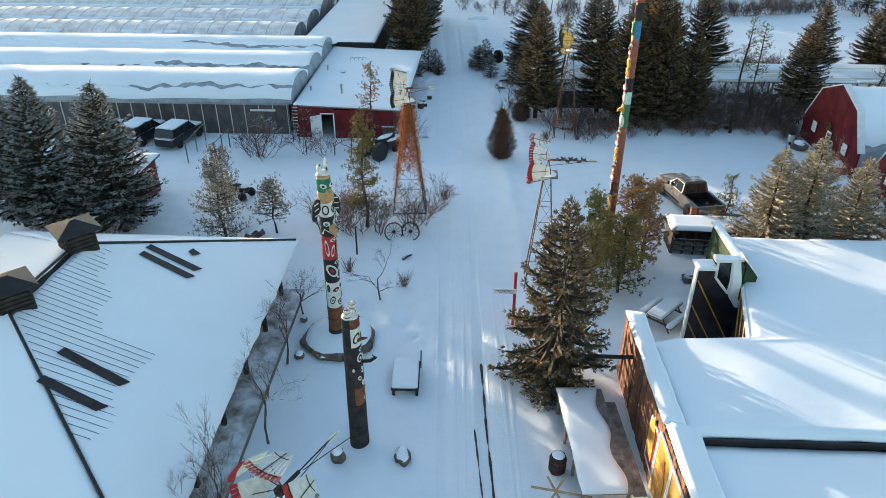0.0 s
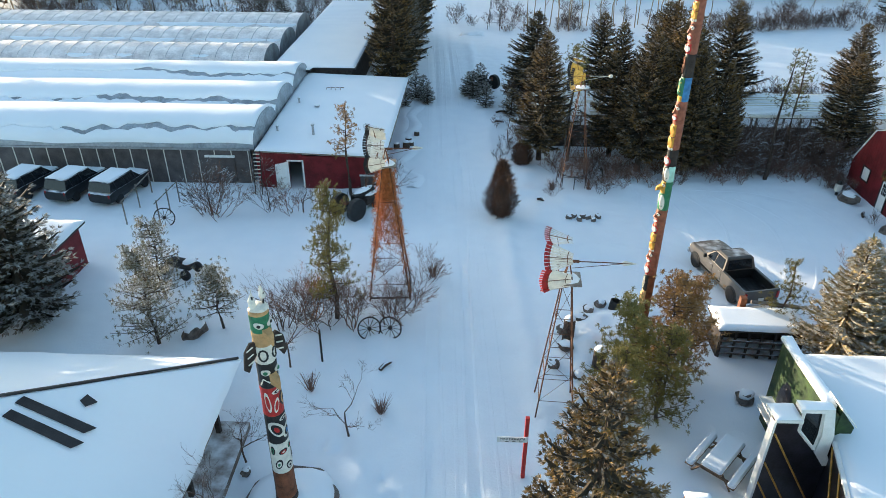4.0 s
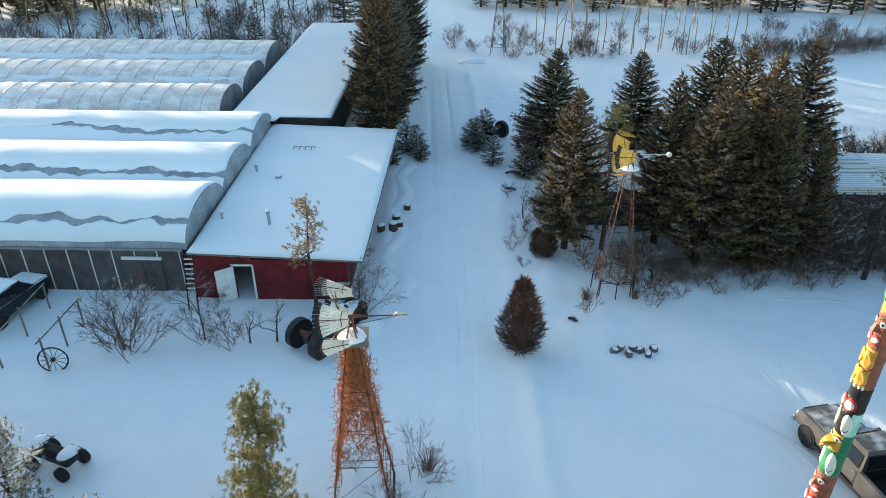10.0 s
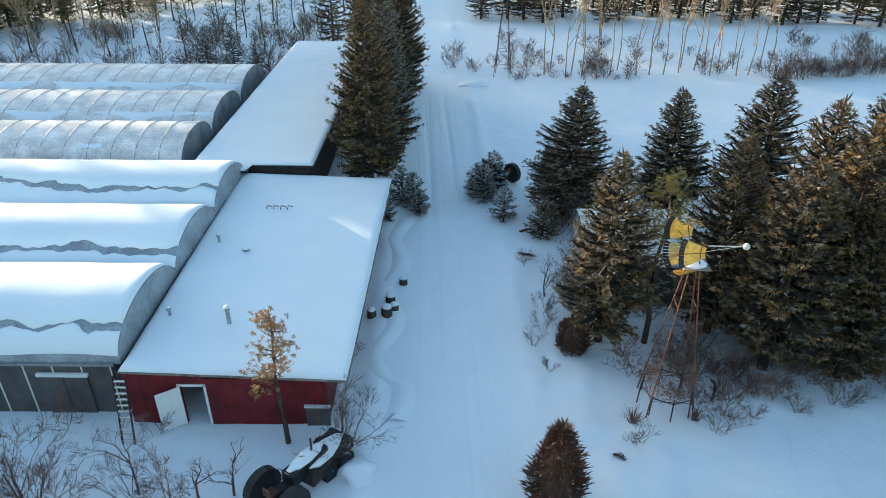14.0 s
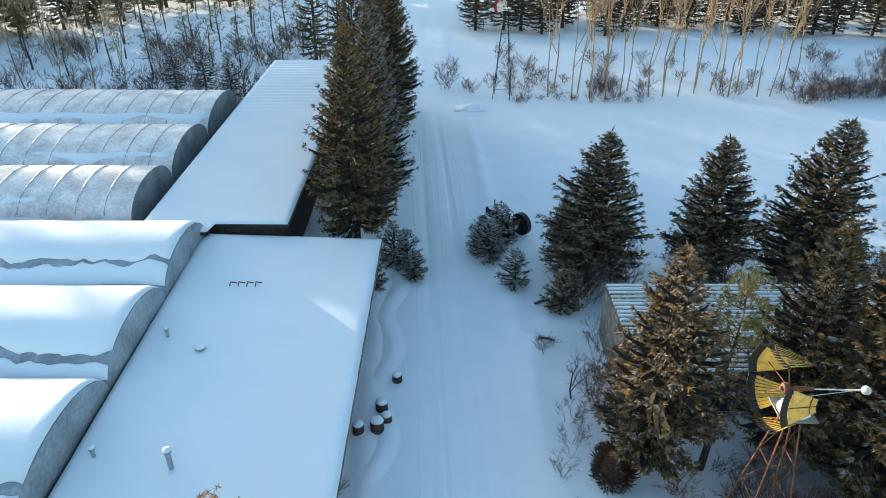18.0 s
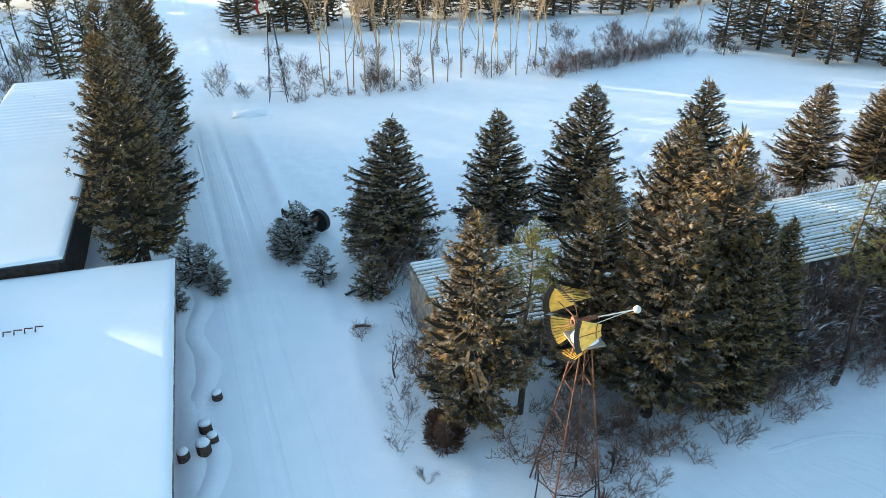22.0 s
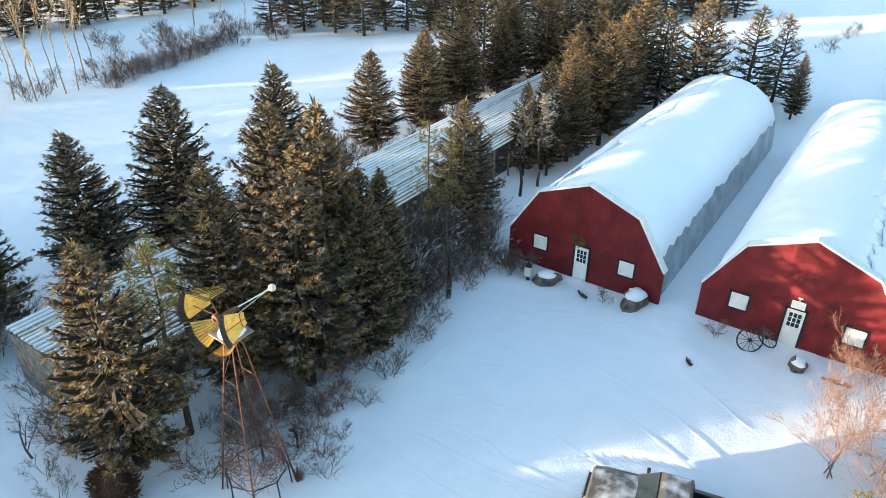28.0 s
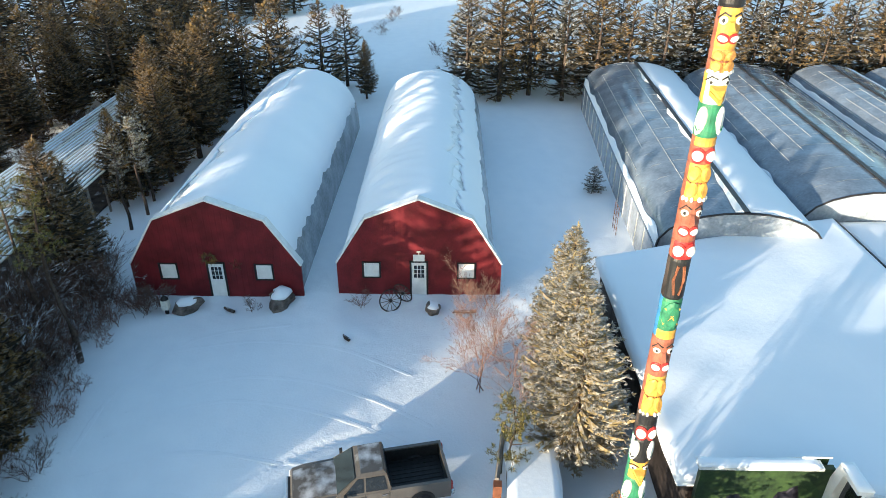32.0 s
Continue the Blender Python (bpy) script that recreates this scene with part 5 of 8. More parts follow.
for r_ in range(5):
    for i in range(14):
        x, y = -14 - i * 4.6 + rnd.uniform(-1.2, 1.2), 114 + r_ * 7 + rnd.uniform(-2, 2)
        s = rnd.uniform(0.5, 0.72)
        ob = thing("pine_tree", "tall thin pine in the plantation behind the greenhouses", "tree", pose(x, y, 0, 0, 0, rnd.uniform(0, 360)) @ Matrix.Diagonal((s, s, s, 1)), "pine plantation")
        for nm, me in zip(("trunk", "limb", "crown"), PINE_SET[rnd.randrange(3)]):
            pc = part(nm, me, None, ob)
            if nm == "limb":
                pc["kind"] = "stuff"
# leafless larches and poplars
LARCH = [bare_mesh(200 + s, 13.0, 1, 0.32, 5, 0.10, 3, 0.1, 0.022).mesh("bare_tree", [PALE_TWIG]) for s in range(4)]
def copy_bare(me, x, y, s, label, group, name="bare_tree"):
    ob = tagged(new(name, me), label, "tree", group)
    ob.matrix_basis = pose(x, y, -0.05, 0, 0, rnd.uniform(0, 360)) @ Matrix.Diagonal((s, s, s, 1))
    return ob
for i in range(11):
    copy_bare(LARCH[i % 4], -33 - i * 3.3 + rnd.uniform(-0.8, 0.8), 107.3 + rnd.uniform(-0.8, 0.8), rnd.uniform(0.75, 0.95), "leafless larch behind the greenhouses", "row of larches")
POPLAR = [bare_mesh(220 + s, 16.0, 1, 0.24, 5, 0.085, 3, 0.06, 0.019).mesh("poplar_tree", [PALE_TWIG]) for s in range(4)]
for i, (x, y) in enumerate(((8.9, 105.6), (11.1, 104.6), (13.0, 105.4), (14.4, 104.7), (16.2, 106.2), (18.9, 105.8), (20.3, 105.8), (22.0, 105.9), (23.8, 107.0), (25.9, 107.9), (26.9, 106.0), (28.4, 107.4), (29.8, 106.0), (31.2, 106.1), (33, 107.8), (12.1, 107.2), (17.4, 108.0), (21.2, 108.6), (24.7, 109.0), (27.6, 109.5), (30.4, 108.8), (10.0, 108.4), (15.2, 108.8), (34.6, 108.6), (54, 112), (57, 111), (50, 112.5))):
    copy_bare(POPLAR[i % 4], x, y, rnd.uniform(0.85, 1.05) if i < 24 else 0.6, "leafless pale-barked poplar at the edge of the field", "row of poplars", "poplar_tree")
SCRUB = [bare_mesh(240 + s, 2.4, 11, 0.45, 3, 0.019, 3, 0.6, 0.009).mesh("shrub", [TWIG]) for s in range(4)]
REDSCRUB = [bare_mesh(250 + s, 1.7, 12, 0.5, 3, 0.018, 3, 0.75, 0.009).mesh("shrub", [RED_TWIG]) for s in range(3)]
FINE = [bare_mesh(260 + s, 2.3, 7, 0.48, 4, 0.020, 3, 0.55, 0.0055).mesh("shrub", [(TWIG, RED_TWIG)[s % 2]]) for s in range(4)]
def shrub(x, y, s, k, label="leafless shrub dusted with snow", red=False, group="leafless shrubs", fine=False):
    me = FINE[(k * 2 + red) % 4] if fine else (REDSCRUB if red else SCRUB)[k % 3]
    ob = tagged(new("shrub", me), label, "shrub", group)
    ob.matrix_basis = pose(x, y, ground_z(x, y) - 0.03, 0, 0, k * 67 % 360) @ Matrix.Diagonal((s, s, s, 1))
for i in range(34):
    shrub(33 + i * 0.62 + rnd.uniform(-0.4, 0.4), 104.2 + i * 0.16 + rnd.uniform(-0.8, 0.8), rnd.uniform(0.8, 1.25), i)
for i in range(10):
    shrub(5.5 + i * 1.4 + rnd.uniform(-0.5, 0.5), 104.2 + rnd.uniform(-0.5, 0.5), rnd.uniform(0.4, 0.7), i, red=i % 2 == 0)
for i in range(26):                       # thicket along the shade house
    shrub(7 + i * 1.9 + rnd.uniform(-0.8, 0.8), 69.0 + rnd.uniform(-1.2, 1.6), rnd.uniform(0.9, 1.4), i)
brush = random.Random(77)
for i in range(54):                       # dense low brush under the spruces, down to the packed yard
    x = 10.2 + 17 * brush.random()
    shrub(x, 53.4 + 0.14 * (x - 8) + brush.uniform(-0.7, 2.6), brush.uniform(0.45, 0.85), i, red=i % 3 != 0, label="brown leafless brush at the edge of the yard", group="yard-edge brush", fine=True)
for i in range(16):                       # frosted saplings between the thin pines
    shrub(20.0 + 9 * brush.random(), 56.6 + 3.6 * brush.random(), brush.uniform(1.1, 1.7), i, label="frosted leafless sapling among the thin pines", fine=True)
for i in range(9):                        # before the first barn's corner
    shrub(27.0 + brush.uniform(-0.7, 0.3), 52.6 + 3.2 * brush.random(), brush.uniform(0.5, 0.8), i, red=i % 2 == 0, fine=True)
for i in range(26):                       # behind the shade house
    shrub(5.2 + 28 * brush.random(), 69.4 + 2.6 * brush.random(), brush.uniform(1.2, 1.7), i, fine=True)
for i in range(14):                       # before the shade house's west end
    shrub(4.8 + 4.0 * brush.random(), 60.0 + 7.0 * brush.random(), brush.uniform(0.8, 1.2), i, red=i % 3 == 0, fine=True)
for i in range(20):                       # brush under the spruces at the yard's edge
    x = 8.5 + i * 0.85
    shrub(x + rnd.uniform(-0.5, 0.5), 54.6 + 0.16 * (x - 8) + rnd.uniform(-0.6, 0.9), rnd.uniform(0.5, 0.85), i, red=i % 3 != 1, label="brown leafless brush at the edge of the yard", group="yard-edge brush")
def rough_growth(name, label, places):
    """Far saplings that nobody could count, joined into one mesh."""
    bm = bmesh.new()
    data = bpy.data.meshes.new(name)
    for k, (x, y, size) in enumerate(places):
        old = len(bm.verts)
        bm.from_mesh(SCRUB[k % 3])
        bm.verts.ensure_lookup_table()
        m = pose(x, y, ground_z(x, y) - 0.03, 0, 0, k * 67 % 360) @ Matrix.Diagonal((size, size, size, 1))
        for v in bm.verts[old:]:
            v.co = m @ v.co
    bm.to_mesh(data)
    bm.free()
    data.materials.append(TWIG)
    tagged(new(name, data), label, "saplings", kind="stuff")
rough_growth("sapling_growth", "leafless snow-dusted saplings in the rough beyond the field",
             [(-2 + rnd.uniform(0, 80), 106 + 16 * rnd.random() ** 1.5, rnd.uniform(0.5, 1.2)) for i in range(90)])
rough_growth("sapling_growth", "leafless snow-dusted saplings in the rough beyond the greenhouses",
             [(-17 - rnd.uniform(0, 48), 100 + rnd.uniform(0, 26), rnd.uniform(0.8, 1.8)) for i in range(80)])
for i in range(40):                       # undergrowth between the spruces
    x = 6.5 + rnd.uniform(0, 22)
    shrub(x, 56.3 + 0.12 * (x - 8) + rnd.uniform(-0.7, 2.2), rnd.uniform(0.5, 1.0), i, "brown leafless brush under the spruces", red=i % 2 == 0, group="yard-edge brush")
for i in range(34):                       # taller thicket east of the spruces
    x = 17 + rnd.uniform(0, 12)
    shrub(x, 56.2 + rnd.uniform(0, 4.0), rnd.uniform(0.9, 1.5), i, "snow-dusted thicket between the spruces and the barn", group="yard-edge brush")
for i in range(16):
    shrub(88 + rnd.uniform(-14, 18), 44 + rnd.uniform(-6, 16), rnd.uniform(0.7, 1.2), i)

# ---- vehicles ----
def wheel(parent, x, y, z, r, w, rim_mat, side):
    b = Mesh()
    b.lathe([(r * 0.62, -w / 2), (r * 0.9, -w / 2), (r, -w * 0.3), (r, w * 0.3), (r * 0.9, w / 2), (r * 0.62, w / 2)], 20, m=pose(0, 0, 0, 0, 90, 0))
    wh = part("wheel", b, BLACK, parent, "black tyre", m=pose(x, y, z))
    b = Mesh()
    b.lathe([(r * 0.62, -w * 0.25), (r * 0.62, w * 0.3), (r * 0.5, w * 0.32), (r * 0.2, w * 0.18), (r * 0.12, w * 0.34)], 20, m=pose(0, 0, 0, 0, 90 if side > 0 else -90, 0))
    part("rim", b, rim_mat, wh, "alloy rim")
    for k in range(5):
        b = Mesh()
        b.box(-r * 0.09, r * 0.12, 0, r * 0.09, r * 0.6, 0.03, m=pose(side * w * 0.28, 0, 0, 72 * k, 0, 0) @ pose(0, 0, 0, 0, 90, 0))
        part("spoke", b, rim_mat, wh)
    return wh


def section(half, pts, y):
    """A ring across a car body from (share of half width, height), mirrored."""
    return [(half * s, y, z) for s, z in pts] + [(-half * s, y, z) for s, z in reversed(pts)]


truck = thing("pickup_truck", "champagne crew-cab pickup truck, frosted, parked in the snowy yard", "pickup truck", pose(14.75, 41.35, 0.02, 0, 0, 12.5))
body = Mesh()
H_ = 0.99
side = lambda zt, w=1.0: [(0.80 * w, 0.42), (0.98 * w, 0.55), (1.0 * w, 0.85), (0.97 * w, zt - 0.05), (0.90 * w, zt)]
body.loft([section(H_, side(0.92, 0.86), 2.86), section(H_, side(1.08, 0.94), 2.74), section(H_, side(1.14), 2.3), section(H_, side(1.20), 1.25), section(H_, side(1.20), 1.0), section(H_, side(1.20), -0.62)])
part("body", body, TRUCKPAINT, truck, "champagne painted lower body", smooth=False)
bonnet = Mesh()
bonnet.loft([section(0.80, [(0.3, 0.96), (1.0, 0.98), (0.9, 1.08), (0.4, 1.12)], 2.72), section(0.84, [(0.3, 1.1), (1.0, 1.14), (0.9, 1.2), (0.4, 1.24)], 1.9), section(0.86, [(0.3, 1.16), (1.0, 1.18), (0.9, 1.25), (0.4, 1.28)], 1.2)])
part("bonnet", bonnet, FROST, truck, "snow-dusted bonnet")
cab = Mesh()
cab.loft([[(x, y, z) for x, y, z in l] for l in (
    [(-0.93, 1.3, 1.18), (0.93, 1.3, 1.18), (0.93, -0.66, 1.18), (-0.93, -0.66, 1.18)],
    [(-0.76, 0.5, 1.80), (0.76, 0.5, 1.80), (0.76, -0.52, 1.82), (-0.76, -0.52, 1.82)],
    [(-0.66, 0.36, 1.88), (0.66, 0.36, 1.88), (0.66, -0.42, 1.90), (-0.66, -0.42, 1.90)])])
part("cab", cab, FROST, truck, "cab with a frosted roof")


def pane(parent, pts, push, mat=None, name="window"):
    b = Mesh()
    n = (Vector(pts[1]) - Vector(pts[0])).cross(Vector(pts[2]) - Vector(pts[0])).normalized()
    b.loft([[tuple(Vector(p) + n * push) for p in pts], [tuple(Vector(p) + n * (push + 0.012)) for p in pts]])
    return part(name, b, mat or GLASSY, parent)


pane(truck, [(0.84, 1.21, 1.25), (-0.84, 1.21, 1.25), (-0.72, 0.56, 1.77), (0.72, 0.56, 1.77)], 0.012, name="windscreen")
pane(truck, [(-0.72, -0.65, 1.25), (0.72, -0.65, 1.25), (0.66, -0.54, 1.76), (-0.66, -0.54, 1.76)], 0.012, name="rear_window")
for s in (1, -1):
    for ya, yb, yc, yd in ((1.0, 0.32, 0.30, 0.50), (0.24, -0.5, -0.42, 0.22)):
        q = [(s * 0.912, ya, 1.24), (s * 0.912, yb, 1.24), (s * 0.775, yc, 1.76), (s * 0.775, yd, 1.76)]
        pane(truck, q if s < 0 else [q[1], q[0], q[3], q[2]], 0.01)
    b = Mesh()
    b.bevel_box(-0.09, -0.06, 0, 0.09, 0.06, 0.2, 0.02)
    part("mirror", b, BLACKP, truck, m=pose(s * 1.1, 0.95, 1.2))
    b = Mesh()
    b.bevel_box(-0.14, -0.05, 0, 0.14, 0.05, 0.2, 0.02)
    part("headlight", b, LAMP, truck, m=pose(s * 0.74, 2.80, 0.78))
    b = Mesh()
    b.bevel_box(-0.07, -0.04, 0, 0.07, 0.04, 0.36, 0.02)
    part("tail_light", b, TAILLAMP, truck, m=pose(s * 0.9, -2.78, 0.75))
    for ya in (0.27, -0.56):
        b = Mesh()
        b.box(-0.006, -0.006, 0.5, 0.006, 0.006, 1.2)
        part("door_seam", b, BLACKP, truck, m=pose(s * 0.992, ya, 0))
        b = Mesh()
        b.box(-0.015, -0.09, 0, 0.015, 0.09, 0.03)
        part("door_handle", b, CHROME, truck, m=pose(s * 1.0, ya + 0.17, 1.05))
bed = Mesh()
bed.box(-0.99, -2.75, 0.45, -0.86, -0.62, 1.22).box(0.86, -2.75, 0.45, 0.99, -0.62, 1.22).box(-0.86, -2.75, 0.45, 0.86, -0.62, 0.62)
part("bed", bed, TRUCKPAINT, truck)
tg = Mesh()
tg.box(-0.86, -2.75, 0.62, 0.86, -2.66, 1.22)
part("tailgate", tg, TRUCKPAINT, truck)
ln = Mesh()
ln.box(-0.86, -2.66, 0.622, 0.86, -0.62, 0.65)
ln.box(-0.86, -2.66, 0.65, -0.84, -0.64, 1.16).box(0.84, -2.66, 0.65, 0.86, -0.64, 1.16).box(-0.84, -0.66, 0.65, 0.84, -0.64, 1.16)
liner = part("bed_liner", ln, BLACKP, truck, "black ribbed bed liner")
for k in range(9):
    b = Mesh()
    b.box(-0.8 + k * 0.19, -2.6, 0.65, -0.72 + k * 0.19, -0.7, 0.67)
    part("rib", b, BLACKP, liner)
for y0_, y1_, z1_ in ((2.82, 2.98, 0.66), (-2.9, -2.76, 0.6)):
    bp = Mesh()
    bp.bevel_box(-0.92, y0_, 0.42, 0.92, y1_, z1_, 0.03)
    part("bumper", bp, CHROME, truck)
for s in (1, -1):                       # black wheel arches and sills
    for y in (1.92, -1.72):
        wa = Mesh()
        wa.lathe([(0.47, 0), (0.47, 0.02), (0.01, 0.02)], 20, m=pose(s * 0.985, y, 0.44, 0, 90 * s, 0))
        part("wheel_arch", wa, BLACKP, truck, "black wheel arch")
    sl_ = Mesh()
    sl_.box(s * 0.94 - 0.05, -1.2, 0.34, s * 0.94 + 0.05, 1.4, 0.46)
    part("sill", sl_, BLACKP, truck, "black running board")
gr = Mesh()
gr.box(-0.55, 2.80, 0.72, 0.55, 2.90, 0.98)
part("grille", gr, BLACKP, truck)
pl = Mesh()
pl.box(-0.16, -2.80, 0.62, 0.16, -2.78, 0.78)
part("number_plate", pl, WHITE, truck)
for s in (1, -1):
    for y in (1.92, -1.72):
        wheel(truck, s * 0.90, y, 0.40, 0.40, 0.26, CHROME, s)


def suv(x, y, turn, label):
    c = thing("suv", label, "car", pose(x, y, 0.02, 0, 0, turn), "parked cars")
    b = Mesh()
    sd = lambda zt, w=1.0: [(0.8 * w, 0.3), (0.97 * w, 0.42), (1.0 * w, 0.7), (0.96 * w, zt)]
    b.loft([section(0.92, sd(0.78, 0.85), 2.25), section(0.92, sd(0.95, 0.97), 2.05), section(0.92, sd(1.02), 1.0), section(0.92, sd(1.05), -1.9), section(0.92, sd(0.9, 0.92), -2.2)])
    part("body", b, BLACKCAR, c)
    b = Mesh()
    b.loft([[(-0.86, 1.10, 1.02), (0.86, 1.10, 1.02), (0.86, -2.1, 1.04), (-0.86, -2.1, 1.04)], [(-0.74, 0.42, 1.62), (0.74, 0.42, 1.62), (0.76, -1.85, 1.64), (-0.76, -1.85, 1.64)]])
    part("cabin", b, GLASSY, c, "dark cabin glass")
    b = Mesh()
    b.bevel_box(-0.78, -1.92, 1.62, 0.78, 0.46, 1.70, 0.05)
    part("roof", b, BLACKCAR, c)
    snow_slab(c, lambda u, v: (-0.74 + 1.48 * u, -1.88 + 2.28 * v, 1.70), "roof_snow", 10, 14, 0.09, 4)
    snow_slab(c, lambda u, v: (-0.74 + 1.48 * u, 1.08 + 1.05 * v, 1.05 - 0.08 * v), "bonnet_snow", 10, 8, 0.09, 5)
    snow_slab(c, lambda u, v: (-0.66 + 1.32 * u, 0.55 + 0.30 * v * (0.6 + 0.4 * math.sin(u * 5)), 1.53 - 0.26 * v), "windscreen_snow", 10, 6, 0.03, 6, lip=0.02)
    for s in (1, -1):
        for y_ in (1.4, -1.35):
            wheel(c, s * 0.82, y_, 0.35, 0.35, 0.22, STEEL, s)
        for y_ in (0.55, -0.45, -1.4):
            b = Mesh()
            b.tube([(s * 0.865, y_, 1.03), (s * 0.755, y_ - 0.14, 1.63)], 0.04, 4)
            part("pillar", b, BLACKCAR, c)
        b = Mesh()
        b.bevel_box(-0.08, -0.03, 0, 0.08, 0.03, 0.2, 0.02)
        part("tail_light", b, TAILLAMP, c, m=pose(s * 0.72, -2.17, 0.72))
        b = Mesh()
        b.bevel_box(-0.12, -0.03, 0, 0.12, 0.03, 0.13, 0.02)
        part("headlight", b, LAMP, c, m=pose(s * 0.62, 2.2, 0.66))
    return c


suv(-23.2, 51.3, -12, "black SUV with snow on its roof beside the greenhouse")
suv(-26.3, 51.6, -12, "dark SUV under a coat of snow")
suv(-29.6, 51.7, -12, "snowed-over dark car at the greenhouse wall")


# ---- windmills ----
def windmill(x, y, hub, half, label, fan, tip, turn=0, radius=1.5, ball=False, tower=None, sectors=(90, 150, 210, 270, 330, 30), platform=True, rings=4, slats=9, arrow=2.0, fold=12):
    w = thing("windmill", label, "windmill", pose(x, y, ground_z(x, y), 0, 0, turn), "garden windmills")
    tower = tower or RUST
    top_ = hub - 0.75
    at = lambda sx, sy, z: (sx * (half + (0.16 - half) * z / top_), sy * (half + (0.16 - half) * z / top_), z)
    for sx in (-1, 1):
        for sy in (-1, 1):
            b = Mesh()
            b.tube([at(sx, sy, -0.1), at(sx, sy, top_), (0, 0, hub)], [0.034, 0.028, 0.025], 5)
            part("leg", b, tower, w)
    for k in range(rings):
        z = top_ * (0.12 + 0.82 * k / rings)
        z2 = top_ * (0.12 + 0.82 * (k + 1) / rings)
        cs = [(-1, -1), (1, -1), (1, 1), (-1, 1)]
        for (a, b_) in zip(cs, cs[1:] + cs[:1]):
            b = Mesh()
            b.tube([at(*a, z), at(*b_, z)], 0.016, 4)
            part("crossbar", b, tower, w)
            b = Mesh()
            b.tube([at(*a, z), at(*b_, z2)], 0.010, 4)
            part("brace", b, tower, w)
    if platform:
        b = Mesh()
        b.box(-0.5, -0.5, top_ - 0.05, 0.5, 0.5, top_ + 0.0)
        pf = part("platform", b, GREYWOOD, w)
        b = Mesh()
        b.lumps((0, 0, top_), (0.48, 0.48, 0.06), 6, 0.1, flat=0)
        part("snow", b, SNOW_SOFT, pf, smooth=True)
    b = Mesh()
    b.tube([(-0.55, 0, hub), (0.35, 0, hub)], 0.06, 8).lathe([(0.05, -0.1), (0.16, -0.08), (0.16, 0.08), (0.05, 0.1)], 10, m=pose(-0.4, 0, hub, 0, 90, 0))
    part("hub", b, tower, w)
    # furled: each sail is folded on its chord, so that the fans stand round the axle like a barrel
    cf, sf = math.cos(radians(fold)), math.sin(radians(fold))
    barrel = radius * 0.70
    for a in sectors:
        u, v = (math.cos(radians(a)), math.sin(radians(a))), (-math.sin(radians(a)), math.cos(radians(a)))
        def at_(r_, c, off=0.0, s=0.0):
            """radius and angle within the fan, then off its face and across the slat"""
            ra, ta = r_ * math.cos(c) - s * math.sin(c), r_ * math.sin(c) + s * math.cos(c)
            al = ra - radius * 0.7
            d_, ro = -0.55 - al * cf - off * sf, barrel + al * sf + off * cf
            return (d_, ro * u[0] + ta * v[0], hub + ro * u[1] + ta * v[1])
        wide = 23
        r0, r1 = radius * 0.32, radius
        b = Mesh()
        b.tube([at_(r1 * 0.9, radians(d), 0.02) for d in range(-wide, wide + 1, 6)], 0.014, 4)
        b.tube([at_(r0 * 1.4, radians(d), 0.02) for d in range(-wide, wide + 1, 6)], 0.014, 4)
        b.tube([(-0.3, 0, hub), at_(r1 * 0.7, 0, -0.03)], 0.018, 4)
        b.tube([at_(r0, 0, 0.03), at_(r1 * 0.95, 0, 0.03)], 0.014, 4)
        sec = part("sail", b, tower, w)
        for k in range(slats):
            c = radians(-wide + 2 * wide * (k + 0.5) / slats)
            hw1 = radius * radians(wide * 2) / slats * 0.43
            for ra, rb, mt in ((r0, r1 * 0.87, fan), (r1 * 0.875, r1 * 1.02, tip)):
                wa, wb = hw1 * ra / r1, hw1 * rb / r1
                q = [(ra, -wa, -0.012), (rb, -wb, -0.02), (rb, wb, 0.02), (ra, wa, 0.012)]
                m_ = Mesh()
                m_.loft([[at_(r_, c, o_, s) for r_, s, o_ in q], [at_(r_, c, o_ + 0.01, s) for r_, s, o_ in q]])
                part("slat" if mt is fan else "slat_tip", m_, mt, sec)
    b = Mesh()
    b.tube([(0.3, 0, hub), (arrow, 0, hub + 0.02)], 0.022, 5)
    b.tube([(0.1, 0, hub - 0.3), (arrow * 0.85, 0, hub + 0.0)], 0.014, 4)
    vn = part("vane", b, tower if not ball else CREAM, w)
    b = Mesh()
    if ball:
        b.lumps((arrow + 0.05, 0, hub + 0.02), (0.13, 0.13, 0.13), 1, 0.0, 8, 12)
        part("ball", b, CREAM, vn, smooth=True)
    else:
        b.plate([(arrow - 0.45, hub - 0.02), (arrow - 0.3, hub + 0.13), (arrow + 0.15, hub + 0.02), (arrow - 0.3, hub - 0.09)], -0.01, 0.01, m=pose(0, 0, 0, 90, 0, 0))
        part("tail", b, CREAM, vn)
    return w


wm1 = windmill(-3.68, 40.0, 8.0, 1.05, "windmill tower hung with dry orange vines under a white slatted wheel", CREAM, BLACKP, 4, 1.45, sectors=(88, 150, 205, 265, 20, 325), tower=RUST, arrow=1.7)
vn_ = Mesh()
rnd = random.Random(77)
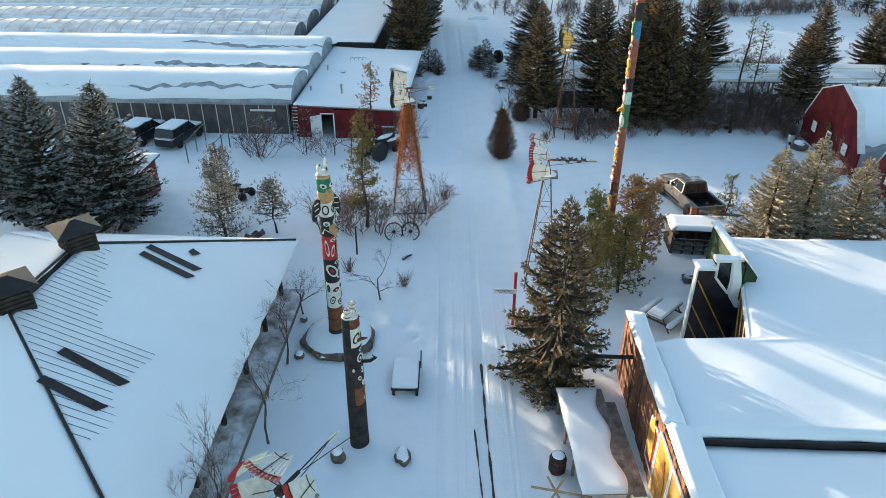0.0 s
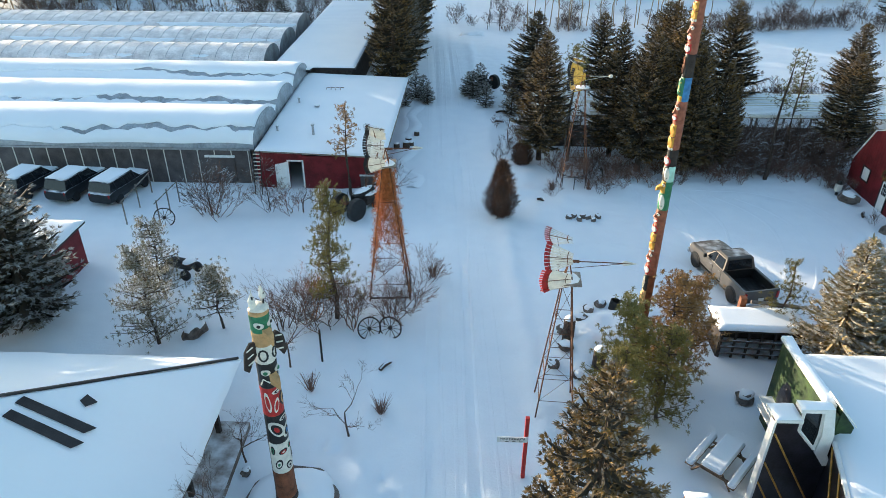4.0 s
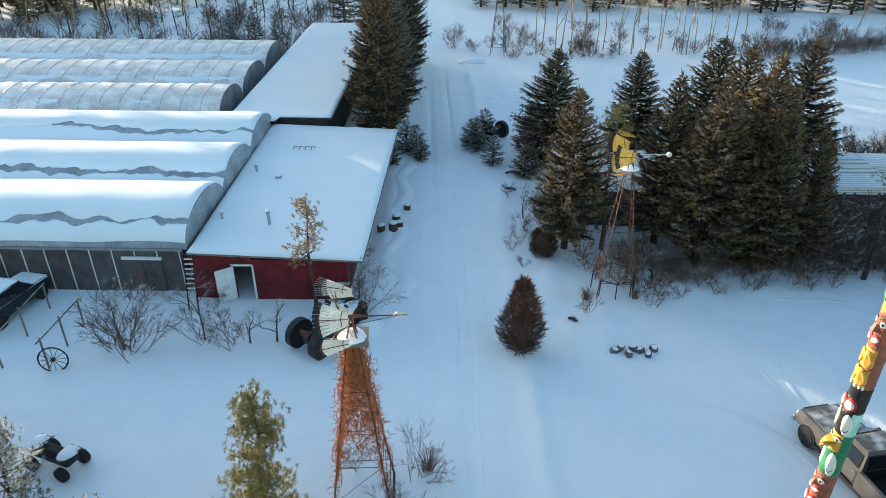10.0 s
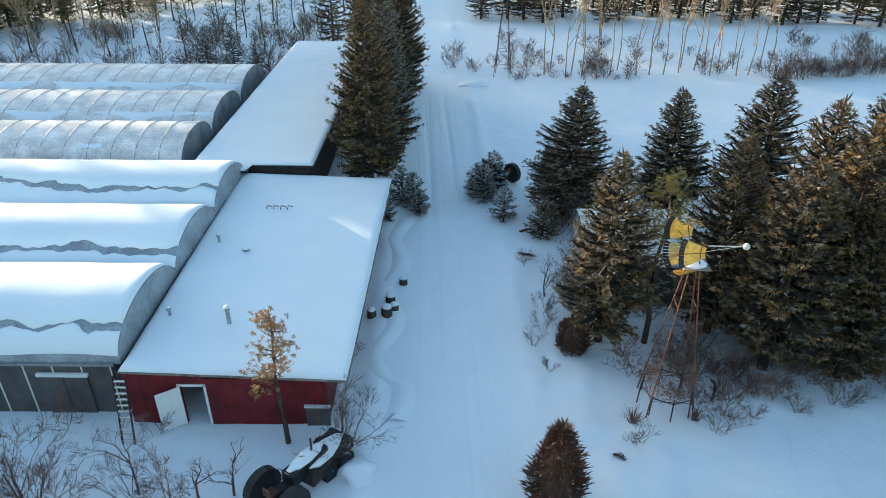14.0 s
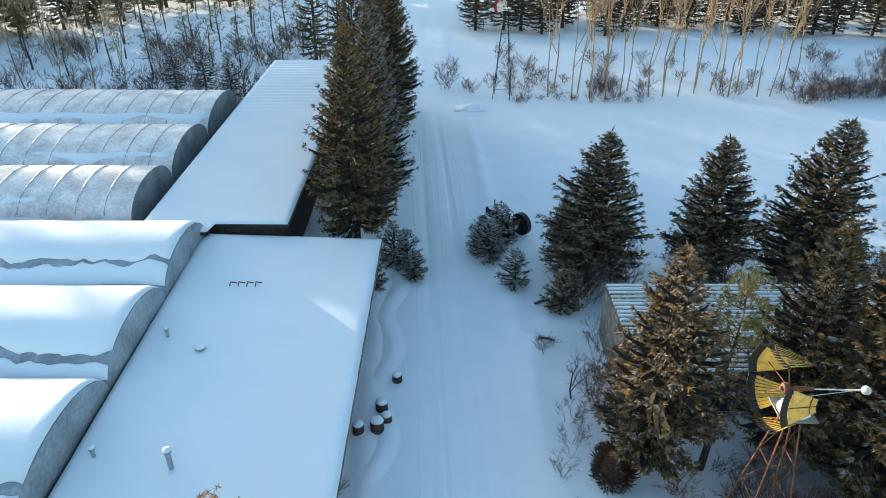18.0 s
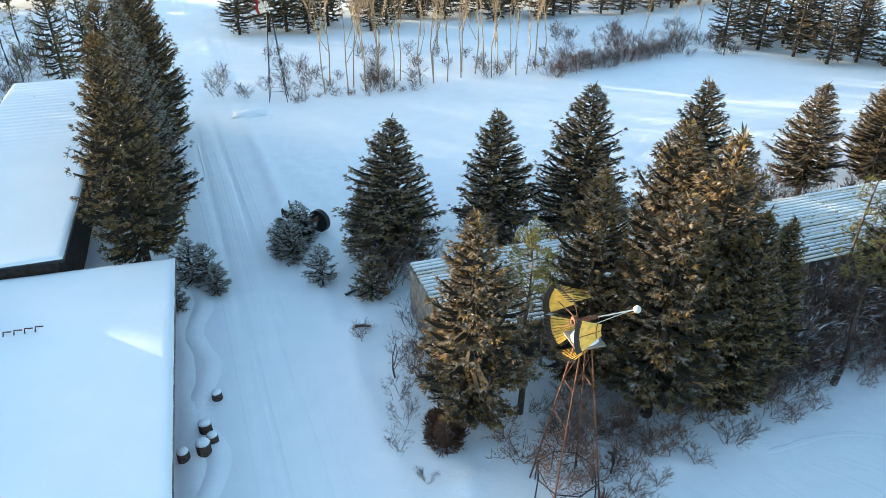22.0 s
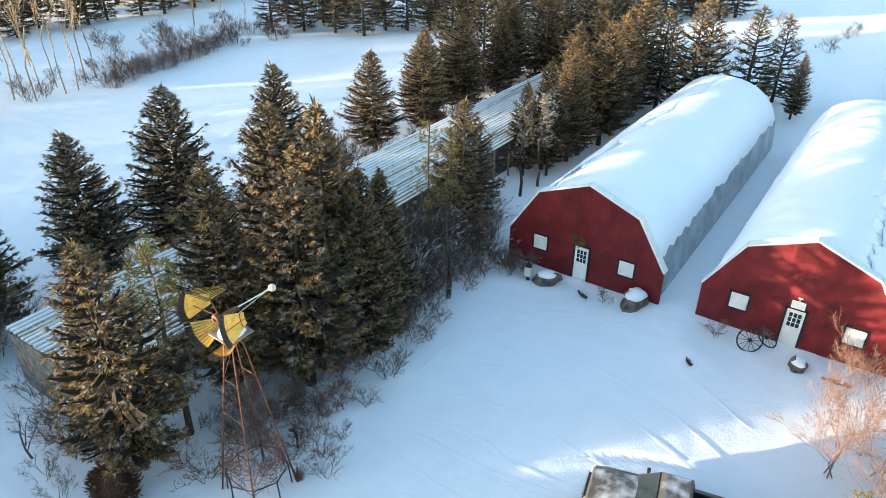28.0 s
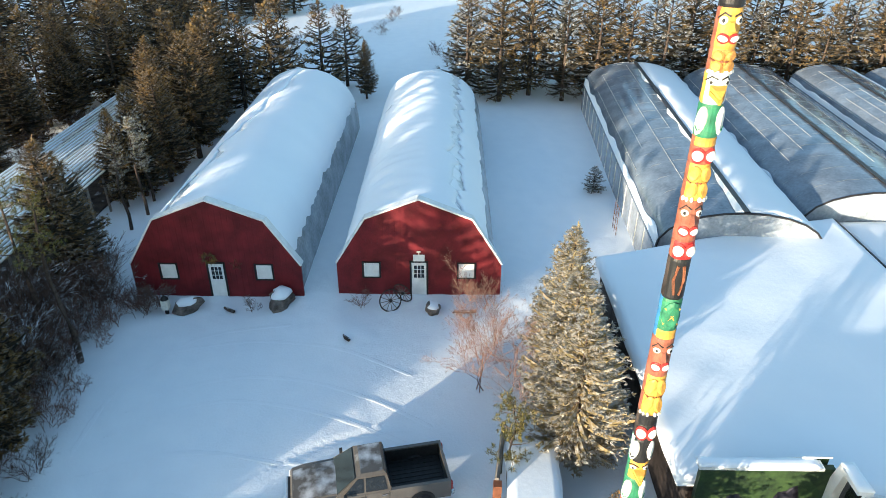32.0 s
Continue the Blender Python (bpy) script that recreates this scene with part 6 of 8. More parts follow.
for k in range(4):
    sx, sy = ((-1, -1), (1, -1), (1, 1), (-1, 1))[k]
    for j in range(520):
        z = 6.9 * (rnd.random() ** 0.6)
        hw_ = 1.05 + (0.16 - 1.05) * z / 6.95
        n_ = 0.05 + 0.13 * (z / 7.0)
        p = Vector((sx * hw_ + rnd.gauss(0, n_ * 0.8), sy * hw_ + rnd.gauss(0, n_ * 0.8), z))
        q = p + Vector((rnd.gauss(0, 0.11), rnd.gauss(0, 0.11), rnd.gauss(0, 0.2)))
        vn_.tube([p, p.lerp(q, 0.5) + Vector((rnd.gauss(0, 0.03), rnd.gauss(0, 0.03), 0)), q], [0.014, 0.011, 0.006], 3, 0, False)
for j in range(2000):
    z = 2.6 + 4.5 * rnd.random() ** 0.8
    hw_ = (1.05 + (0.16 - 1.05) * z / 6.95) * 0.95
    p = Vector((rnd.uniform(-hw_, hw_), rnd.uniform(-hw_, hw_), z))
    q = p + Vector((rnd.gauss(0, 0.13), rnd.gauss(0, 0.13), rnd.gauss(-0.05, 0.22)))
    vn_.tube([p, q], [0.014, 0.006], 3, 0, False)
part("vine_growth", vn_, VINE, wm1, "dry orange climbing vines")
bs_ = Mesh()
for a, b_ in (((-1.05, -1.05), (1.05, -1.05)), ((1.05, -1.05), (1.05, 1.05))):
    bs_.tube([(*a, 0.12), (*b_, 0.12)], 0.05, 5)
part("base_frame", bs_, DARK, wm1)
wm2 = windmill(8.0, 54.2, 7.75, 0.95, "windmill with a yellow slatted wheel on a rusty tower", WHEEL_YELLOW, BLACKP, -3, 1.45, True, RUST, sectors=(88, 168, 250, 312, 8), arrow=1.7)
br = Mesh()
for j in range(700):
    a, z = rnd.uniform(0, 6.28), rnd.uniform(0.9, 2.0)
    r_ = rnd.uniform(0.75, 1.05)
    p = Vector((r_ * math.cos(a), r_ * math.sin(a), z))
    q = p + Vector((rnd.gauss(0, 0.2), rnd.gauss(0, 0.2), rnd.gauss(0, 0.16)))
    br.tube([p, q], [0.010, 0.005], 3, 0, False)
part("vine_growth", br, RED_TWIG, wm2, "tangle of dry reddish vines")
for k in range(8):
    a, b_ = k * 0.785, (k + 1) * 0.785
    cg = Mesh()
    cg.tube([(1.15 * math.cos(a), 1.15 * math.sin(a), 0), (1.1 * math.cos(a), 1.1 * math.sin(a), 1.05)], 0.03, 4)
    part("cage_post", cg, BLACKP, wm2)
    cg = Mesh()
    cg.tube([(1.1 * math.cos(a), 1.1 * math.sin(a), 0.95), (1.1 * math.cos(b_), 1.1 * math.sin(b_), 0.95)], 0.028, 4)
    part("cage_rail", cg, BLACKP, wm2)
windmill(4.0, 31.1, 7.0, 0.75, "windmill with a red-tipped white slatted wheel beside the lane", CREAM, SCARLET, -4, 1.5, sectors=(98, 145, 192, 238, 284), tower=RUST, arrow=2.3)
windmill(4.4, 105.4, 9.2, 0.85, "far windmill with a red and white wheel at the field's edge", CREAM, SCARLET, -10, 1.5, tower=BLACKP, platform=True)
windmill(-4.5, 12.4, 5.6, 0.75, "windmill with a red-edged white slatted wheel", CREAM, SCARLET, 62, 1.55, sectors=(30, 90, 150, 210, 270, 330), tower=DARK)


# ---- totem poles, each one carved log ----
TM = [BLACKP, CREAM, REDBROWN, YELLOW, GREEN, MINT, ORANGE, SCARLET, BLUE, TAN, BROWN, DARK]
BK, WH, RB, YE, GR, MI, OR, SC, BL, TA, BR, DK = range(12)


def on_log(r, a, z, lift=0.0):
    """A point on a log of radius r, a degrees round from its carved face."""
    return Vector(((r + lift) * math.cos(radians(a)), (r + lift) * math.sin(radians(a)), z))


def oval(mb, r, a, z, half_w, half_h, slot, t=0.03, spin=0.0, n=12):
    """A carved oval boss that lies against the log."""
    out = Vector((math.cos(radians(a)), math.sin(radians(a)), 0))
    sd = Vector((-out.y, out.x, 0))
    c = out * r + Vector((0, 0, z))
    loops = []
    for d, k in ((-0.06, 1.0), (t * 0.6, 1.0), (t, 0.72)):
        l = []
        for q in range(n):
            x, y = half_w * k * math.cos(6.28318 * q / n), half_h * k * math.sin(6.28318 * q / n)
            x, y = x * math.cos(spin) - y * math.sin(spin), x * math.sin(spin) + y * math.cos(spin)
            l.append(tuple(c + sd * x + Vector((0, 0, y)) + out * (d - 0.5 * x * x / r)))
        loops.append(l)
    mb.loft(loops, slot)


def stroke(mb, r, pts, slot, thick=0.018):
    """A painted line in low relief through (degrees, height)."""
    mb.tube([on_log(r, a, z) for a, z in pts], thick, 5, slot)


def ring(mb, r, a, z, wa, hz, slot, thick=0.02, start=0, end=360):
    stroke(mb, r, [(a + wa * math.cos(radians(q)), z + hz * math.sin(radians(q))) for q in range(start, end + 1, 30)], slot, thick)


def carve(mb, r, z0, z1, kind, feat, body):
    """The carved features of one figure between two heights."""
    h = z1 - z0
    if kind in ("head", "beak"):
        for s in (-1, 1):
            oval(mb, r, 38 * s, z0 + h * 0.70, r * 0.36, min(0.06, h * 0.10), WH, 0.025, -0.25 * s)
            oval(mb, r + 0.02, 36 * s, z0 + h * 0.70, r * 0.13, min(0.035, h * 0.06), BK, 0.015)
            stroke(mb, r * 1.03, [(8 * s, z0 + h * 0.80), (38 * s, z0 + h * 0.88), (68 * s, z0 + h * 0.74)], BK, 0.016)
    if kind == "head":
        mb.loft([[(r * 0.95, -0.05, z0 + h * 0.70), (r * 0.95, 0.05, z0 + h * 0.70), (r * 0.95, 0.09, z0 + h * 0.46), (r * 0.95, -0.09, z0 + h * 0.46)],
                 [(r * 1.15, -0.03, z0 + h * 0.66), (r * 1.15, 0.03, z0 + h * 0.66), (r * 1.42, 0.05, z0 + h * 0.47), (r * 1.42, -0.05, z0 + h * 0.47)]], body)
        for s in (-1, 1):
            oval(mb, r, 26 * s, z0 + h * 0.27, r * 0.52, h * 0.13, SC, 0.03, 0.25 * s)
            oval(mb, r + 0.025, 26 * s, z0 + h * 0.27, r * 0.42, h * 0.075, WH, 0.025, 0.25 * s)
    if kind == "beak":
        for dz, tip, sl in ((0.0, 0.0, feat), (-0.17, -0.02, feat)):
            mb.loft([[(r * 0.9, -0.13, z0 + h * (0.62 + dz)), (r * 0.9, 0.13, z0 + h * (0.62 + dz)), (r * 0.9, 0.13, z0 + h * (0.48 + dz)), (r * 0.9, -0.13, z0 + h * (0.48 + dz))],
                     [(r * 1.55, -0.08, z0 + h * (0.52 + dz)), (r * 1.55, 0.08, z0 + h * (0.52 + dz)), (r * 1.55, 0.08, z0 + h * (0.40 + dz)), (r * 1.55, -0.08, z0 + h * (0.40 + dz))],
                     [(r * 2.0, -0.02, z0 + h * (0.34 + dz)), (r * 2.0, 0.02, z0 + h * (0.34 + dz)), (r * 2.0, 0.02, z0 + h * (0.28 + dz)), (r * 2.0, -0.02, z0 + h * (0.28 + dz))]], sl)
        stroke(mb, r * 1.1, [(-30, z0 + h * 0.44), (0, z0 + h * 0.42), (30, z0 + h * 0.44)], BK, 0.02)
    if kind == "wings":
        for s in (-1, 1):
            oval(mb, r, 52 * s, z0 + h * 0.5, r * 0.50, h * 0.44, WH, 0.05, 0.12 * s)
            stroke(mb, r + 0.05, [(40 * s, z0 + h * 0.30), (52 * s, z0 + h * 0.22), (66 * s, z0 + h * 0.34)], feat, 0.012)
    if kind == "lobes":
        for s in (-1, 1):
            for q, hh in ((0.74, 0.22), (0.28, 0.24)):
                oval(mb, r, 30 * s, z0 + h * q, r * 0.52, h * hh, body, 0.05, 0.3 * s)
            stroke(mb, r * 1.06, [(4 * s, z0 + h * 0.5), (35 * s, z0 + h * 0.47), (70 * s, z0 + h * 0.56)], BR, 0.018)
            for q in (18, 40, 58):
                oval(mb, r, q * s, z0 + h * 0.04, 0.028, min(0.05, h * 0.09), WH, 0.05)
    if kind == "mouth":
        for s in (-1, 1):
            oval(mb, r, 30 * s, z0 + h * 0.5, r * 0.62, h * 0.46, SC, 0.04)
            oval(mb, r + 0.035, 30 * s, z0 + h * 0.52, r * 0.50, h * 0.30, WH, 0.03)
    if kind == "turtle":
        oval(mb, r, 0, z0 + h * 0.5, r * 0.85, h * 0.46, GR, 0.06)
        for a0, a1 in ((-34, 34), (34, -34)):
            stroke(mb, r * 1.18, [(a0, z0 + h * 0.25), (0, z0 + h * 0.5), (a1, z0 + h * 0.75)], YE, 0.018)
        ring(mb, r * 1.10, 0, z0 + h * 0.5, 44, h * 0.42, YE, 0.016)
    if kind == "crest":
        for s in (-1, 1):
            stroke(mb, r * 1.04, [(12 * s, z0 + h * 0.15), (26 * s, z0 + h * 0.5), (14 * s, z0 + h * 0.85)], feat, 0.03)


def log_bands(mb, bands, radius, open_face=66, n=20):
    """The turned log itself: each band painted on its face, plainer behind."""
    for z0, z1, front, back, kind, feat in bands:
        h = z1 - z0
        rings = [(z0, 0.955), (z0 + min(0.05, h * 0.12), 1.03), (z0 + h * 0.5, 1.0), (z1 - min(0.05, h * 0.12), 1.03), (z1, 0.955)]
        mb.loft([[tuple(on_log(radius(z) * k, 360 * (q - 0.5) / n, z)) for q in range(n)] for z, k in rings], back)
        nf = n * (len(rings) - 1)
        for f in range(nf):
            a = (360 * (f % n) / n + 180) % 360 - 180
            if abs(a) <= open_face:
                mb.m[len(mb.m) - nf - 2 + f] = front
        carve(mb, radius((z0 + z1) / 2), z0, z1, kind, feat, front)


tall = Mesh()
log_bands(tall, (
    (0.0, 2.2, BR, BR, "", BR), (2.2, 3.9, TA, BR, "lobes", BR), (3.9, 4.7, BK, BR, "crest", WH), (4.7, 5.2, RB, RB, "mouth", WH), (5.2, 5.9, RB, RB, "head", WH), (5.9, 6.7, YE, RB, "lobes", BR),
    (6.7, 7.1, RB, RB, "mouth", SC), (7.1, 7.8, RB, RB, "head", WH), (7.8, 8.55, GR, GR, "wings", GR), (8.55, 9.05, YE, GR, "beak", YE), (9.05, 9.7, BK, MI, "wings", BK), (9.7, 10.1, BK, DK, "mouth", WH),
    (10.1, 10.4, BK, DK, "", BK), (10.4, 11.4, YE, RB, "lobes", BR), (11.4, 12.3, RB, RB, "head", WH), (12.3, 12.5, YE, BL, "", YE), (12.5, 13.2, GR, BL, "turtle", YE), (13.2, 14.05, BK, DK, "crest", BR),
    (14.05, 14.4, SC, RB, "mouth", WH), (14.4, 15.2, RB, RB, "head", WH), (15.2, 15.85, YE, RB, "lobes", BR), (15.85, 16.15, RB, RB, "mouth", WH), (16.15, 16.3, YE, RB, "", YE), (16.3, 16.85, GR, GR, "wings", GR),
    (16.85, 17.35, WH, YE, "beak", YE), (17.35, 17.7, OR, RB, "lobes", BR), (17.7, 18.3, YE, RB, "head", WH), (18.3, 18.7, BK, BK, "", BK)), lambda z: 0.245 - 0.0034 * z, 62)
thing("totem_pole", "very tall carved totem pole painted yellow, red-brown, green, white and black", "totem pole", pose(8.17, 34.5, 0, 0, 0, 178), mb=tall, material=TM)

mid = Mesh()
log_bands(mid, ((-0.1, 0.5, DK, DK, "", BK), (0.5, 1.75, BR, DK, "", BK), (1.75, 3.1, WH, BK, "", BK), (3.1, 4.3, BK, BK, "", BK), (4.3, 5.45, SC, SC, "", BK), (5.45, 6.4, BK, DK, "", BK), (6.4, 7.05, WH, TA, "", BK), (7.05, 7.55, TA, TA, "", BK), (7.55, 8.15, GR, GR, "", BK), (8.15, 8.3, TA, TA, "", BK)),
          lambda z: 0.36 - 0.008 * z + 0.10 * max(0.0, 0.6 - z), 100)
rm = lambda z: 0.365 - 0.008 * z
def eye_form(mb, r, a, z, w, h, outer, inner, core, spin=0.0):
    """An oval within an oval within an oval, the way such poles are painted."""
    oval(mb, r, a, z, w, h, outer, 0.012, spin)
    oval(mb, r + 0.010, a, z, w * 0.68, h * 0.68, inner, 0.010, spin)
    oval(mb, r + 0.018, a, z, w * 0.34, h * 0.34, core, 0.010, spin)


for a, z, w, h, o, n_, c, sp in ((15, 2.05, 0.13, 0.17, BK, WH, BK, 0.2), (-45, 2.2, 0.12, 0.22, BK, WH, GR, -0.3), (65, 2.3, 0.10, 0.26, BK, WH, BK, 0.0), (-12, 2.75, 0.16, 0.10, BK, SC, WH, 0.5), (38, 2.85, 0.10, 0.12, GR, BK, SC, 0.0), (-72, 2.8, 0.09, 0.2, BK, GR, BK, 0.0),
                                 (-30, 3.75, 0.22, 0.36, WH, BK, SC, 0.5), (32, 3.55, 0.15, 0.28, WH, BK, BL, -0.3), (70, 3.9, 0.10, 0.25, WH, SC, BK, 0.0), (20, 4.15, 0.16, 0.08, WH, BK, WH, 0.3),
                                 (-55, 4.9, 0.09, 0.42, WH, SC, SC, 0.1), (-8, 4.75, 0.08, 0.30, WH, SC, SC, -0.2), (40, 4.9, 0.14, 0.30, BK, TA, BK, 0.0), (10, 5.3, 0.20, 0.09, WH, BK, WH, 0.2), (76, 4.8, 0.09, 0.3, BK, WH, BK, 0.0)):
    eye_form(mid, rm(z), a, z, w, h, o, n_, c, sp)
for s in (-1, 1):
    oval(mid, rm(6), 42 * s, 6.1, 0.15, 0.11, WH, 0.03)
    oval(mid, rm(6) + 0.03, 42 * s, 6.1, 0.07, 0.06, GR, 0.03)
    stroke(mid, rm(6), [(80 * s, 5.6), (60 * s, 5.85), (25 * s, 5.7)], WH, 0.03)
    ring(mid, rm(6.7), 40 * s, 6.75, 24, 0.2, BK, 0.035)
    oval(mid, rm(7.8), 40 * s, 7.85, 0.16, 0.10, WH, 0.03, 0.4 * s)
    oval(mid, rm(7.8) + 0.03, 40 * s, 7.85, 0.06, 0.05, BK, 0.03)
    mid.tube([(0, s * 0.14, 8.25), (0.03, s * 0.19, 8.65), (0.02, s * 0.15, 9.0)], [0.10, 0.11, 0.03], 8, WH)      # long ears
    mid.tube([(0.07, s * 0.17, 8.42), (0.09, s * 0.19, 8.8)], 0.03, 5, BK)
    mid.plate([(0, 0.05), (0.20, 0.12), (0.42, -0.15), (0.5, -0.75), (0.36, -0.9), (0.2, -0.6), (0.0, -0.35)], -0.035, 0.035, DK, m=pose(0.02, s * 0.26, 7.15, 90, 0, 90 * s))
    for q in (-0.05, -0.3, -0.55):
        mid.tube([(0.062, s * 0.40, 7.15 + q), (0.062, s * 0.62, 7.08 + q)], 0.028, 4, WH)
        mid.tube([(-0.022, s * 0.40, 7.15 + q), (-0.022, s * 0.62, 7.08 + q)], 0.028, 4, WH)
for z, hh in ((5.75, 0.30), (7.45, 0.26)):               # hooked beaks
    mid.loft([[(0.26, -0.13, z + hh), (0.26, 0.13, z + hh), (0.26, 0.13, z - 0.1), (0.26, -0.13, z - 0.1)], [(0.52, -0.09, z + hh * 0.6), (0.52, 0.09, z + hh * 0.6), (0.52, 0.09, z - 0.12), (0.52, -0.09, z - 0.12)], [(0.62, -0.02, z), (0.62, 0.02, z), (0.60, 0.02, z - 0.22), (0.60, -0.02, z - 0.22)]], TA)
mid.lumps((0, 0, 8.3), (0.30, 0.30, 0.16), 3, 0.1, 6, 12, WH, 0.0)
thing("totem_pole", "painted totem pole with red, green and black figures, long white ears", "totem pole", pose(-5.96, 25.74, 0.35, 0, 0, -42), mb=mid, material=TM)

dark = Mesh()
log_bands(dark, ((-0.2, 2.2, DK, DK, "", BK), (2.2, 3.0, BR, DK, "", BK), (3.0, 4.0, DK, DK, "", BK), (4.0, 4.9, BK, DK, "", BK), (4.9, 5.7, WH, BK, "", BK), (5.7, 6.1, BR, BK, "", BK)), lambda z: 0.37 - 0.009 * z, 70)
rd = lambda z: 0.375 - 0.009 * z
for a, z, w, h, o, n_, c, sp in ((20, 2.45, 0.13, 0.10, WH, DK, WH, 0.4), (45, 2.85, 0.12, 0.16, WH, BK, WH, 0.0), (5, 3.2, 0.10, 0.14, WH, WH, BK, 0.3), (50, 3.4, 0.12, 0.12, WH, DK, WH, -0.3), (-25, 3.5, 0.11, 0.16, DK, WH, DK, 0.2), (20, 3.75, 0.16, 0.09, WH, DK, WH, 0.2),
                                 (40, 4.25, 0.12, 0.20, WH, WH, BK, 0.2), (-10, 4.4, 0.13, 0.20, WH, BK, WH, -0.2), (15, 4.75, 0.18, 0.08, WH, BK, BK, 0.2), (35, 5.2, 0.14, 0.20, BK, WH, BK, 0.5), (-25, 5.3, 0.12, 0.24, BK, WH, WH, -0.4), (62, 5.45, 0.08, 0.2, BK, WH, BK, 0.0)):
    eye_form(dark, rd(z), a, z, w, h, o, n_, c, sp)
for q in (-0.2, 0.0, 0.2):
    oval(dark, rd(3.9), 60 * q / 0.2, 3.9, 0.05, 0.07, WH, 0.03)
dark.tube([(0.2, 0.1, 4.05), (0.62, 0.15, 4.2), (0.85, 0.15, 4.42), (0.72, 0.15, 4.50)], [0.06, 0.07, 0.06, 0.03], 6, BK)          # carved arms
dark.tube([(0.24, 0.16, 4.13), (0.6, 0.21, 4.26), (0.8, 0.21, 4.42)], 0.035, 5, WH)
dark.tube([(0.2, -0.1, 5.1), (0.5, -0.12, 5.35), (0.72, -0.12, 5.45)], [0.06, 0.06, 0.03], 6, BR)
for s in (-1, 1):
    dark.tube([(0.0, s * 0.15, 6.05), (0.02, s * 0.20, 6.35), (0.0, s * 0.17, 6.62)], [0.10, 0.11, 0.05], 8, WH)
    for q in (6.18, 6.36, 6.52):
        dark.tube([(0.12 * math.cos(k * 0.7854), s * 0.18 + 0.12 * math.sin(k * 0.7854), q) for k in range(9)], 0.014, 4, BK, False)
dark.lumps((0, 0, 6.1), (0.32, 0.32, 0.12), 5, 0.1, 6, 12, WH, 0.0)
thing("totem_pole", "dark wooden totem pole with white carving and ringed white ears", "totem pole", pose(-3.97, 19.3, 0, 0, 0, -22), mb=dark, material=TM)


# ---- wagon wheels ----
def wagon_wheel(x, y, z, r, tilt, turn, spokes=12, label="old wooden wagon wheel standing in the snow"):
    w = thing("wagon_wheel", label, "wheel", pose(x, y, z, tilt, 0, turn), "wagon wheels")
    b = Mesh()
    pts = [(r * math.cos(k * 0.2618), r * math.sin(k * 0.2618), 0) for k in range(25)]
    b.tube(pts, 0.035, 6, caps=False)
    part("rim", b, DARK, w)
    b = Mesh()
    b.lathe([(0.05, -0.1), (0.09, -0.08), (0.1, 0), (0.09, 0.08), (0.05, 0.1)], 10)
    part("hub", b, DARK, w)
    for k in range(spokes):
        a = 6.28318 * k / spokes
        b = Mesh()
        b.tube([(0.08 * math.cos(a), 0.08 * math.sin(a), 0), (r * math.cos(a), r * math.sin(a), 0)], 0.018, 4)
        part("spoke", b, GREYWOOD, w)
    return w


wagon_wheel(-3.3, 35.9, 0.5, 0.55, 78, -15)
wagon_wheel(-4.3, 35.8, 0.5, 0.55, 70, 20)
wagon_wheel(-18.5, 46.85, 0.55, 0.62, 85, 12)
wagon_wheel(26.75, 41.6, 0.5, 0.58, 72, -65)
wagon_wheel(27.4, 41.0, 0.55, 0.55, 80, 60)


# ---- hitching rails ----
for (xa, ya), (xb, yb) in (((-21.0, 46.9), (-21.3, 51.6)), ((-18.85, 46.9), (-18.85, 50.2))):
    f = thing("hitching_rail", "weathered hitching rail of posts and one long bar", "rail", pose(xa, ya, ground_z(xa, ya)), "hitching rails")
    for k in range(3):
        b = Mesh()
        b.tube([(0, 0, -0.1), (0.02, 0, 1.7 if k < 2 else 1.4)], 0.05, 6)
        part("post", b, GREYWOOD, f, m=pose((xb - xa) * k / 2, (yb - ya) * k / 2, 0))
    b = Mesh()
    b.tube([(0, -0.3, 1.6), (xb - xa, yb - ya + 0.2, 1.45)], 0.035, 6)
    part("bar", b, GREYWOOD, f)


# ---- old tractor with a cart ----
def big_wheel(p, x, y, r, w, turn=0):
    b = Mesh()
    b.lathe([(r * 0.78, -w / 2), (r, -w / 2), (r, w / 2), (r * 0.78, w / 2)], 22, m=pose(0, 0, 0, 0, 90, 0))
    wl = part("wheel", b, BLACK, p, "large black lugged wheel", m=pose(x, y, r, 0, 0, turn))
    for k in range(16):
        b = Mesh()
        b.box(-w / 2, -0.035, r - 0.01, w / 2, 0.035, r + 0.05, m=pose(0, 0, 0, 22.5 * k, 0, 0))
        part("lug", b, BLACK, wl)
    b = Mesh()
    b.lathe([(r * 0.78, -0.04), (r * 0.7, 0), (r * 0.15, 0.02), (r * 0.12, 0.1)], 14, m=pose(0, 0, 0, 0, 90, 0))
    part("rim", b, BLACKCAR, wl)


